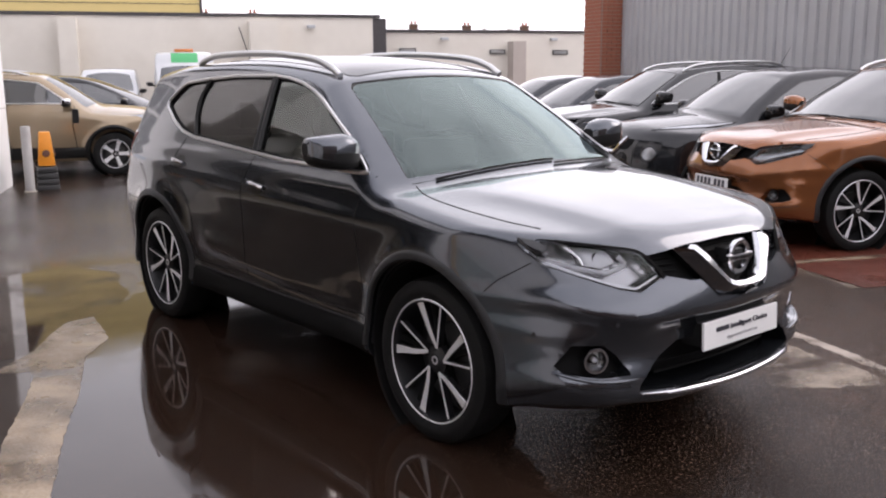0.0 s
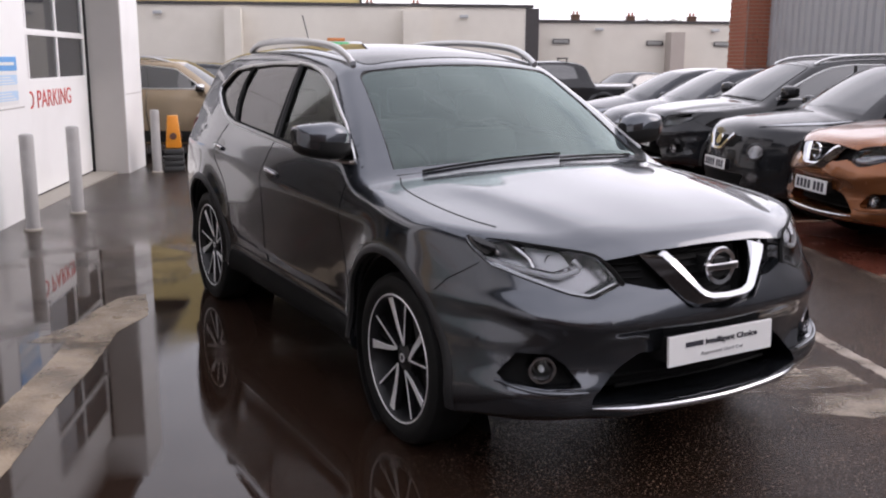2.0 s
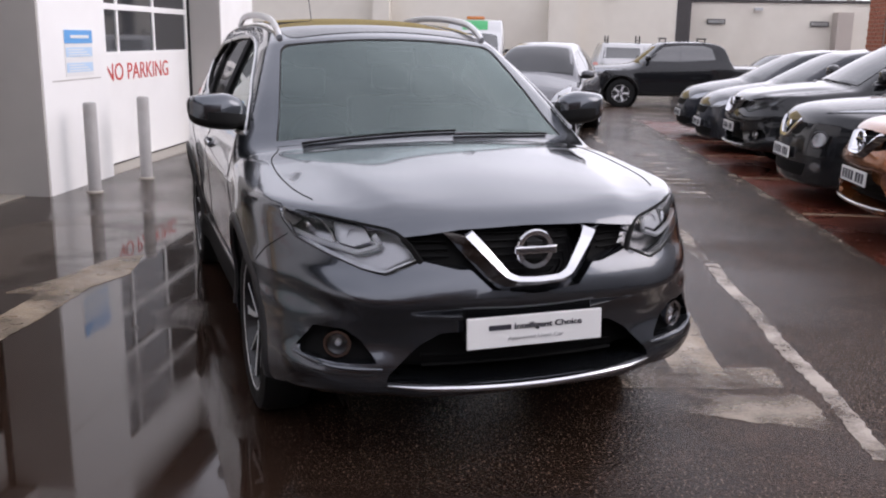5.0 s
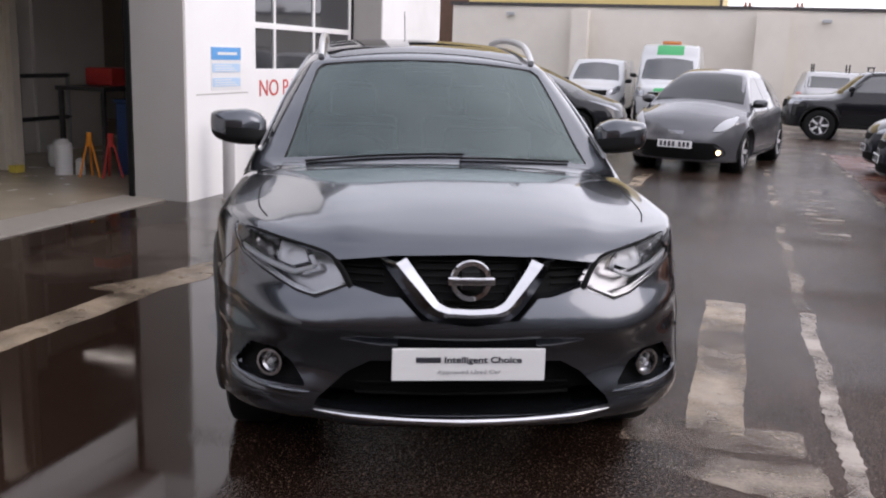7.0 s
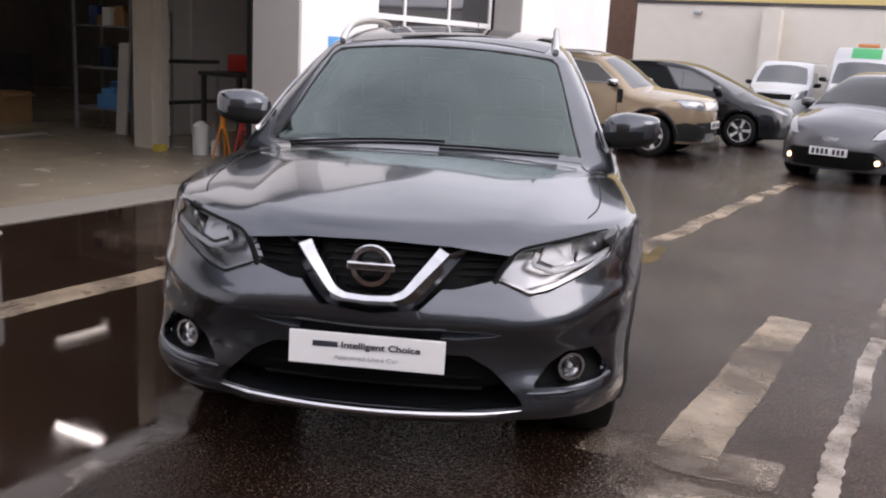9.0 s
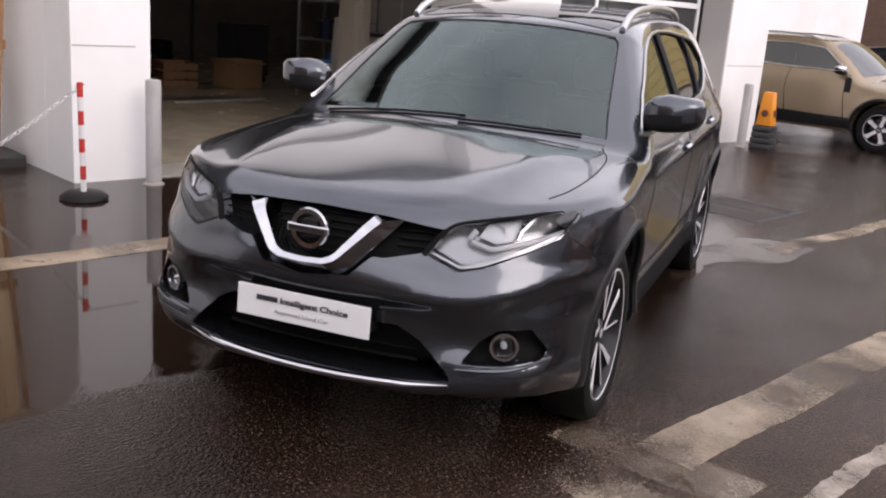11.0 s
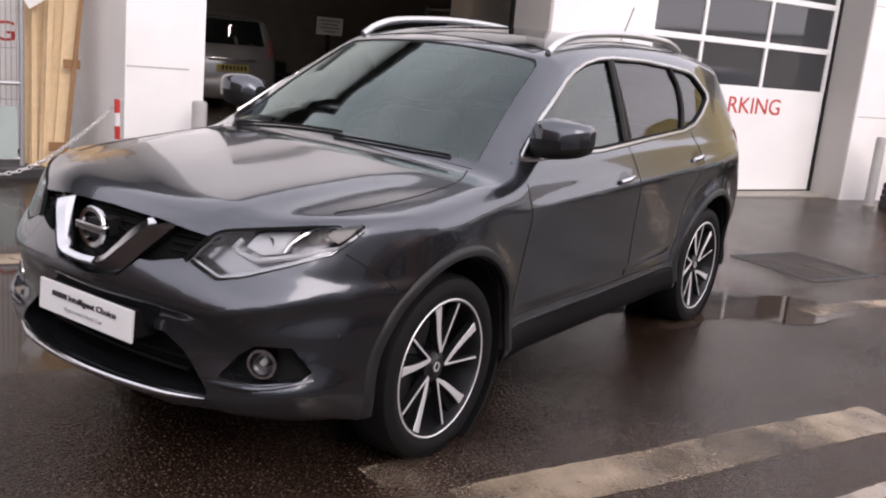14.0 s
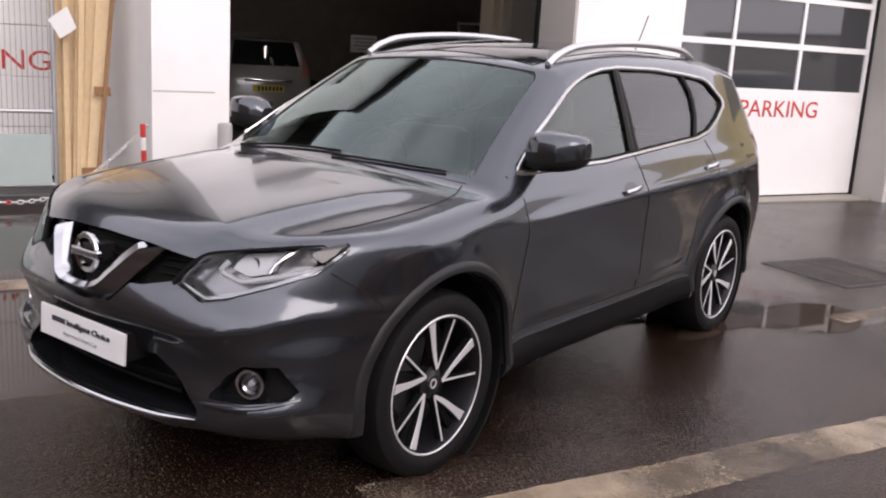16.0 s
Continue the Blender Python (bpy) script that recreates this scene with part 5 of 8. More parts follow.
    if fog_on:
        for s in (1, -1):
            p = S.meet(np.array([(s * 0.61, 0, 0.335)]), "y", -1, -0.012)[0]
            ob = lathe("fog_lamp", [(0.0, -0.012), (0.03, -0.008), (0.035, 0.01), (0.0, 0.01)], M_LAMP_ON, car, "lit fog lamp", axis="y", steps=20)
            ob.matrix_basis = pose(*p, 0, 0, s * 25)
    return car


FLANK_CAR = ((0.0, 0.80), (0.22, 0.835), (0.35, 0.865), (0.60, 0.878), (0.80, 0.872), (0.92, 0.845), (1.00, 0.80), (1.2, 0.70), (1.42, 0.58), (1.5, 0.52), (1.8, 0.3))
CROSSOVER = Shape(
    top=((-1.2, 0.75), (-0.82, 0.83), (-0.72, 0.92), (-0.45, 0.99), (0.0, 1.04), (0.16, 1.06), (0.35, 1.16), (0.62, 1.32), (0.88, 1.46), (1.1, 1.53), (1.6, 1.565), (2.2, 1.53), (2.7, 1.44), (3.2, 1.28), (3.8, 1.0)),
    nose=((0.0, -0.76), (0.25, -0.82), (0.45, -0.84), (0.6, -0.83), (0.75, -0.80), (0.9, -0.72), (1.1, -0.5), (1.8, 0.0)),
    tail=((0.0, 3.1), (0.4, 3.24), (0.7, 3.26), (1.0, 3.16), (1.3, 3.0), (1.7, 2.8)),
    flank=((0.0, 0.78), (0.22, 0.82), (0.35, 0.85), (0.60, 0.872), (0.80, 0.876), (0.95, 0.855), (1.06, 0.80), (1.25, 0.71), (1.45, 0.61), (1.55, 0.55), (1.8, 0.35)),
    wheels=((0.0, 0.335, 0.39), (2.53, 0.335, 0.39)), low=0.2)
CROSS_WINDOW = ((0.55, 1.07), (0.85, 1.25), (1.15, 1.40), (1.6, 1.455), (2.1, 1.43), (2.45, 1.34), (2.62, 1.22), (2.3, 1.14), (1.5, 1.09))
CROSS_SCREEN = ((0.0, 0.22), (0.4, 0.22), (0.70, 0.24), (0.64, 0.48), (0.56, 0.88), (0.3, 0.92), (0.0, 0.93))
HATCH = Shape(
    top=((-1.2, 0.68), (-0.88, 0.74), (-0.78, 0.82), (-0.45, 0.92), (0.0, 1.0), (0.14, 1.03), (0.45, 1.19), (0.8, 1.37), (1.05, 1.46), (1.5, 1.51), (2.1, 1.49), (2.7, 1.39), (3.2, 1.22), (3.8, 1.0)),
    nose=((0.0, -0.80), (0.2, -0.86), (0.45, -0.88), (0.6, -0.86), (0.72, -0.82), (0.85, -0.7), (1.0, -0.5), (1.7, 0.0)),
    tail=((0.0, 3.2), (0.4, 3.34), (0.7, 3.36), (1.0, 3.25), (1.3, 3.05), (1.7, 2.8)),
    flank=FLANK_CAR, wheels=((0.0, 0.32, 0.37), (2.6, 0.32, 0.37)), low=0.19)
HATCH_WINDOW = ((0.50, 1.01), (0.85, 1.21), (1.15, 1.345), (1.6, 1.40), (2.1, 1.375), (2.5, 1.28), (2.7, 1.16), (2.2, 1.06), (1.4, 1.02))
HATCH_SCREEN = ((0.0, 0.18), (0.4, 0.19), (0.70, 0.21), (0.64, 0.48), (0.56, 0.90), (0.3, 0.96), (0.0, 0.97))
ELECTRIC = Shape(
    top=((-1.2, 0.62), (-0.86, 0.70), (-0.74, 0.80), (-0.5, 0.905), (-0.1, 1.02), (0.05, 1.06), (0.35, 1.22), (0.7, 1.40), (1.0, 1.50), (1.4, 1.55), (2.0, 1.55), (2.6, 1.47), (3.1, 1.36), (3.6, 1.2)),
    nose=((0.0, -0.78), (0.2, -0.84), (0.40, -0.87), (0.55, -0.86), (0.68, -0.82), (0.8, -0.74), (1.0, -0.5), (1.7, 0.0)),
    tail=((0.0, 3.3), (0.4, 3.47), (0.7, 3.5), (1.0, 3.40), (1.3, 3.3), (1.7, 3.1)),
    flank=((0.0, 0.80), (0.22, 0.835), (0.35, 0.865), (0.60, 0.875), (0.80, 0.865), (0.92, 0.835), (1.00, 0.79), (1.2, 0.68), (1.42, 0.55), (1.5, 0.50), (1.8, 0.3)), plan=((-1.0, 0.0), (0.0, 0.005), (1.4, 0.0), (2.2, -0.02), (3.0, -0.09), (3.5, -0.16)), wheels=((0.0, 0.315, 0.36), (2.7, 0.315, 0.36)), low=0.18, bow=(0.10, 0.32, 6))
ELECTRIC_WINDOW = ((0.45, 1.03), (0.8, 1.24), (1.15, 1.40), (1.6, 1.445), (2.1, 1.43), (2.6, 1.35), (2.85, 1.22), (2.4, 1.11), (1.4, 1.05))
ELECTRIC_SCREEN = ((0.0, 0.09), (0.4, 0.10), (0.70, 0.13), (0.65, 0.45), (0.57, 0.86), (0.3, 0.93), (0.0, 0.94))
ROUGH = Shape(
    top=((-1.2, 0.80), (-0.82, 0.90), (-0.72, 0.99), (-0.4, 1.05), (0.0, 1.09), (0.2, 1.11), (0.4, 1.22), (0.65, 1.40), (0.9, 1.55), (1.1, 1.61), (1.7, 1.645), (2.3, 1.63), (2.9, 1.58), (3.3, 1.50), (3.8, 1.3)),
    nose=((0.0, -0.74), (0.25, -0.80), (0.5, -0.83), (0.7, -0.82), (0.9, -0.79), (1.0, -0.74), (1.2, -0.5), (1.8, 0.0)),
    tail=((0.0, 3.2), (0.4, 3.44), (0.8, 3.46), (1.1, 3.40), (1.4, 3.3), (1.8, 3.15)),
    flank=((0.0, 0.80), (0.22, 0.84), (0.40, 0.875), (0.70, 0.90), (0.95, 0.895), (1.08, 0.85), (1.2, 0.79), (1.4, 0.70), (1.55, 0.62), (1.7, 0.5), (1.9, 0.35)),
    wheels=((0.0, 0.345, 0.40), (2.67, 0.345, 0.40)), low=0.24)
ROUGH_WINDOW = ((0.62, 1.14), (0.85, 1.30), (1.08, 1.46), (1.6, 1.515), (2.2, 1.50), (2.7, 1.44), (2.95, 1.32), (2.7, 1.20), (1.6, 1.15))
ROUGH_SCREEN = ((0.0, 0.24), (0.4, 0.25), (0.72, 0.27), (0.66, 0.5), (0.59, 0.88), (0.3, 0.93), (0.0, 0.94))
PEOPLE_CARRIER = Shape(
    top=((-1.3, 0.66), (-0.92, 0.74), (-0.8, 0.82), (-0.4, 0.95), (-0.05, 1.06), (0.3, 1.22), (0.8, 1.44), (1.2, 1.57), (1.7, 1.62), (2.4, 1.61), (2.9, 1.55), (3.3, 1.45), (3.9, 1.2)),
    nose=((0.0, -0.84), (0.2, -0.91), (0.45, -0.94), (0.62, -0.90), (0.75, -0.84), (0.9, -0.7), (1.1, -0.4), (1.8, 0.2)),
    tail=((0.0, 3.3), (0.4, 3.5), (0.8, 3.52), (1.1, 3.44), (1.4, 3.36), (1.8, 3.2)),
    flank=((0.0, 0.80), (0.22, 0.84), (0.40, 0.88), (0.70, 0.90), (0.92, 0.885), (1.03, 0.84), (1.2, 0.77), (1.4, 0.68), (1.55, 0.60), (1.7, 0.48), (1.9, 0.3)),
    wheels=((0.0, 0.33, 0.38), (2.73, 0.33, 0.38)), low=0.19)
CARRIER_WINDOW = ((0.35, 1.06), (0.75, 1.28), (1.15, 1.44), (1.7, 1.50), (2.4, 1.49), (2.9, 1.42), (3.1, 1.30), (2.6, 1.14), (1.4, 1.08))
CARRIER_SCREEN = ((0.0, 0.0), (0.4, 0.02), (0.72, 0.06), (0.66, 0.5), (0.58, 1.02), (0.3, 1.12), (0.0, 1.14))
PICKUP = Shape(
    top=((-1.3, 0.85), (-0.86, 1.0), (-0.76, 1.08), (-0.3, 1.13), (0.25, 1.17), (0.45, 1.28), (0.75, 1.55), (0.98, 1.72), (1.3, 1.77), (2.0, 1.78), (2.4, 1.74), (2.62, 1.62), (2.74, 1.30), (2.82, 1.16), (3.1, 1.15), (4.3, 1.15)),
    nose=((0.0, -0.80), (0.3, -0.86), (0.6, -0.90), (0.9, -0.87), (1.05, -0.80), (1.3, -0.5), (1.9, 0.0)),
    tail=((0.0, 4.1), (0.4, 4.24), (0.9, 4.26), (1.2, 4.24), (1.8, 4.2)),
    flank=((0.0, 0.82), (0.3, 0.87), (0.6, 0.91), (0.95, 0.915), (1.12, 0.885), (1.25, 0.82), (1.5, 0.73), (1.7, 0.64), (1.85, 0.5), (2.0, 0.4)),
    wheels=((0.0, 0.385, 0.45), (3.2, 0.385, 0.45)), low=0.32, hood_end=0.3)
PICKUP_WINDOW = ((0.62, 1.24), (0.90, 1.47), (1.1, 1.62), (1.6, 1.67), (2.15, 1.66), (2.38, 1.60), (2.48, 1.30), (1.6, 1.25))
PICKUP_SCREEN = ((0.0, 0.36), (0.4, 0.37), (0.74, 0.39), (0.68, 0.62), (0.60, 0.88), (0.3, 0.93), (0.0, 0.94))
VAN = Shape(
    top=((-1.4, 0.85), (-0.90, 0.95), (-0.80, 1.04), (-0.5, 1.14), (-0.1, 1.30), (0.2, 1.52), (0.5, 1.76), (0.72, 1.90), (0.95, 1.95), (2.0, 1.97), (3.8, 1.97), (4.6, 1.96)),
    nose=((0.0, -0.88), (0.25, -0.95), (0.55, -0.97), (0.8, -0.93), (1.0, -0.84), (1.3, -0.5), (2.1, 0.2)),
    tail=((0.0, 3.8), (0.4, 3.98), (1.0, 4.02), (1.6, 4.0), (2.2, 3.95)),
    flank=((0.0, 0.86), (0.3, 0.93), (0.6, 0.97), (1.0, 0.965), (1.2, 0.945), (1.5, 0.89), (1.8, 0.83), (1.95, 0.78), (2.3, 0.6)),
    wheels=((0.0, 0.33, 0.39), (3.1, 0.33, 0.39)), low=0.22, hood_end=-0.1, rake=0.2, crown=(0.06, 0.03))
VAN_WINDOW = ((0.25, 1.20), (0.5, 1.44), (0.72, 1.62), (1.35, 1.64), (1.36, 1.16), (0.8, 1.15))
VAN_SCREEN = ((0.0, -0.15), (0.4, -0.14), (0.78, -0.10), (0.74, 0.2), (0.66, 0.52), (0.3, 0.58), (0.0, 0.59))
TALLVAN = Shape(
    top=((-1.4, 0.95), (-0.90, 1.08), (-0.80, 1.16), (-0.5, 1.26), (-0.2, 1.38), (0.1, 1.66), (0.45, 2.02), (0.62, 2.18), (0.80, 2.42), (1.0, 2.55), (1.6, 2.58), (4.6, 2.58), (5.2, 2.56)),
    nose=((0.0, -0.84), (0.3, -0.90), (0.6, -0.93), (0.9, -0.90), (1.1, -0.82), (1.4, -0.45), (2.6, 0.4)),
    tail=((0.0, 4.5), (0.4, 4.7), (1.0, 4.74), (2.0, 4.72), (2.9, 4.7)),
    flank=((0.0, 0.90), (0.3, 0.96), (0.6, 0.995), (1.2, 0.99), (1.6, 0.965), (2.0, 0.94), (2.4, 0.90), (2.6, 0.84), (2.9, 0.6)),
    wheels=((0.0, 0.35, 0.41), (3.6, 0.35, 0.41)), low=0.26, hood_end=-0.2, rake=0.15, crown=(0.05, 0.03))
TALL_WINDOW = ((0.30, 1.34), (0.55, 1.62), (0.75, 1.80), (1.30, 1.82), (1.30, 1.28), (0.8, 1.28))
TALL_SCREEN = ((0.0, -0.18), (0.4, -0.17), (0.80, -0.12), (0.78, 0.2), (0.74, 0.48), (0.3, 0.52), (0.0, 0.53))

ROW = "cars parked nose-out along the red bays"
orange_car = tagged(suv("estate_car", M_PAINT_ORANGE, "bronze-orange estate car with a bright V grille in a red bay"), group=ROW)
orange_car.matrix_basis = yard(3.42, 3.83, 0, -90)
black_suv = tagged(suv("estate_car", M_PAINT_BLACK, "black estate car with a bright V grille in a red bay"), group=ROW)
black_suv.matrix_basis = yard(7.98, 3.86, 0, -90)

ROUND_LAMP = [(0.60 + 0.078 * math.cos(a), 0.66 + 0.078 * math.sin(a)) for a in np.linspace(0, 2 * math.pi, 18, endpoint=False)]
crossover = tagged(vehicle("crossover_car", M_PAINT_BLACK, "small black crossover with round lamps in a red bay", CROSSOVER, CROSS_WINDOW, CROSS_SCREEN, 2.53, 0.335, 0.22, 0.76,
              lamps=(ROUND_LAMP, ((0.50, 0.90), (0.60, 0.955), (0.74, 0.985), (0.70, 0.93))), plate_z=0.50, mirror=(0.80, 0.62, 1.10),
              grille=((((-0.40, 0.80), (0.40, 0.80), (0.30, 0.68), (-0.30, 0.68)), M_GRILLE), (((-0.50, 0.42), (0.50, 0.42), (0.44, 0.30), (-0.44, 0.30)), M_GRILLE))), group=ROW)
crossover.matrix_basis = yard(5.55, 3.80, 0, -90)
seam("grille_v", CROSSOVER, smooth_line(((-0.27, 0.82), (-0.17, 0.72), (-0.09, 0.655), (0.09, 0.655), (0.17, 0.72), (0.27, 0.82)), 30), "y", -1, 0.024, M_CHROME, crossover, "chrome V across the grille", depth=-0.004, n=0.03)
patch("badge", CROSSOVER, [(0.058 * math.cos(a), 0.745 + 0.058 * math.sin(a)) for a in np.linspace(0, 2 * math.pi, 16, endpoint=False)], "y", -1, M_CHROME, crossover, "round chrome badge", depth=-0.014, step=0.02, rings=3)
for s in (1, -1):
    seam("lamp_ring", CROSSOVER, [(s * x, z) for x, z in ROUND_LAMP], "y", -1, 0.012, M_GLOSSBLACK, crossover, "dark ring round the lamp", depth=-0.004, closed=True, n=0.03)
    patch("fog_lamp", CROSSOVER, [(s * 0.60 + 0.05 * math.cos(a), 0.40 + 0.045 * math.sin(a)) for a in np.linspace(0, 2 * math.pi, 14, endpoint=False)], "y", -1, M_LAMP_DARK, crossover, depth=-0.003, step=0.02, rings=2)
HATCH_LAMP = ((0.42, 0.66), (0.50, 0.735), (0.66, 0.80), (0.80, 0.85), (0.77, 0.76), (0.62, 0.67))
dark_hatch = tagged(vehicle("hatchback_car", M_PAINT_DARK, "dark blue-grey hatchback in a red bay", HATCH, HATCH_WINDOW, HATCH_SCREEN, 2.6, 0.32, 0.215, 0.75, lamps=(HATCH_LAMP,), plate_z=0.42,
                    grille=((((-0.36, 0.66), (0.36, 0.66), (0.26, 0.56), (-0.26, 0.56)), M_GRILLE), (((-0.55, 0.36), (0.55, 0.36), (0.5, 0.25), (-0.5, 0.25)), M_GRILLE)), mirror=(0.79, 0.55, 1.03)), group=ROW)
dark_hatch.matrix_basis = yard(10.35, 3.9, 0, -90)
other_hatch = copy_thing(dark_hatch, yard(12.7, 4.0, 0, -90))

electric_car = vehicle("electric_car", M_PAINT_MID, "grey electric hatchback with lit fog lamps on the wet yard", ELECTRIC, ELECTRIC_WINDOW, ELECTRIC_SCREEN, 2.7, 0.315, 0.215, 0.75,
                   lamps=(((0.50, 0.645), (0.55, 0.745), (0.64, 0.83), (0.735, 0.875), (0.775, 0.85), (0.77, 0.76), (0.69, 0.68), (0.60, 0.64)),), plate_z=0.44, mirror=(0.79, 0.5, 1.04), fog_on=True, lamp_mat=M_LAMP_WHITE, screen_mat=M_GLASS_DARK,
                   grille=((((-0.56, 0.475), (0.56, 0.475), (0.68, 0.38), (0.70, 0.30), (0.5, 0.22), (-0.5, 0.22), (-0.70, 0.30), (-0.68, 0.38)), M_GRILLE), (((-0.13, 0.64), (0.13, 0.64), (0.09, 0.585), (-0.09, 0.585)), M_LAMP_DARK)),
                   seams=(((1.50, 1.43), (1.47, 1.06)), ((1.50, 1.06), (1.52, 0.7), (1.5, 0.32)), ((0.45, 1.0), (0.5, 0.7), (0.47, 0.32))))
electric_car.matrix_basis = pose(4.99, 10.32, dip(11.4), 0, 0, -36.0)

OFFROAD_LAMP = ((0.44, 0.80), (0.46, 0.93), (0.66, 0.95), (0.80, 0.94), (0.78, 0.83), (0.6, 0.80))
offroader = vehicle("off_road_car", M_PAINT_BEIGE, "sandy beige off-road car parked by the white building", ROUGH, ROUGH_WINDOW, ROUGH_SCREEN, 2.67, 0.345, 0.225, 0.77, lamps=(OFFROAD_LAMP,), plate_z=0.55,
                 grille=((((-0.40, 0.92), (0.40, 0.92), (0.38, 0.80), (-0.38, 0.80)), M_SATIN), (((-0.6, 0.60), (0.6, 0.60), (0.66, 0.36), (-0.66, 0.36)), M_BLACKPLASTIC), (((-0.34, 0.42), (0.34, 0.42), (0.42, 0.28), (-0.42, 0.28)), M_SATIN)),
                 rails=(1.2, 2.9), mirror_mat=M_CHROME, belt_trim=True, mirror=(0.84, 0.66, 1.16), seams=(((1.55, 1.505), (1.50, 1.16)), ((1.52, 1.15), (1.55, 0.8), (1.5, 0.4)), ((0.56, 1.1), (0.6, 0.8), (0.55, 0.4))))
offroader.matrix_basis = yard(12.55, -2.62, 0, 90)
part("side_vent", box_bm((0.885, 0.50, 0.84, 0.91, 0.60, 1.06), bevel=0.008), M_BLACKPLASTIC, offroader, "black wing vent")
part("side_vent", box_bm((-0.91, 0.50, 0.84, -0.885, 0.60, 1.06), bevel=0.008), M_BLACKPLASTIC, offroader, "black wing vent")
for s in (1, -1):
    patch("bumper_cladding", ROUGH, ((-0.78, 0.29), (-0.78, 0.55), (-0.55, 0.60), (-0.40, 0.56), (-0.40, 0.29)), "x", s, M_BLACKPLASTIC, offroader, "black lower bumper cladding", depth=-0.004, step=0.04, rings=4)
    patch("door_cladding", ROUGH, ((0.42, 0.29), (0.44, 0.46), (2.22, 0.48), (2.25, 0.29)), "x", s, M_BLACKPLASTIC, offroader, "black door cladding", depth=-0.004, step=0.06, rings=3)
    seam("wing_arch", ROUGH, np.stack([-0.43 * np.cos(np.linspace(radians(0), radians(180), 24)), 0.345 + 0.43 * np.sin(np.linspace(radians(0), radians(180), 24))], 1), "x", s, 0.034, M_BLACKPLASTIC, offroader, "wide black arch flare", depth=0.012, n=0.05)
mpv = vehicle("people_carrier", M_PAINT_BLACK, "black people carrier with slanting headlamps", PEOPLE_CARRIER, CARRIER_WINDOW, CARRIER_SCREEN, 2.73, 0.33, 0.23, 0.77, lamps=(((0.40, 0.66), (0.52, 0.74), (0.70, 0.84), (0.80, 0.90), (0.78, 0.80), (0.6, 0.69)),), plate_z=0.42,
              grille=((((-0.5, 0.40), (0.5, 0.40), (0.5, 0.27), (-0.5, 0.27)), M_GRILLE),), mirror=(0.83, 0.5, 1.10), low_plastic=False, seams=(((1.3, 1.46), (1.25, 1.09)), ((1.25, 1.08), (1.3, 0.7), (1.28, 0.3))), rails=False)
mpv.matrix_basis = yard(16.8, -2.1, 0, 90)
pickup = vehicle("pickup_truck", M_PAINT_BLACK, "black double-cab pickup with roof bars parked across the yard", PICKUP, PICKUP_WINDOW, PICKUP_SCREEN, 3.2, 0.385, 0.23, 0.80, lamps=(((0.52, 0.88), (0.56, 1.02), (0.82, 1.03), (0.80, 0.88)),), plate_z=0.6,
                 grille=((((-0.44, 1.0), (0.44, 1.0), (0.40, 0.80), (-0.40, 0.80)), M_GRILLE),), mirror=(0.86, 0.66, 1.32), category="truck", seams=(((1.55, 1.66), (1.55, 1.26)), ((1.55, 1.25), (1.55, 0.5)), ((0.56, 1.2), (0.6, 0.5)), ((2.62, 1.2), (2.62, 0.5))))
pickup.matrix_basis = yard(22.6, 3.10, 0, -90)
for y in (1.15, 2.2):
    part("roof_bar", box_bm((-0.62, y - 0.02, 1.83, 0.62, y + 0.02, 1.865), (-0.56, y - 0.015, 1.74, -0.53, y + 0.015, 1.84), (0.53, y - 0.015, 1.74, 0.56, y + 0.015, 1.84)), M_BLACKPLASTIC, pickup, "black roof bar")
CANOPY = Shape(
    top=((-1.3, 0.85), (-0.86, 1.0), (-0.76, 1.08), (-0.3, 1.13), (0.25, 1.17), (0.45, 1.28), (0.75, 1.55), (0.98, 1.72), (1.3, 1.78), (2.0, 1.79), (2.6, 1.79), (3.4, 1.80), (3.9, 1.78), (4.12, 1.70), (4.3, 1.5)),
    nose=((0.0, -0.80), (0.3, -0.86), (0.6, -0.90), (0.9, -0.87), (1.05, -0.80), (1.3, -0.5), (1.9, 0.0)),
    tail=((0.0, 4.1), (0.4, 4.24), (0.9, 4.26), (1.2, 4.22), (1.5, 4.12), (1.8, 4.0)),
    flank=((0.0, 0.82), (0.3, 0.87), (0.6, 0.91), (0.95, 0.915), (1.12, 0.885), (1.25, 0.83), (1.5, 0.76), (1.7, 0.68), (1.85, 0.55), (2.0, 0.4)),
    wheels=((0.0, 0.385, 0.45), (3.2, 0.385, 0.45)), low=0.32, hood_end=0.3)
silver_truck = vehicle("pickup_truck", M_PAINT_SILVER, "silver pickup with a hard top and roof bars", CANOPY, PICKUP_WINDOW, PICKUP_SCREEN, 3.2, 0.385, 0.23, 0.80, lamps=(((0.52, 0.88), (0.56, 1.02), (0.82, 1.03), (0.80, 0.88)),), plate_z=0.6, mirror=(0.86, 0.66, 1.32), category="truck",
                       extra_windows=(((2.72, 1.30), (2.74, 1.62), (3.80, 1.64), (3.95, 1.55), (3.98, 1.30)),), seams=(((2.62, 1.74), (2.62, 0.5)), ((1.55, 1.25), (1.55, 0.5))))
silver_truck.matrix_basis = yard(27.2, 6.9, 0, 90)
for s in (1, -1):
    patch("tail_lamp", CANOPY, ((4.05, 0.86), (4.05, 1.16), (4.18, 1.16), (4.22, 0.86)), "x", s, M_TAIL, silver_truck, "red tail lamp", depth=-0.006)
for y in (2.75, 3.75):
    part("roof_bar", box_bm((-0.60, y - 0.02, 1.84, 0.60, y + 0.02, 1.87), (-0.5, y - 0.02, 1.76, -0.47, y + 0.02, 2.0), (0.47, y - 0.02, 1.76, 0.5, y + 0.02, 2.0)), M_BLACKPLASTIC, silver_truck, "roof bar with upright stops")
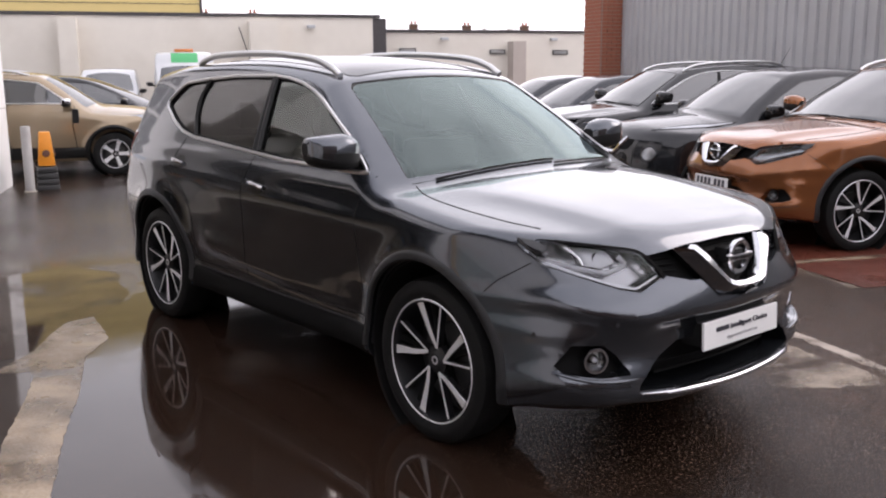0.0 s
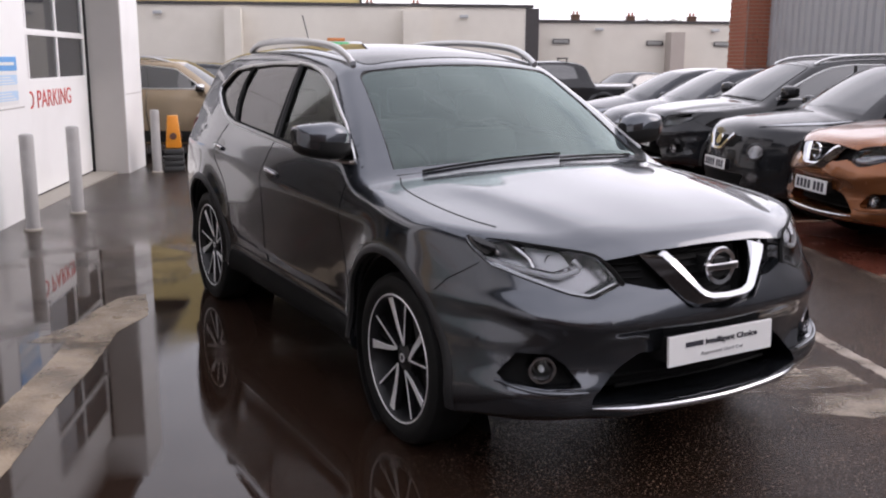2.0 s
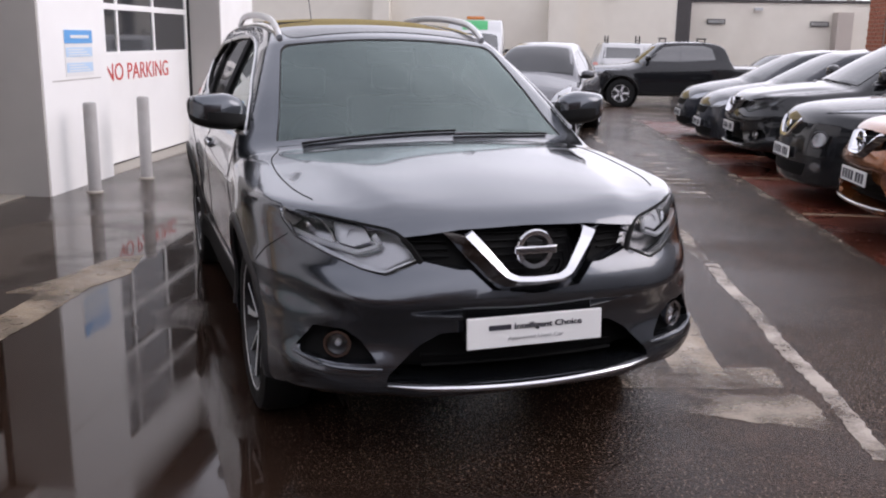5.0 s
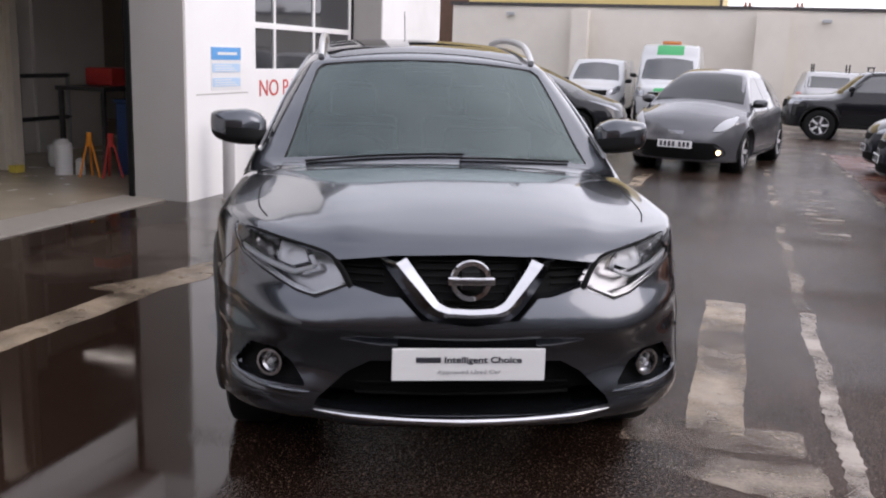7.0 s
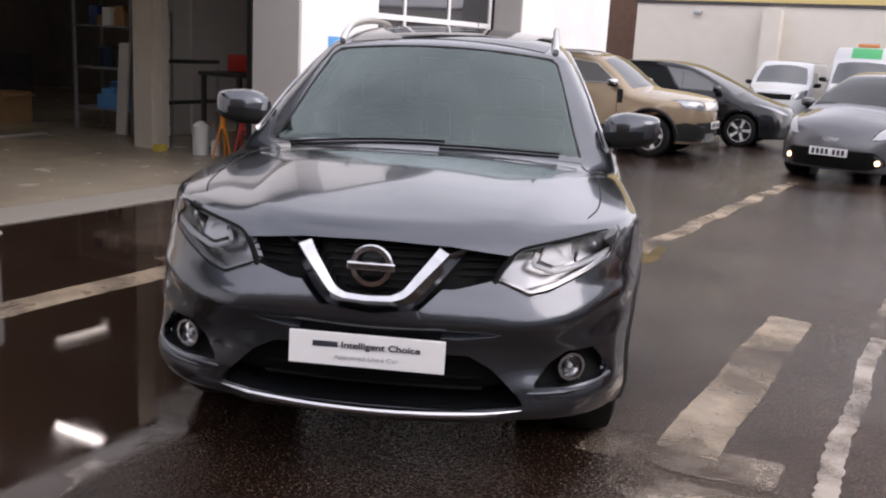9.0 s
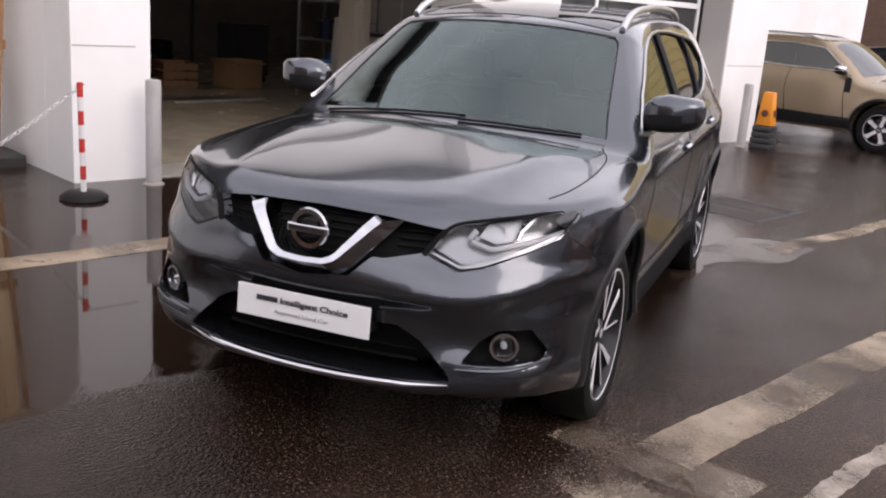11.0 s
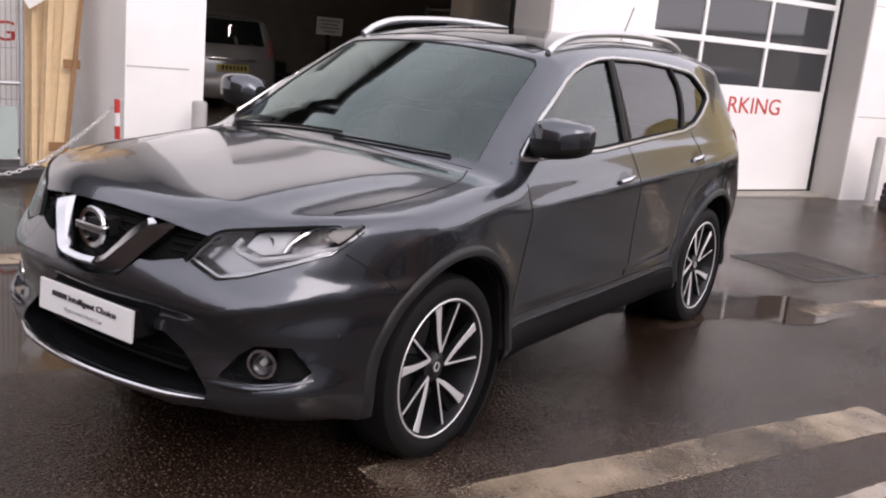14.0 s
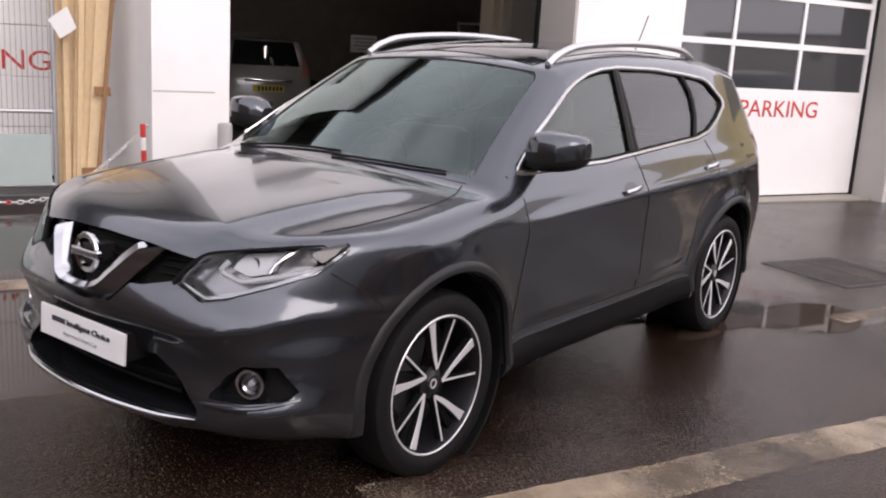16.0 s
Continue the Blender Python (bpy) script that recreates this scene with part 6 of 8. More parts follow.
van = vehicle("panel_van", M_PAINT_WHITE, "white panel van with a dark grille by the far wall", VAN, VAN_WINDOW, VAN_SCREEN, 3.1, 0.33, 0.2, 0.83, lamps=(((0.54, 0.80), (0.56, 0.92), (0.74, 1.06), (0.88, 1.10), (0.86, 0.92), (0.72, 0.82)),), plate_z=0.45,
              grille=((((-0.52, 0.95), (0.52, 0.95), (0.50, 0.78), (-0.50, 0.78)), M_GRILLE), (((-0.62, 0.52), (0.62, 0.52), (0.55, 0.3), (-0.55, 0.3)), M_BLACKPLASTIC)), mirror=(0.95, 0.36, 1.24), category="van", low_plastic=False, mirror_mat=M_BLACKPLASTIC)
van.matrix_basis = yard(27.9, -3.55, 0, 0)
tall_van = vehicle("high_roof_van", M_PAINT_WHITE, "white and green high-roof van with an amber beacon", TALLVAN, TALL_WINDOW, TALL_SCREEN, 3.6, 0.35, 0.2, 0.85, lamps=(((0.62, 0.86), (0.64, 1.06), (0.86, 1.16), (0.90, 1.0), (0.86, 0.86)),), plate_z=0.5,
                   grille=((((-0.5, 1.0), (0.5, 1.0), (0.48, 0.76), (-0.48, 0.76)), M_GRILLE), (((-0.30, 1.14), (0.30, 1.14), (0.34, 1.02), (-0.34, 1.02)), M_GREEN), (((-0.6, 0.5), (0.6, 0.5), (0.55, 0.3), (-0.55, 0.3)), M_BLACKPLASTIC)), mirror=(1.0, 0.4, 1.5), category="van", low_plastic=False, mirror_mat=M_BLACKPLASTIC)
tall_van.matrix_basis = yard(27.0, -1.15, 0, 0) @ Matrix.Diagonal((1, 1, 0.965, 1))
patch("livery_panel", TALLVAN, ((-0.42, 2.20), (0.42, 2.20), (0.42, 2.52), (-0.42, 2.52)), "y", -1, M_GREEN, tall_van, "green livery panel", depth=-0.004)
part("beacon_bar", box_bm((-0.30, 0.98, 2.55, 0.30, 1.2, 2.66), bevel=0.02), M_AMBER, tall_van, "amber roof beacon", smooth=True)


# ---------------------------------------------------------------- ground and markings
YARD = yard(0, 0)


def yard_part(name, bm, mat, parent=None, label="", smooth=False):
    ob = part(name, bm, mat, parent, label, smooth)
    if parent is None:
        ob.matrix_basis = YARD
    return ob


def sheet(name, mat, us, vs, h=0.0):
    """A ground sheet over the given lines of u and v, that follows the fall of the yard."""
    verts = [(v, u, dip(u) + h) for u in us for v in vs]
    n = len(vs)
    faces = [(i * n + j, i * n + j + 1, (i + 1) * n + j + 1, (i + 1) * n + j) for i in range(len(us) - 1) for j in range(n - 1)]
    ob = mesh_part(name, verts, faces, mat)
    ob.matrix_basis = YARD
    return ob


far_u = [-400, -60, -20, 0, 3, 6, 7, 8, 9, 10, 12, 14, 17, 20, 25, 30, 36, 60, 400]
tagged(sheet("ground", M_ASPHALT, far_u, [-400, -60, -20, -8, -4, 0, 4, 8, 20, 60, 400]), "wet dark asphalt yard with worn chippings", "ground", kind="structure")
tagged(sheet("parking_bays", M_REDWAY, [1.4, 6, 7, 8, 9, 10, 12, 14, 16.4], [2.92, 5, 7.3], 0.004), "wet red asphalt parking bays", "pavement", kind="structure")


def stroke(name, mat, corners, label, h=0.0018, rough=0.012, seed=1):
    """A worn painted stroke: an outline of (v, u) with a frayed edge."""
    rnd = random.Random(seed)
    h = h + 0.0002 * (seed % 7)
    o = even(corners, 0.04)
    o = [(x + rough * 0.6 * math.sin(y * 5.1 + seed) + rnd.uniform(-rough, rough) * 0.4, y + rough * 0.6 * math.sin(x * 6.3 + seed) + rnd.uniform(-rough, rough) * 0.4) for x, y in o]
    bm = bmesh.new()
    top = [bm.verts.new((x, y, dip(y) + h)) for x, y in o]
    bot = [bm.verts.new((x, y, dip(y) - 0.002)) for x, y in o]
    bm.faces.new(top)
    for i in range(len(o)):
        j = (i + 1) % len(o)
        bm.faces.new((top[i], top[j], bot[j], bot[i]))
    bmesh.ops.recalc_face_normals(bm, faces=bm.faces[:])
    bmesh.ops.triangulate(bm, faces=[f for f in bm.faces if len(f.verts) > 4])
    ob = part(name, bm, mat)
    ob.matrix_basis = YARD
    return tagged(ob, label, "road marking", kind="structure")


def bar(v0, u0, v1, u1, w):
    d = np.array([v1 - v0, u1 - u0])
    d /= np.linalg.norm(d)
    n = np.array([-d[1], d[0]]) * w / 2
    a, b = np.array([v0, u0]), np.array([v1, u1])
    return [tuple(a - n), tuple(b - n), tuple(b + n), tuple(a + n)]


stroke("road_marking", M_LINE, bar(1.18, 0.25, 1.18, 2.62, 0.25), "worn cream painted bay line", seed=2)
stroke("road_marking", M_FAINT, [(0.80, 0.02), (1.55, 0.10), (1.55, 0.38), (0.80, 0.30)], "worn cream crossbar of a painted T", seed=3)
stroke("road_marking", M_LINE, bar(-2.43, -3.0, -2.43, 1.9, 0.24), "worn cream painted lane line", seed=4)
stroke("road_marking", M_LINE, [(-2.76, 1.17), (-2.62, 1.50), (-2.55, 1.93), (-2.48, 2.14), (-2.33, 2.25), (-2.22, 1.70), (-2.30, 1.40), (-2.36, 1.14)], "worn cream painted arrow head", seed=5)
stroke("road_marking", M_LINE, bar(-0.22, 3.85, -0.05, 10.0, 0.16), "faded cream lane line", seed=7, rough=0.03)
stroke("road_marking", M_FAINT, [(0.98, -0.22), (1.60, -0.36), (1.60, 0.04), (1.02, -0.02)], "worn cream smear beside the painted T", seed=9, rough=0.03)
stroke("road_marking", M_PALE, bar(1.72, -0.62, 1.68, 2.55, 0.085), "pale broken line in the asphalt", seed=20, rough=0.02)
for k, (u0, u1) in enumerate(((2.62, 5.95), (6.05, 9.6), (10.2, 12.6))):
    stroke("road_marking", M_FAINT, bar(1.67, u0, 1.64, u1, 0.085), "pale broken line in the asphalt", seed=21 + k, rough=0.03)
# a ladder of short pale rungs across the asphalt
for k in range(15):
    u = 5.15 + 0.31 * k
    stroke("road_marking", M_FAINT, bar(1.93 + 0.02 * (k % 3), u, 2.32 - 0.03 * (k % 4), u + 0.02, 0.13), "pale ladder stripe across the asphalt", seed=70 + k, rough=0.02)
stroke("road_marking", M_FAINT, bar(2.86, 1.4, 2.86, 17.0, 0.08), "faded pale edge strip of the red bays", seed=40, h=0.006)
for k in range(5):
    u = 2.3 + 2.33 * k
    stroke("road_marking", M_LINE, bar(2.95, u, 7.0, u, 0.08), "white bay divider on red asphalt", seed=50 + k, h=0.008)
M_LID = ground_material("rusty_cast_lid", (0.035, 0.026, 0.02), (0.16, 0.12, 0.09), rough=(0.5, 0.8), seed=3.0)
drain = tagged(new("manhole_cover"), "dark square manhole cover set in wet asphalt", "manhole")
drain.matrix_basis = yard(5.1, -1.2, 0, 0)
part("frame", box_bm((-0.42, -0.42, 0.0, 0.42, -0.36, 0.003), (-0.42, 0.36, 0.0, 0.42, 0.42, 0.003), (-0.42, -0.36, 0.0, -0.36, 0.36, 0.003), (0.36, -0.36, 0.0, 0.42, 0.36, 0.003)), M_PIPE, drain)
part("lid", box_bm((-0.35, -0.35, 0.0, 0.35, -0.004, 0.0025), (-0.35, 0.004, 0.0, 0.35, 0.35, 0.0025)), M_LID, drain)


# ---------------------------------------------------------------- the workshop building
def wall(name, boxes, mat, label, bevel=0.0):
    return tagged(yard_part(name, box_bm(*boxes, bevel=bevel), mat), label, "wall", kind="structure")


H = 4.6                                    # height of the workshop's front
V0, V2, VD, VE = -4.42, -4.12, -4.46, -3.98
wall("wall_pier_near", [(-4.95, 0.36, -0.3, V0, 1.02, H), (-6.75, 0.36, -0.3, -4.95, 0.52, H)], M_WHITE, "white clad pier beside the open bay", 0.006)
wall("wall_pier_mid", [(-4.75, 4.45, -0.3, V2, 5.85, H)], M_WHITE, "white clad pier between the bays", 0.006)
wall("wall_pier_end", [(-4.9, 9.40, -0.5, VE, 10.5, H)], M_WHITE, "white clad pier at the end of the workshop", 0.006)
wall("wall_over_bay", [(-4.95, 1.02, 3.05, V0 - 0.1, 4.45, H)], M_WHITE, "white clad wall over the open bay")
wall("wall_over_door", [(-4.95, 5.85, 3.95, VD - 0.12, 9.40, H)], M_WHITE, "white clad wall over the shut door")
wall("wall_set_back", [(-6.8, 10.5, -0.6, -6.4, 19.6, H)], M_WHITE, "white clad wall behind the beige car")
wall("wall_return", [(-6.8, 10.3, -0.6, -4.9, 10.5, H)], M_WHITE, "white clad return wall")
for pts, nm in ((((V2 + 0.003, 4.62, 1.075), (V2 + 0.003, 5.66, 1.075)), "pier_groove"), (((V0 + 0.002, 0.37, 1.085), (V0 + 0.002, 0.89, 1.075)), "pier_groove"), (((VE + 0.003, 9.45, 1.06), (VE + 0.003, 10.45, 1.06)), "pier_groove")):
    (x, y0, z), (_, y1, z1) = pts
    yard_o = yard_part("cladding_joint", box_bm((x - 0.006, y0, z - 0.006, x, y1, z + 0.006)), M_REVEAL)
    tagged(yard_o, "thin grey cladding joint", "trim", kind="structure")
for y0, y1, v in ((0.36, 1.02, V0), (4.45, 5.85, V2), (9.40, 10.5, VE)):
    for z in (2.45, 3.5):
        tagged(yard_part("cladding_joint", box_bm((v - 0.004, y0 + 0.02, z - 0.005, v + 0.002, y1 - 0.02, z + 0.005)), M_REVEAL), "thin grey cladding joint", "trim", kind="structure")
# grey reveals of the openings
tagged(yard_part("reveal_mid", box_bm((-4.76, 4.42, -0.2, V2 - 0.01, 4.45, 3.04)), M_REVEAL), "grey painted reveal", "trim", kind="structure")
tagged(yard_part("reveal_end", box_bm((VD - 0.05, 9.37, -0.3, VE - 0.01, 9.40, 3.95)), M_REVEAL), "grey painted reveal", "trim", kind="structure")
tagged(yard_part("bay_jamb", box_bm((-4.80, 4.395, -0.2, -4.74, 4.42, 3.04)), M_BLACKPLASTIC), "dark door track", "trim", kind="structure")
tagged(yard_part("door_edge_seal", box_bm((VD - 0.02, 9.335, -0.3, VD + 0.03, 9.37, 3.95)), M_GAP), "black door seal", "trim", kind="structure")

# the sectional door of the open bay, run up most of the way
bay_door = tagged(new("sectional_door"), "white sectional garage door run up over the open bay", "door", kind="structure")
bay_door.matrix_basis = YARD
for z0, z1 in ((2.42, 2.725), (2.735, 3.044)):
    part("door_panel", box_bm((-4.84, 1.03, z0, -4.80, 4.39, z1), bevel=0.006), M_WHITE, bay_door)
part("bottom_seal", box_bm((-4.845, 1.03, 2.385, -4.795, 4.39, 2.418)), M_BLACKPLASTIC, bay_door, "black rubber bottom seal")

# the shut sectional door with its glazed panels
door = tagged(new("sectional_door"), "white sectional garage door with glazed panels and red lettering", "door", kind="structure")
door.matrix_basis = YARD
cols = ((5.90, 6.93), (6.98, 8.06), (8.11, 9.27))
rows = ((1.32, 1.80), (1.87, 2.36), (2.43, 2.92), (2.99, 3.48))
frames = [(VD - 0.04, 5.85, 0.02, VD, 9.335, 1.32), (VD - 0.04, 5.85, 3.48, VD, 9.335, 3.95)]
part("door_panel", box_bm(frames[0], bevel=0.004), M_WHITE, door)
part("door_panel", box_bm(frames[1], bevel=0.004), M_WHITE, door)
for (z0, z1), (z2, _) in zip(rows[:-1], rows[1:]):
    part("door_rail", box_bm((VD - 0.04, 5.85, z1, VD + 0.004, 9.335, z2), bevel=0.004), M_WHITE, door)
for z0, z1 in rows:
    for y0, y1 in ((5.85, 5.90), (6.93, 6.98), (8.06, 8.11), (9.27, 9.335)):
        part("door_stile", box_bm((VD - 0.04, y0, z0, VD + 0.002, y1, z1)), M_WHITE, door)
    for y0, y1 in cols:
        part("pane", box_bm((VD - 0.03, y0, z0, VD - 0.018, y1, z1)), M_DOOR_GLASS, door)
part("bottom_seal", box_bm((VD - 0.05, 5.86, -0.06, VD - 0.01, 9.33, 0.02)), M_BLACKPLASTIC, door, "black rubber bottom seal")
lettering("red_lettering", "NO PARKING", 0.205, M_RED, door, Matrix(((0, 0, 1, VD + 0.003), (1, 0, 0, 7.53), (0, 1, 0, 1.075), (0, 0, 0, 1))), "red capital letters", width=1.96, depth=0.002)
tagged(yard_part("threshold", box_bm((VD - 0.35, 5.86, -0.25, VD + 0.32, 9.36, dip(7.6) + 0.012)), M_CONCRETE), "pale concrete threshold", "trim", kind="structure")
tagged(yard_part("threshold", box_bm((-4.9, 1.02, -0.2, -4.38, 4.44, 0.014)), M_CONCRETE), "pale ribbed concrete threshold", "trim", kind="structure")

# notice on the pier
notice = tagged(new("wall_notice"), "blue and white notice with faded print on the pier", "sign")
notice.matrix_basis = YARD
part("board", box_bm((V2, 4.90, 1.11, V2 + 0.006, 5.50, 1.56)), M_WHITEPLASTIC, notice)
part("band", box_bm((V2 + 0.006, 4.90, 1.43, V2 + 0.010, 5.50, 1.56)), M_BLUE, notice)
for z in (1.30, 1.15):
    part("band", box_bm((V2 + 0.006, 4.92, z, V2 + 0.010, 5.48, z + 0.09)), M_BLUE_PALE, notice)
    for k in range(3):
        part("print_bar", box_bm((V2 + 0.010, 4.96, z + 0.012 + k * 0.026, V2 + 0.012, 5.42 - 0.06 * k, z + 0.022 + k * 0.026)), M_WHITEPLASTIC, notice)
part("print_bar", box_bm((V2 + 0.010, 5.02, 1.48, V2 + 0.012, 5.42, 1.51)), M_WHITEPLASTIC, notice)


# ---------------------------------------------------------------- inside the open bay
wall("wall_inner_back", [(-19.2, -8.0, -0.5, -19.0, 21.0, H)], M_INNER, "dim workshop back wall")
wall("wall_inner_near", [(-19.0, 0.36, -0.5, -6.75, 0.52, H)], M_INNER, "dim workshop side wall")
wall("wall_inner_far", [(-19.0, 13.0, -0.5, -6.8, 13.2, H)], M_INNER, "dim workshop side wall")
tagged(yard_part("floor", box_bm((-19.0, 0.52, -0.4, -4.9, 13.0, 0.012)), M_FLOOR_IN), "shiny worn buff workshop floor", "floor", kind="structure")
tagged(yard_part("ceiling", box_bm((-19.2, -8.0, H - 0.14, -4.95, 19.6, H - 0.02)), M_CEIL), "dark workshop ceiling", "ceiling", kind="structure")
tagged(yard_part("roof", box_bm((-19.3, 0.3, H, -4.1, 10.5, H + 0.12), (-19.3, 10.5, H, -6.3, 19.7, H + 0.12), (-19.3, -14.0, H, -6.3, 0.3, H + 0.12)), M_COPING), "flat dark roof of the workshop", "roof", kind="structure")
for u, v in ((5.46, -7.4),):
    tagged(yard_part("column", box_bm((v - 0.17, u - 0.11, 0.0, v + 0.17, u + 0.11, 4.1), (v + 0.17, u - 0.03, 0.0, v + 0.26, u + 0.10, 4.1), bevel=0.006), M_COLUMN), "pale painted steel column in the workshop", "column", kind="structure")


def bollard(u, v, height=0.88, label="grey painted steel bollard by the workshop"):
    """A steel post with a domed cap and a cast foot."""
    b = tagged(new("bollard"), label, "bollard", group="bollards along the workshop")
    b.matrix_basis = yard(u, v)
    lathe("post", [(0.0, 0.0), (0.062, 0.0), (0.062, height - 0.02), (0.056, height - 0.006), (0.04, height), (0.0, height + 0.002)], M_BOLLARD, b, axis="z", steps=28)
    lathe("foot", [(0.0, 0.0), (0.085, 0.0), (0.082, 0.012), (0.064, 0.02), (0.0, 0.02)], M_CONCRETE, b, axis="z", steps=28)
    return b


bollard(4.76, -3.84)
bollard(5.72, -3.70)
bollard(9.50, -3.62)
bollard(0.91, -4.16, 0.85, "pale grey bollard beside the open bay")

# barrier post of orange plastic on stacked rubber feet
post = tagged(new("barrier_post"), "orange plastic barrier post on stacked grey rubber feet", "barrier")
post.matrix_basis = yard(9.75, -3.42, 0, 8)
for k in range(4):
    w = 0.145 - 0.006 * k
    part("rubber_foot", box_bm((-w, -0.16, 0.082 * k, w, 0.16, 0.082 * k + 0.074), bevel=0.012), M_PIPE, post, smooth=True)
bm = bmesh.new()
bmesh.ops.create_cone(bm, cap_ends=True, segments=4, radius1=0.155, radius2=0.10, depth=0.46, matrix=Matrix.Translation((0, 0, 0.33 + 0.23)) @ Matrix.Rotation(radians(45), 4, "Z"))
bmesh.ops.bevel(bm, geom=bm.edges[:], offset=0.014, segments=2, affect="EDGES", profile=0.5)
part("post_body", bm, M_ORANGE, post, "orange tapered post", smooth=True)
for m in (pose(0.105, 0, 0.50, 0, 82, 0), pose(0, -0.105, 0.50, 82, 0, 0)):
    ob = lathe("reflector", [(0.0, 0.012), (0.045, 0.010), (0.05, 0.0), (0.0, -0.002)], M_ROUNDEL, post, "brown roundel", axis="z", steps=24)
    ob.matrix_basis = m

# striped pole with its chain
pole = tagged(new("striped_pole"), "red and white striped pole on a black rubber base", "pole")
pole.matrix_basis = yard(0.20, -3.86, 0, 0) @ pose(0, 0, 0, 2, 3, 0)
for k in range(8):
    lathe("band", [(0.0, 0.05 + k * 0.102), (0.021, 0.05 + k * 0.102), (0.021, 0.05 + (k + 1) * 0.102), (0.0, 0.05 + (k + 1) * 0.102)], M_REDPLASTIC if k % 2 else M_WHITEPLASTIC, pole, axis="z", steps=18)
lathe("base", [(0.0, 0.0), (0.17, 0.0), (0.175, 0.02), (0.14, 0.045), (0.05, 0.06), (0.0, 0.06)], M_BLACKPLASTIC, pole, axis="z", steps=28)


def links(parent, pts, size=0.026):
    """Chain links along a hanging line, each a small ring."""
    p = even(np.array(pts, float), size * 1.75, False)
    a = np.linspace(0, 2 * math.pi, 12, endpoint=False)
    ring = np.stack([np.cos(a) * size, np.sin(a) * size * 0.58, 0 * a], 1)
    v, f = tube_data(ring, 0.0055, True, 6)
    shared = {}
    for mm in (M_WHITEPLASTIC, M_REDPLASTIC):
        me = bpy.data.meshes.new("link")
        me.from_pydata([tuple(x) for x in v.tolist()], [], f)
        me.materials.append(mm)
        shared[mm.name] = me
    d = np.gradient(p, axis=0)
    for i, (q, t) in enumerate(zip(p, d)):
        ob = new("link", shared[M_WHITEPLASTIC.name if i < 0.45 * len(p) or (i // 9) % 2 == 0 else M_REDPLASTIC.name])
        ob.parent = parent
        ob.matrix_basis = Matrix.Translation(q) @ Vector(t).to_track_quat("X", "Z").to_matrix().to_4x4() @ pose(0, 0, 0, 90 * (i % 2) + 20, 0, 0)


chain = tagged(new("plastic_chain"), "red and white plastic chain sagging from the striped pole", "chain")
chain.matrix_basis = YARD
links(chain, smooth_line([(-3.86, 0.20, 0.84), (-4.25, -0.02, 0.52), (-4.62, -0.30, 0.22), (-4.82, -0.62, 0.10), (-4.9, -1.1, 0.12), (-4.95, -1.8, 0.22), (-5.0, -2.6, 0.42)], 60))

# ---------------------------------------------------------------- the neighbouring door, fence and timber
wall("wall_recess", [(-6.95, 0.10, -0.3, -6.75, 0.36, H), (-6.95, -3.55, 3.6, -6.75, 0.10, H), (-6.95, -14.0, -0.3, -6.75, -3.55, H)], M_WHITE, "white clad wall round the neighbouring door")
door2 = tagged(new("sectional_door"), "white sectional garage door with red lettering behind a fence", "door", kind="structure")
door2.matrix_basis = YARD
for k in range(7):
    part("door_panel", box_bm((-6.90, -3.55, 0.02 + k * 0.513, -6.86, 0.10, 0.528 + k * 0.513), bevel=0.006), M_WHITE, door2)
lettering("red_lettering", "NO PARKING", 0.205, M_RED, door2, Matrix(((0, 0, 1, -6.857), (1, 0, 0, -1.15), (0, 1, 0, 1.20), (0, 0, 0, 1))), "red capital letters", width=1.96, depth=0.002)
tagged(yard_part("kerb", box_bm((-5.75, -6.0, -0.1, -5.25, 0.3, 0.10), bevel=0.02), M_PIPE), "dark low kerb under the fence", "kerb", kind="structure")

fence = tagged(new("mesh_fence"), "galvanised mesh fence panel with a pale lower sheet", "fence")
fence.matrix_basis = YARD
FV = -5.35
for u in (-0.30, -3.7):
    lathe("post", [(0.0, 0.1), (0.023, 0.1), (0.023, 2.1), (0.0, 2.1)], M_STEEL, fence, axis="z", at=(FV, u, 0), steps=14)
for z in (0.16, 0.82, 2.05):
    tube("rail", [(FV, -3.7, z), (FV, -0.30, z)], 0.019, M_STEEL, fence)
wire_v, wire_f = tube_data([(0, 0, 0.16), (0, 0, 2.05)], 0.0035, False, 5)
wire = bpy.data.meshes.new("wire")
wire.from_pydata([tuple(x) for x in wire_v.tolist()], [], wire_f)
wire.materials.append(M_STEEL)
for k in range(78):
    ob = new("wire", wire)
    ob.parent, ob.location = fence, (FV, -0.34 - k * 0.043, 0)
part("lower_sheet", box_bm((FV + 0.02, -3.66, 0.17, FV + 0.026, -0.34, 0.62)), M_TEAL, fence, "pale green lower sheet")
part("paper_note", prism_bm([(-0.10, 1.62), (0.06, 1.74), (0.14, 1.56), (0.0, 1.46)], 0, 0.003), M_WHITEPLASTIC, fence, "white paper note").matrix_basis = Matrix(((0, 0, 1, FV + 0.03), (1, 0, 0, -0.24), (0, 1, 0, 0), (0, 0, 0, 1)))

TIMBER = "pine boards leaning beside the pier"


def leaning(u0, u1, v0, v1, wide, thick, mat, label, long=2.75):
    """A board from its foot at (u0, v0) to its head at (u1, v1), face to the yard."""
    b = tagged(part("timber_board", box_bm((-thick / 2, -wide / 2, 0, thick / 2, wide / 2, long), bevel=0.003), mat), label, "board", TIMBER)
    foot, head = Vector((v0, u0, 0.03)), Vector((v1, u1, long * 0.99))
    z = (head - foot).normalized()
    x = Vector((1, 0, 0))
    y = z.cross(x).normalized()
    x = y.cross(z)
    b.matrix_basis = YARD @ Matrix.Translation(foot) @ Matrix((x, y, z)).transposed().to_4x4()
    return b


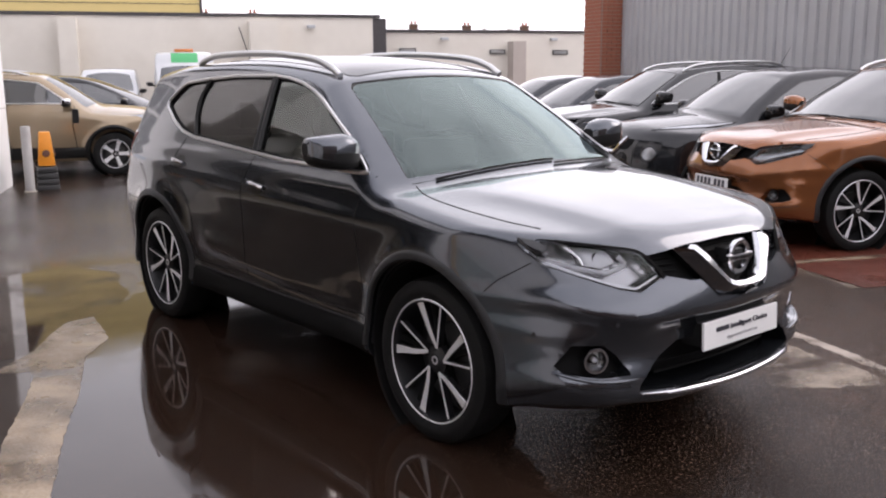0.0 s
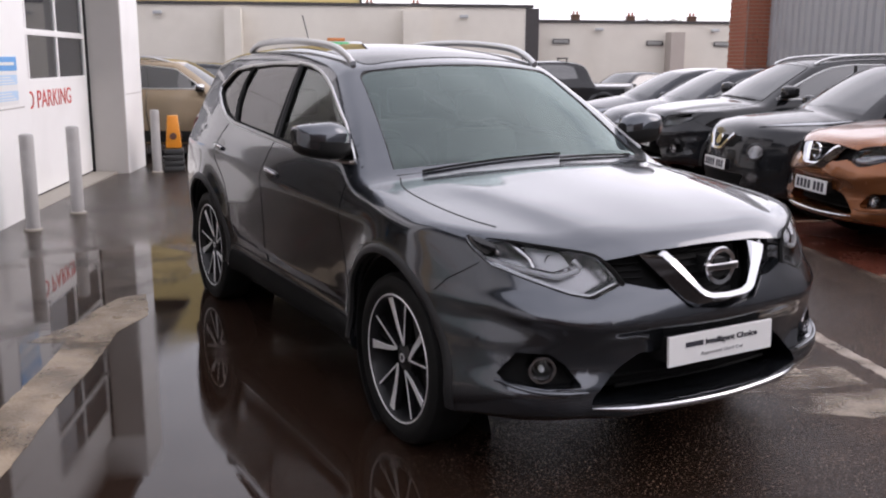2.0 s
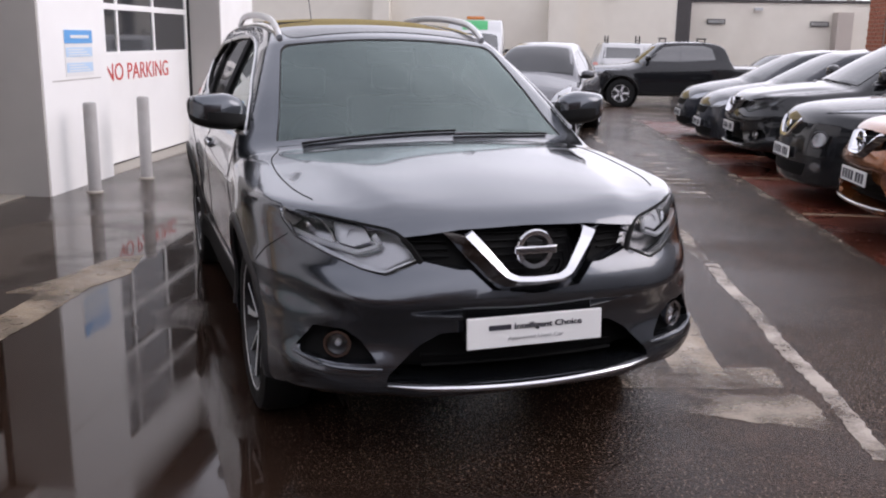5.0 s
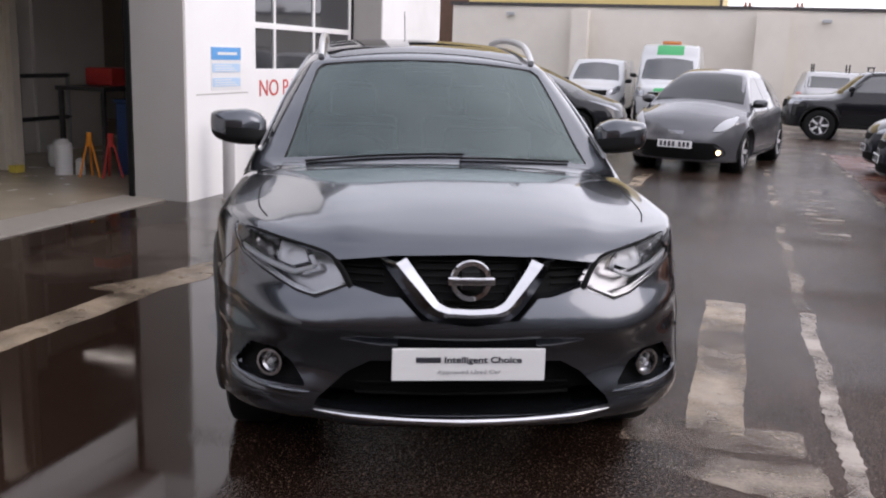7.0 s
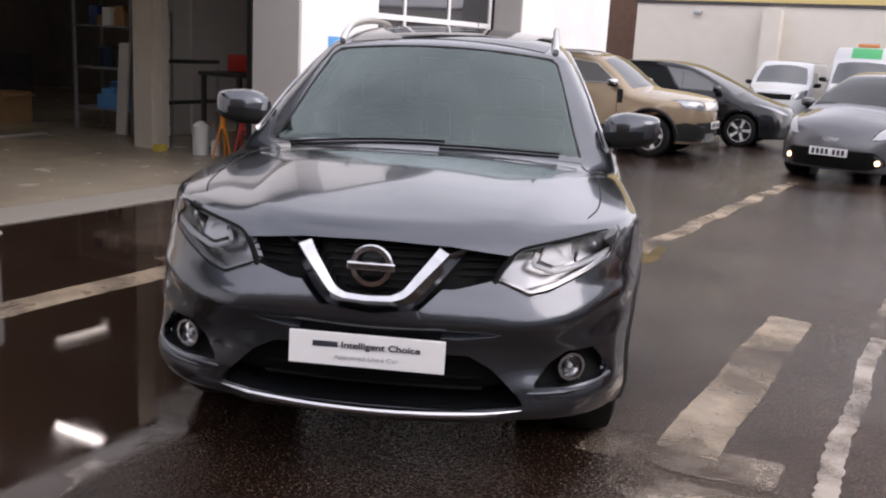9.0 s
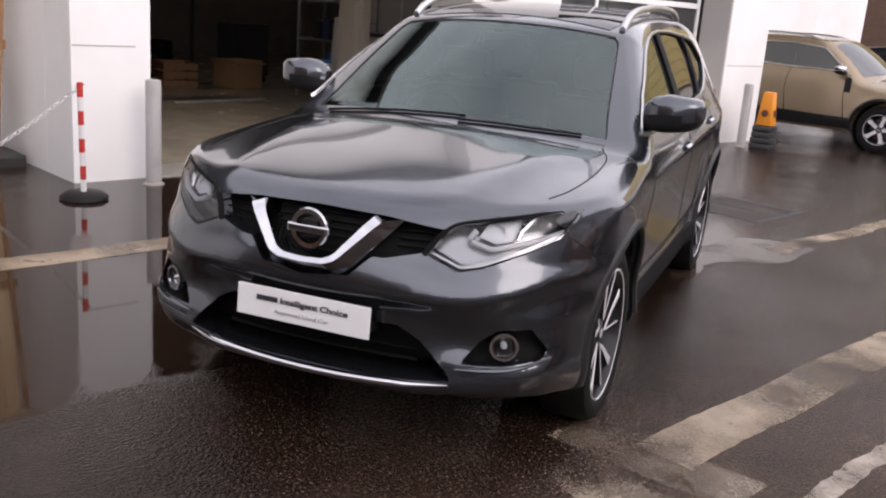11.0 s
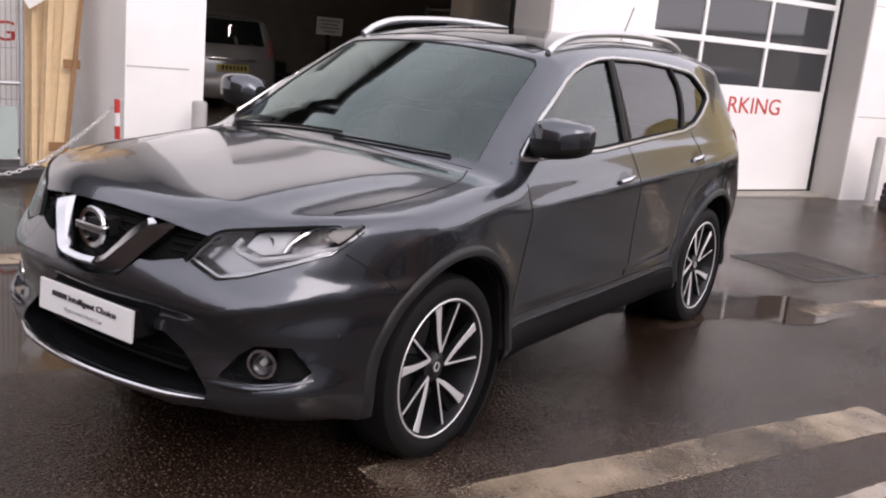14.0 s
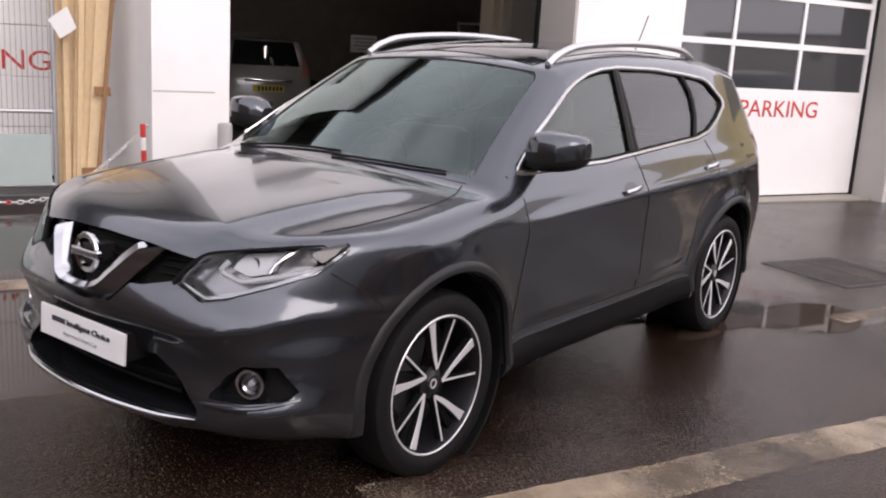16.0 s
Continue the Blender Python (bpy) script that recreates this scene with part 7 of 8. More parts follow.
for u0, u1, v0, v1, wide in ((-0.23, -0.25, -5.45, -5.85, 0.10), (-0.17, -0.10, -5.40, -5.80, 0.14), (-0.10, 0.04, -5.34, -5.72, 0.14), (-0.06, 0.13, -5.27, -5.64, 0.13), (-0.02, 0.22, -5.20, -5.56, 0.12), (-0.20, -0.16, -5.36, -5.60, 0.05), (-0.12, 0.00, -5.30, -5.50, 0.05)):
    leaning(u0, u1, v0, v1, wide, 0.022, M_WOOD, "long pale pine board leaning on the wall")
leaning(0.0, 0.30, -5.10, -5.40, 0.035, 0.035, M_WOOD_DARK, "slim brown batten leaning on the boards")
for z, u, v in ((1.02, 0.09, -5.22), (0.30, -0.04, -5.16)):
    b = tagged(part("timber_batten", box_bm((-0.012, -0.07, -0.04, 0.012, 0.07, 0.04), bevel=0.004), M_WOOD_DARK), "short brown timber offcut across the boards", "board", TIMBER)
    b.matrix_basis = yard(u, v, z, 4)

# ---------------------------------------------------------------- things inside the open bay
bench = tagged(new("workbench"), "dark steel workbench in the dim workshop", "workbench")
bench.matrix_basis = yard(6.28, -6.38, 0.013)
part("top", box_bm((-0.35, -0.62, 0.98, 0.35, 0.75, 1.03), bevel=0.006), M_PIPE, bench)
for x, y in ((-0.3, -0.57), (0.3, -0.57), (-0.3, 0.7), (0.3, 0.7)):
    part("leg", box_bm((x - 0.025, y - 0.025, 0.01, x + 0.025, y + 0.025, 0.98)), M_PIPE, bench)
box = tagged(part("tool_case", box_bm((-0.2, -0.34, 0, 0.2, 0.34, 0.22), bevel=0.03), M_REDPLASTIC, smooth=True), "red plastic tool case on the workbench", "tool box")
box.matrix_basis = yard(6.36, -6.38, 1.046)
binb = tagged(new("waste_bin"), "dark blue steel waste bin", "bin")
binb.matrix_basis = yard(6.10, -5.66, 0.013)
part("body", box_bm((-0.28, -0.36, 0.0, 0.28, 0.36, 0.86), bevel=0.02), M_BLUEBIN, binb)
part("rim", box_bm((-0.30, -0.38, 0.86, 0.30, 0.38, 0.90), bevel=0.008), M_BLUEBIN, binb)
rail = tagged(new("guard_rail"), "dark tubular guard rail in the workshop", "rail")
rail.matrix_basis = YARD
for z in (1.12, 0.57):
    tube("tube", [(-7.5, 5.72, z), (-7.5, 6.85, z)], 0.028, M_PIPE, rail)
for u in (5.74, 6.83):
    tube("upright", [(-7.5, u, 0.01), (-7.5, u, 1.16)], 0.026, M_STEEL if u > 6 else M_PIPE, rail)
wall("wall_partition", [(-8.35, 6.3, 0.0, -8.3, 7.1, 3.2), (-8.35, 7.1, 0.0, -8.25, 8.6, 3.0)], M_INNER_LIGHT, "grey sheet partition in the workshop")
for (u, v, h, r), mm, lb in (((5.42, -6.45, 0.42, 0.10), M_WHITEPLASTIC, "white plastic drum"), ((5.50, -6.28, 0.2, 0.055), M_WHITEPLASTIC, "small white canister")):
    d = tagged(lathe("drum", [(0.0, 0.0), (r, 0.0), (r, h * 0.86), (r * 0.6, h * 0.95), (r * 0.35, h), (0.0, h)], mm, axis="z", steps=24), lb + " on the workshop floor", "container")
    d.matrix_basis = yard(u, v, 0.013)
for k, (u, mm) in enumerate(((5.40, M_ORANGE), (5.47, M_REDPLASTIC))):
    st = tagged(new("axle_stand"), "orange-red axle stand on the workshop floor", "stand", "axle stands")
    st.matrix_basis = yard(u, -6.06 + 0.24 * k, 0.013, 20 * k)
    for a in range(3):
        c, s_ = math.cos(a * 2.094), math.sin(a * 2.094)
        tube("leg", [(c * 0.13, s_ * 0.13, 0.0), (c * 0.03, s_ * 0.03, 0.40)], 0.014, mm, st)
    lathe("head", [(0.0, 0.36), (0.035, 0.36), (0.035, 0.52), (0.0, 0.52)], mm, st, axis="z", steps=14)
tagged(part("yellow_block", box_bm((-0.06, -0.07, 0, 0.06, 0.07, 0.09), bevel=0.01), M_PLATE_Y), "small yellow block by the column", "block").matrix_basis = yard(5.26, -7.0, 0.013)
carton = tagged(part("carton", box_bm((-0.25, -0.32, 0, 0.25, 0.32, 0.46), (-0.24, -0.42, 0.445, 0.24, -0.30, 0.475), (0.24, -0.3, 0.40, 0.36, 0.3, 0.425), bevel=0.006), M_CARD), "open cardboard carton on the workshop floor", "box")
carton.matrix_basis = yard(5.9, -11.0, 0.013, 14)
shelf = tagged(new("shelf_unit"), "steel shelf unit with parts in the workshop", "shelf")
shelf.matrix_basis = yard(6.55, -9.25, 0.013, 90)
for x, y in ((-0.25, -0.6), (0.25, -0.6), (-0.25, 0.6), (0.25, 0.6)):
    part("upright", box_bm((x - 0.02, y - 0.02, 0, x + 0.02, y + 0.02, 2.0)), M_STEEL, shelf)
for z in (0.3, 0.9, 1.5, 1.95):
    part("shelf_board", box_bm((-0.27, -0.62, z, 0.27, 0.62, z + 0.03)), M_STEEL, shelf)
random.seed(8)
for k in range(12):
    z = (0.93, 1.53)[k % 2]
    y = -0.5 + 0.25 * (k // 3) + random.uniform(-0.04, 0.04)
    w, hh = random.uniform(0.07, 0.11), random.uniform(0.12, 0.34)
    bx = tagged(part("parts_box", box_bm((-0.16, -w, 0, 0.16, w, hh), bevel=0.006), random.choice((M_CARD, M_PIPE, M_WHITEPLASTIC, M_BLUEBIN, M_PIPE))), "small parts box on the workshop shelf", "box", "boxes on the workshop shelf")
    bx.matrix_basis = yard(6.55, -9.25 - y, 0.013 + z, 90)
blue = tagged(part("blue_sheet", box_bm((-0.30, -0.20, 0, 0.26, 0.20, 0.22), (-0.06, -0.16, 0.16, 0.30, 0.18, 0.40), (-0.26, -0.10, 0.18, -0.12, 0.14, 0.31), (0.02, -0.24, 0.05, 0.20, -0.14, 0.34), bevel=0.03), M_BLUE), "crumpled blue cover on the lowest shelf", "cover")
blue.matrix_basis = yard(6.52, -9.12, 0.344, 96)
sheet = tagged(part("grey_panel", box_bm((-0.10, -0.02, 0, 0.10, 0.02, 1.30), bevel=0.006), M_INNER_LIGHT), "pale grey panel leaning by the shelf unit", "panel")
sheet.matrix_basis = yard(6.14, -8.70, 0.013) @ pose(0, 0, 0, -4, 0, 0)

def jerry_can(u, v, turn, mat, label, tall=0.34):
    """A moulded can with a shoulder, a grip and a screw cap."""
    c = tagged(new("plastic_can"), label, "container", "plastic cans on the workshop floor")
    c.matrix_basis = yard(u, v, 0.013, turn)
    part("body", box_bm((-0.09, -0.13, 0.0, 0.09, 0.13, tall * 0.82), (-0.06, -0.10, tall * 0.80, 0.06, 0.10, tall * 0.88), bevel=0.02), mat, c, smooth=True)
    tube("grip", smooth_line([(0.0, -0.08, tall * 0.86), (0.0, -0.06, tall), (0.0, 0.03, tall), (0.0, 0.05, tall * 0.86)], 14), 0.013, mat, c)
    lathe("cap", [(0.0, tall * 0.86), (0.028, tall * 0.86), (0.028, tall * 0.96), (0.0, tall * 0.96)], M_REDPLASTIC, c, axis="z", at=(0, 0.09, 0), steps=16)
    return c


jerry_can(6.02, -7.0, 15, M_WHITEPLASTIC, "white plastic can beside the column")
jerry_can(6.20, -7.15, -20, M_WHITEPLASTIC, "white plastic can behind another can", 0.30)
jerry_can(5.05, -12.0, 40, M_PIPE, "dark plastic can near the stacked tyres")
rack = tagged(new("bottle_rack"), "narrow steel rack of white bottles behind the column", "shelf")
rack.matrix_basis = yard(5.86, -7.72, 0.013)
for x, y in ((-0.12, -0.2), (0.12, -0.2), (-0.12, 0.2), (0.12, 0.2)):
    part("upright", box_bm((x - 0.012, y - 0.012, 0, x + 0.012, y + 0.012, 1.75)), M_STEEL, rack)
for z in (0.25, 0.75, 1.25, 1.70):
    part("shelf_board", box_bm((-0.135, -0.215, z, 0.135, 0.215, z + 0.02)), M_STEEL, rack)
random.seed(21)
for z in (0.27, 0.77, 1.27):
    for y in (-0.14, -0.03, 0.09):
        r, h = random.uniform(0.035, 0.05), random.uniform(0.20, 0.30)
        bt = tagged(lathe("bottle", [(0.0, 0.0), (r, 0.0), (r, h * 0.66), (r * 0.4, h * 0.84), (r * 0.4, h), (0.0, h)], random.choice((M_WHITEPLASTIC, M_WHITEPLASTIC, M_INNER_LIGHT, M_PIPE)), axis="z", steps=16), "white plastic bottle on the narrow rack", "bottle", "bottles on the narrow rack")
        bt.matrix_basis = yard(5.86 + y, -7.72 + random.uniform(-0.04, 0.05), 0.013 + z)
crate = tagged(new("wooden_crate"), "low wooden crate in the dim workshop", "crate")
crate.matrix_basis = yard(4.9, -11.3, 0.013, -12)
for z in (0.0, 0.14, 0.28):
    for x0, y0, x1, y1 in ((-0.35, -0.28, 0.35, -0.26), (-0.35, 0.26, 0.35, 0.28), (-0.35, -0.26, -0.33, 0.26), (0.33, -0.26, 0.35, 0.26)):
        part("slat", box_bm((x0, y0, z, x1, y1, z + 0.11), bevel=0.003), M_WOOD_DARK, crate)
part("bottom", box_bm((-0.33, -0.26, 0.01, 0.33, 0.26, 0.03)), M_WOOD_DARK, crate)

trolley = tagged(new("tool_trolley"), "dark steel tool trolley with drawers in the dim workshop", "trolley")
trolley.matrix_basis = yard(6.55, -11.9, 0.013, 8)
part("cabinet", box_bm((-0.25, -0.38, 0.12, 0.25, 0.38, 1.02), bevel=0.012), M_PIPE, trolley)
for k in range(5):
    part("drawer", box_bm((0.25, -0.35, 0.16 + k * 0.168, 0.262, 0.35, 0.31 + k * 0.168), bevel=0.004), M_PIPE, trolley)
for x, y in ((-0.2, -0.3), (0.2, -0.3), (-0.2, 0.3), (0.2, 0.3)):
    lathe("castor", [(0.0, -0.015), (0.055, -0.015), (0.06, 0.0), (0.055, 0.015), (0.0, 0.015)], M_RUBBER, trolley, axis="x", at=(x, y, 0.06), steps=16)
for k, (u, v, n) in enumerate(((4.7, -12.6, 4), (5.35, -12.9, 3))):
    for j in range(n):
        ty = tagged(lathe("loose_tyre", [(0.20, 0.0), (0.30, 0.005), (0.315, 0.05), (0.315, 0.16), (0.30, 0.205), (0.20, 0.21), (0.19, 0.10)], M_RUBBER, axis="z", steps=28), "black tyre stacked on the workshop floor", "tyre", "stacked tyres in the workshop")
        ty.matrix_basis = yard(u + 0.015 * (j % 2), v, 0.014 + 0.212 * j)
for u0, u1, v0, v1 in ((2.4, 5.2, -9.75, -9.45), (4.9, 7.4, -10.9, -10.75)):
    tagged(yard_part("floor_channel", box_bm((v0, u0, 0.010, v1, u1, 0.0145)), M_PIPE), "dark steel channel cover in the workshop floor", "trim", kind="structure")
plank = tagged(part("floor_strip", box_bm((-0.06, -0.8, 0.0, 0.06, 0.8, 0.025), bevel=0.004), M_CONCRETE), "pale flat strip lying on the workshop floor", "strip")
plank.matrix_basis = yard(4.5, -9.2, 0.013, 6)

# the pale car standing inside, tail towards the bay
inside_car = vehicle("estate_car", M_PAINT_SILVER, "pale silver car standing tail-out inside the workshop", ROUGH, ROUGH_WINDOW, ROUGH_SCREEN, 2.67, 0.345, 0.225, 0.77, lamps=(OFFROAD_LAMP,), plate_z=0.55, mirror=(0.84, 0.66, 1.16))
inside_car.matrix_basis = yard(3.55, -14.6, 0.013, -90)
patch("rear_glass", ROUGH, ((-0.58, 1.12), (0.58, 1.12), (0.50, 1.50), (-0.50, 1.50)), "y", 1, M_GLASS_FAR, inside_car, depth=-0.003)
pl = part("number_plate", box_bm((-0.26, 3.47, 0.70, 0.26, 3.482, 0.81), bevel=0.003), M_PLATE_Y, inside_car)
for k in range(7):
    part("plate_bar", box_bm((-0.225 + k * 0.062, 3.482, 0.72, -0.185 + k * 0.062, 3.485, 0.79)), M_INK, pl)
part("tail_trim", box_bm((-0.4, 3.44, 0.86, 0.4, 3.475, 0.90), bevel=0.008), M_CHROME, inside_car, "bright tailgate strip")
for s in (1, -1):
    patch("tail_lamp", ROUGH, ((s * 0.62, 0.95), (s * 0.80, 0.95), (s * 0.78, 1.25), (s * 0.66, 1.25)), "y", 1, M_TAIL, inside_car, depth=-0.004)

# ---------------------------------------------------------------- far wall and skyline
FU = 34.0
fb = dip(FU)
wall("wall_far", [(-10.5, FU, -1.2, 6.7, FU + 0.4, 3.62)], M_CREAM, "long cream rendered wall across the yard")
wall("wall_far_right", [(6.7, FU + 1.6, -1.2, 26.0, FU + 2.0, 3.12)], M_CREAM, "lower cream rendered wall set back")
tagged(yard_part("wall_step", box_bm((6.45, FU - 0.02, -1.2, 7.0, FU + 1.62, 3.60)), M_COPING), "dark end of the higher wall", "wall", kind="structure")
for v0, v1 in ((-5.45, -4.80), (1.45, 2.60)):
    wall("wall_buttress", [(v0, FU - 0.7, -1.2, v1, FU, 3.45)], M_CREAM, "cream buttress on the long wall")
# this buttress takes the darker cream, so its shade is in the colour
wall("wall_buttress", [(12.9, FU + 0.9, -1.2, 13.5, FU + 1.6, 2.75)], M_CREAM_SHADE, "cream buttress on the lower wall, coloured as if in shade")
tagged(yard_part("coping", box_bm((-10.6, FU - 0.08, 3.62, 6.75, FU + 0.5, 3.74)), M_COPING), "dark coping on the long wall", "trim", kind="structure")
tagged(yard_part("coping", box_bm((6.7, FU + 1.52, 3.12, 26.0, FU + 2.1, 3.24)), M_COPING), "dark coping on the lower wall", "trim", kind="structure")
for v, u, z in ((8.3, FU + 1.58, 2.35), (12.4, FU + 1.58, 2.3), (15.4, FU + 1.58, 2.28), (18.5, FU + 1.58, 2.28)):
    vent = tagged(new("wall_vent"), "grey louvred vent in the cream wall", "vent", "vents in the far wall")
    vent.matrix_basis = yard(u, v, z - dip(u))
    part("frame", box_bm((-0.36, -0.06, -0.10, 0.36, 0, -0.07), (-0.36, -0.06, 0.07, 0.36, 0, 0.10), (-0.36, -0.06, -0.07, -0.33, 0, 0.07), (0.33, -0.06, -0.07, 0.36, 0, 0.07)), M_PIPE, vent)
    for k in range(3):
        part("slat", box_bm((-0.33, -0.045, -0.05 + k * 0.045, 0.33, -0.01, -0.03 + k * 0.045)), M_STEEL, vent)
for v, u, z in ((-8.0, FU, 3.3), (3.9, FU, 3.25), (9.9, FU + 1.6, 2.85), (15.0, FU + 1.6, 2.85)):
    lamp = tagged(new("wall_lamp"), "unlit floodlight on the far wall", "lamp", "lamps on the far wall")
    lamp.matrix_basis = yard(u, v, z - dip(u))
    part("housing", box_bm((-0.16, -0.32, -0.06, 0.16, -0.12, 0.06), bevel=0.02), M_STEEL, lamp)
    part("bracket", box_bm((-0.03, -0.14, -0.02, 0.03, 0.0, 0.02)), M_PIPE, lamp)
# dark yard entry left of the far wall
wall("wall_gap", [(-16.0, FU + 2.0, -1.2, -10.5, FU + 2.3, 4.2)], M_BRICKDARK, "dark brick wall behind the gap")

yel = tagged(new("yellow_building"), "yellow clad industrial building behind the far wall", "building")
yel.matrix_basis = YARD
part("wall", box_bm((-24.0, 40.0, -1.5, -0.1, 55.0, 10.5)), M_YELLOW_CLAD, yel)
bm = bmesh.new()
tri = [bm.verts.new(p) for p in ((-24.0, 40.0, 10.5), (-0.1, 40.0, 10.5), (-12.0, 40.0, 12.4), (-24.0, 55.0, 10.5), (-0.1, 55.0, 10.5), (-12.0, 55.0, 12.4))]
for f in ((0, 1, 2), (3, 5, 4), (0, 2, 5, 3), (1, 4, 5, 2), (0, 3, 4, 1)):
    bm.faces.new([tri[i] for i in f])
part("roof", bm, M_YELLOW_CLAD, yel)
part("corner_trim", box_bm((-0.12, 39.96, -1.5, 0.0, 40.02, 10.5)), M_COPING, yel)
for k in range(12):
    part("cladding_line", box_bm((-24.0, 39.985, 3.9 + 0.55 * k, -0.14, 40.0, 3.93 + 0.55 * k)), M_COPING, yel)


def house(u, v, ridge, stacks, wide=9.0):
    """A far terraced house: only its ridge and chimney stacks rise over the wall."""
    h = tagged(new("terraced_house"), "far terraced house with chimney stacks", "house", "houses behind the far wall")
    h.matrix_basis = yard(u, v, -dip(u))
    part("wall", box_bm((-wide / 2, 0, -1.5, wide / 2, 8, ridge - 2.0)), M_BRICKDARK, h)
    bm = bmesh.new()
    p = [bm.verts.new(q) for q in ((-wide / 2, -0.2, ridge - 2), (wide / 2, -0.2, ridge - 2), (wide / 2, 4, ridge), (-wide / 2, 4, ridge), (-wide / 2, 8.2, ridge - 2), (wide / 2, 8.2, ridge - 2))]
    for f in ((0, 1, 2, 3), (3, 2, 5, 4), (0, 3, 4), (1, 5, 2), (0, 4, 5, 1)):
        bm.faces.new([p[i] for i in f])
    part("roof", bm, M_COPING, h)
    for x in stacks:
        st = part("chimney", box_bm((x - 0.26, 3.7, ridge - 0.5, x + 0.26, 4.3, ridge + 0.40), (x - 0.30, 3.65, ridge + 0.40, x + 0.30, 4.35, ridge + 0.47)), M_BRICKDARK, h)
        for dx in (-0.13, 0.13):
            lathe("chimney_pot", [(0.0, ridge + 0.47), (0.09, ridge + 0.47), (0.07, ridge + 0.72), (0.0, ridge + 0.72)], M_BRICK, st, axis="z", at=(x + dx, 4.0, 0), steps=12)
        tube("tv_aerial", [(x + 0.2, 4, ridge + 0.45), (x + 0.2, 4, ridge + 1.5)], 0.015, M_STEEL, st)
        tube("tv_aerial", [(x - 0.1, 4, ridge + 1.38), (x + 0.5, 4, ridge + 1.42)], 0.012, M_STEEL, st)


house(58, 2.0, 4.9, (-1.0, 2.2))
house(58, 12.5, 4.25, (-1.2, 3.0))
house(58, 23.0, 4.2, (-3.5, 1.0))


def bare_tree(u, v, top, spread, seed):
    """A leafless tree: trunk, limbs and many fine twigs."""
    rnd = random.Random(seed)
    t = tagged(new("bare_tree"), "bare winter tree with fine twigs behind the wall", "tree")
    t.matrix_basis = yard(u, v, -dip(u))
    v_, f_ = [], []

    def grow(p, d, l, r, depth):
        q = p + d * l
        a, b = tube_data([p, (p + q) / 2 + np.array([rnd.uniform(-1, 1), rnd.uniform(-1, 1), 0]) * l * 0.05, q], [r, r * 0.8, r * 0.62], False, 5)
        base = sum(len(x) for x in v_)
        v_.append(a)
        f_.extend([tuple(i + base for i in x) for x in b])
        if depth:
            for _ in range(4 if depth > 1 else 6):
                n = d + np.array([rnd.uniform(-1, 1), rnd.uniform(-1, 1), rnd.uniform(-0.25, 0.7)]) * 0.75
                grow(q - d * l * rnd.uniform(0, 0.35), n / np.linalg.norm(n), l * rnd.uniform(0.55, 0.8), r * 0.55, depth - 1)

    lathe("trunk", [(0.0, -1.5), (0.22, -1.5), (0.15, top * 0.45), (0.0, top * 0.45)], M_BARK, t, axis="z", steps=12)
    for k in range(5):
        a = k * 1.26 + rnd.uniform(-0.3, 0.3)
        grow(np.array([0, 0, top * 0.42]), np.array([math.cos(a) * 0.5 * spread, math.sin(a) * 0.5 * spread, 0.85]) / math.hypot(0.5 * spread, 0.85), top * 0.2, 0.07, 4)
    mesh_part("crown", np.vstack(v_), f_, M_BARK, t)


bare_tree(52, 18.0, 4.9, 1.3, 3)

# ---------------------------------------------------------------- profiled steel shed and its brick column
pts, step_v = [], 0.0
u = 1.0
while u < 14.2:
    pts += [(7.46, u), (7.46, u + 0.10), (7.50, u + 0.125), (7.50, u + 0.20), (7.46, u + 0.225)]
    u += 0.25
n = len(pts)
verts = [(x, y, -0.5) for x, y in pts] + [(x, y, 3.25) for x, y in pts] + [(7.7, pts[0][1], -0.5), (7.7, pts[-1][1], -0.5), (7.7, pts[0][1], 3.25), (7.7, pts[-1][1], 3.25)]
faces = [(i + 1, i, n + i, n + i + 1) for i in range(n - 1)] + [(2 * n, 2 * n + 1, 2 * n + 3, 2 * n + 2)]
shed = mesh_part("wall_shed", verts, faces, M_CORR, smooth=False)
shed.matrix_basis = YARD
tagged(shed, "grey profiled steel shed wall with upright ribs", "wall", kind="structure")
wall("wall_shed_back", [(7.75, 1.0, -0.5, 16.0, 15.05, 3.2)], M_CORR, "grey steel shed behind the parked cars")
column = tagged(yard_part("brick_column", box_bm((7.03, 14.21, -0.6, 7.72, 15.04, 3.35)), M_MORTAR), "red brick column at the shed's corner", "column", kind="structure")
brick_me = {}
for l in (0.215, 0.14, 0.1025):
    me = bpy.data.meshes.new("brick")
    bm = box_bm((0, 0, 0, 0.03, l, 0.065), bevel=0.004)
    bm.to_mesh(me)
    bm.free()
    me.materials.append(M_BRICK)
    brick_me[l] = me
for c in range(30):
    z = 0.95 + c * 0.075
    row = (0.215, 0.215, 0.215, 0.14) if c % 2 else (0.1025, 0.215, 0.215, 0.215, 0.0)
    bu = 14.214
    for l in row:
        if l:
            ob = new("brick", brick_me[l])
            ob.parent = column
            ob.matrix_basis = pose(7.012, bu, z)
            bu += l + 0.0115
    row = (0.215, 0.215, 0.215) if c % 2 else (0.1025, 0.215, 0.215, 0.1025)
    bv = 7.045
    for l in row:
        ob = new("brick", brick_me[l])
        ob.parent = column
        ob.matrix_basis = pose(bv, 14.222, z, 0, 0, -90)
        bv += l + 0.0115

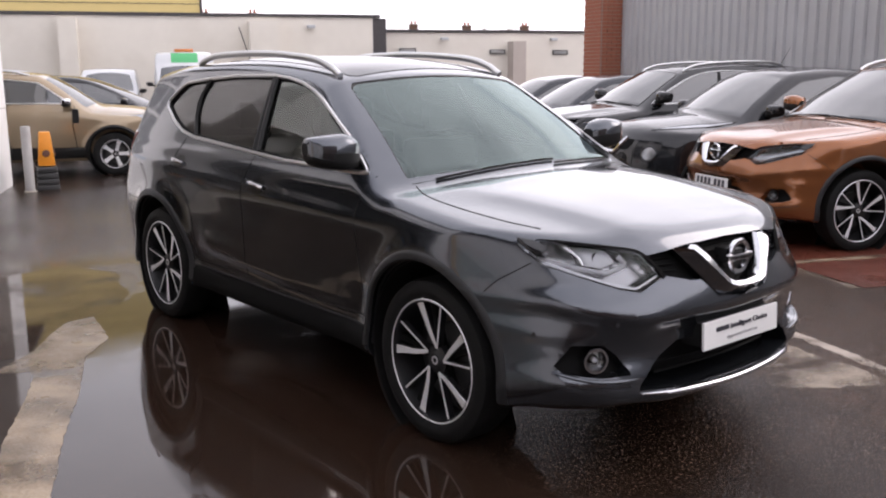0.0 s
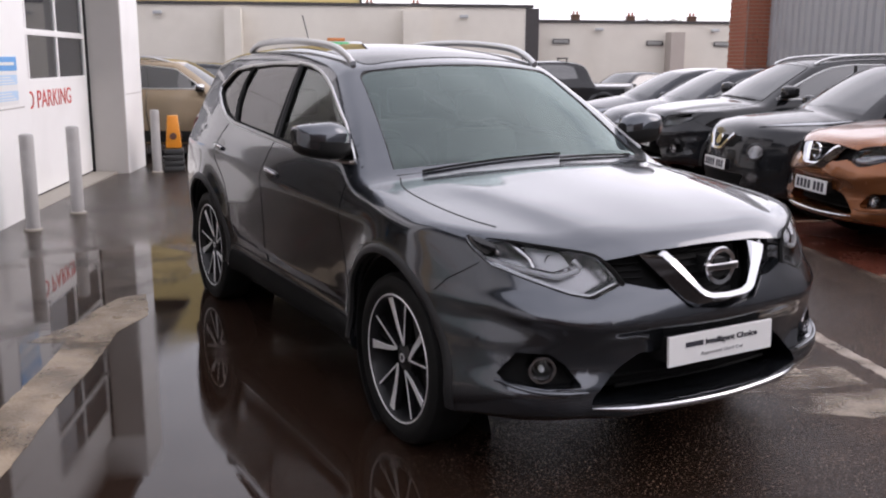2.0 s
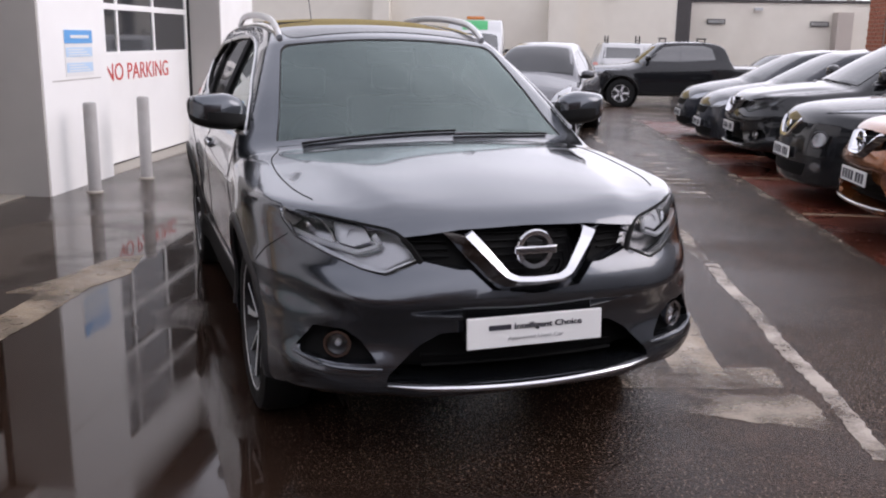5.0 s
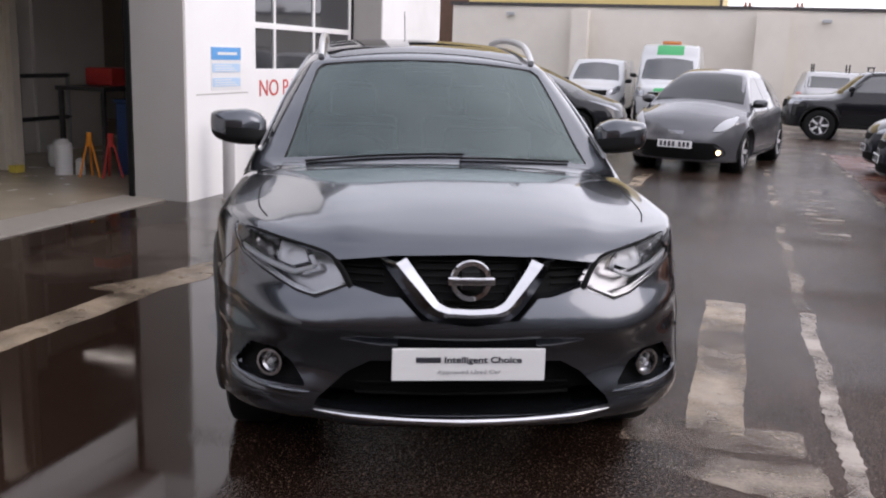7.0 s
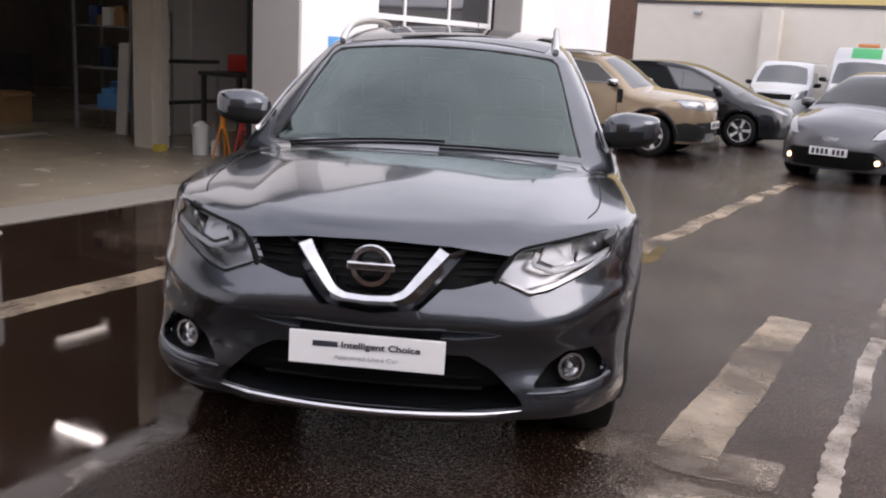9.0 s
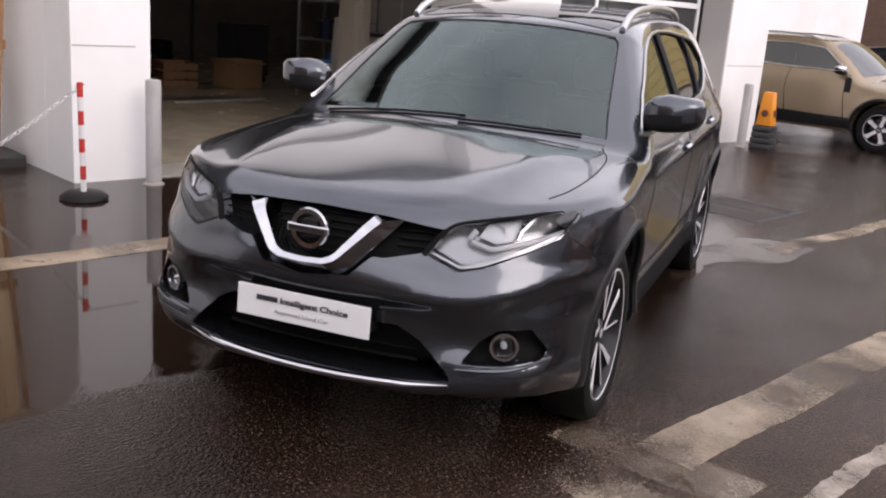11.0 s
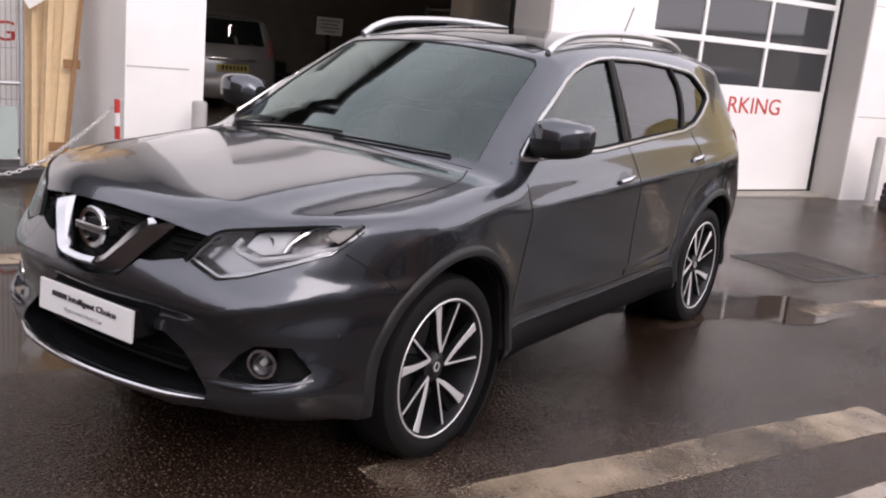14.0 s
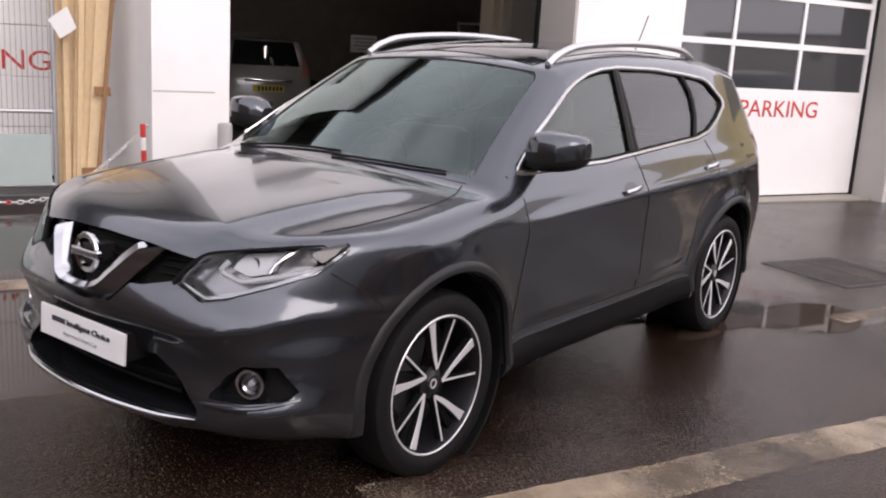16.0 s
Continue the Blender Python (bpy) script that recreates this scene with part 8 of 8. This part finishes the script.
# cars further off
far = copy_thing(dark_hatch, yard(25.5, 9.5, 0, -90))
far2 = copy_thing(dark_hatch, yard(28.5, 8.2, 0, -60))
far3 = copy_thing(dark_hatch, yard(24.0, -5.2, 0, 30))
red_car = copy_thing(dark_hatch, yard(29.5, 12.5, 0, -100))
for ob in red_car.children:
    if ob.name.startswith("body"):
        ob.data = ob.data.copy()
        ob.data.materials[0] = M_PAINT_RED
red_car["label"] = "red hatchback parked near the far wall"
for ob, lb in ((far, "dark hatchback parked beyond the red bays"), (far2, "dark hatchback parked near the far wall"), (far3, "dark hatchback beside the white van")):
    ob["label"] = lb
    del ob["group"]
del red_car["group"]

# plain unseen walls, added behind the camera to keep out low sky light
wall("wall_added_behind", [(-19.3, -14.4, -0.3, 7.4, -14.0, 5.2)], M_BRICKDARK, "unseen dark wall added behind the camera to block low sky")
wall("wall_added_side", [(7.75, -14.4, -0.5, 8.1, 1.0, 3.2)], M_CORR, "unseen grey wall added along the yard to block low sky")

# ---------------------------------------------------------------- standing water and the workshop's last things
M_PUDDLE = material("standing_water", (0.05, 0.034, 0.025), rough=0.035, noise_scale=2, vary=0.2, spec=0.5, ior=1.33)
worn_through(M_PUDDLE, 1.3, 0.40, 0.62)


def puddle(corners, label, seed):
    """Rain standing in a hollow: a thin sheet with a wandering edge."""
    o = smooth_line(corners, 90, closed=True)
    rnd = random.Random(seed)
    bm = bmesh.new()
    ring = [bm.verts.new((v + 0.05 * math.sin(7 * u + seed) + rnd.uniform(-0.012, 0.012), u + 0.05 * math.sin(9 * v + seed), dip(u) + 0.001)) for v, u in o]
    bm.faces.new(ring)
    bmesh.ops.triangulate(bm, faces=bm.faces[:])
    ob = part("puddle", bm, M_PUDDLE)
    ob.matrix_basis = YARD
    return tagged(ob, label, "puddle", kind="structure")


puddle([(-2.62, 1.45), (-2.38, 1.95), (-2.20, 2.6), (-2.20, 3.4), (-2.6, 3.9), (-3.2, 3.7), (-3.7, 3.1), (-3.85, 2.2), (-3.6, 1.4), (-3.05, 1.2)], "still rain puddle that mirrors the white building", 1)
puddle([(-0.22, 2.5), (-0.45, 2.8), (-0.62, 3.3), (-0.58, 3.8), (-0.40, 4.2), (-0.02, 4.1), (-0.05, 3.5), (-0.22, 3.05)], "thin rain puddle beside the parked car", 2)
board_stand = tagged(new("notice_stand"), "white notice on a dark stand inside the workshop", "sign")
board_stand.matrix_basis = yard(5.42, -11.66, 0.013, 12)
part("notice", box_bm((0.0, -0.28, 1.40, 0.012, 0.28, 1.70), bevel=0.003), M_WHITEPLASTIC, board_stand, "white printed notice")
for z, w in ((1.64, 0.22), (1.58, 0.18), (1.52, 0.21), (1.46, 0.12)):
    part("print_bar", box_bm((0.012, -w, z - 0.012, 0.0145, w, z + 0.012)), M_INK_LIGHT, board_stand)
part("post", box_bm((-0.04, -0.025, 0.0, -0.001, 0.025, 1.66)), M_PIPE, board_stand)
part("foot", box_bm((-0.22, -0.25, 0.0, 0.20, 0.25, 0.02), bevel=0.004), M_PIPE, board_stand)

M_TUBE = material("lit_fluorescent_tube", (1.0, 0.97, 0.9), emit=20.0)
M_TUBE_OLD = material("fading_fluorescent_tube", (1.0, 0.95, 0.86), emit=3.0)
for u, v, turned, lit in ((4.80, -8.05, 90, M_TUBE), (7.7, -11.6, 0, M_TUBE_OLD), (9.7, -9.2, 90, M_TUBE_OLD), (3.4, -15.0, 0, M_TUBE)):
    lf = tagged(new("strip_light"), "lit fluorescent strip light under the workshop ceiling", "lamp", "strip lights in the workshop")
    lf.matrix_basis = yard(u, v, H - 0.5, turned)
    part("housing", box_bm((-0.08, -0.58, -0.07, 0.08, 0.58, 0.0), bevel=0.006), M_WHITEPLASTIC, lf)
    for y in (-0.45, 0.45):
        part("hanger", box_bm((-0.006, y - 0.006, -0.005, 0.006, y + 0.006, 0.38)), M_PIPE, lf)
    lathe("tube", [(0.0, -0.55), (0.017, -0.55), (0.017, 0.55), (0.0, 0.55)], lit, lf, "glowing tube", axis="y", at=(0, 0, -0.10), steps=12)
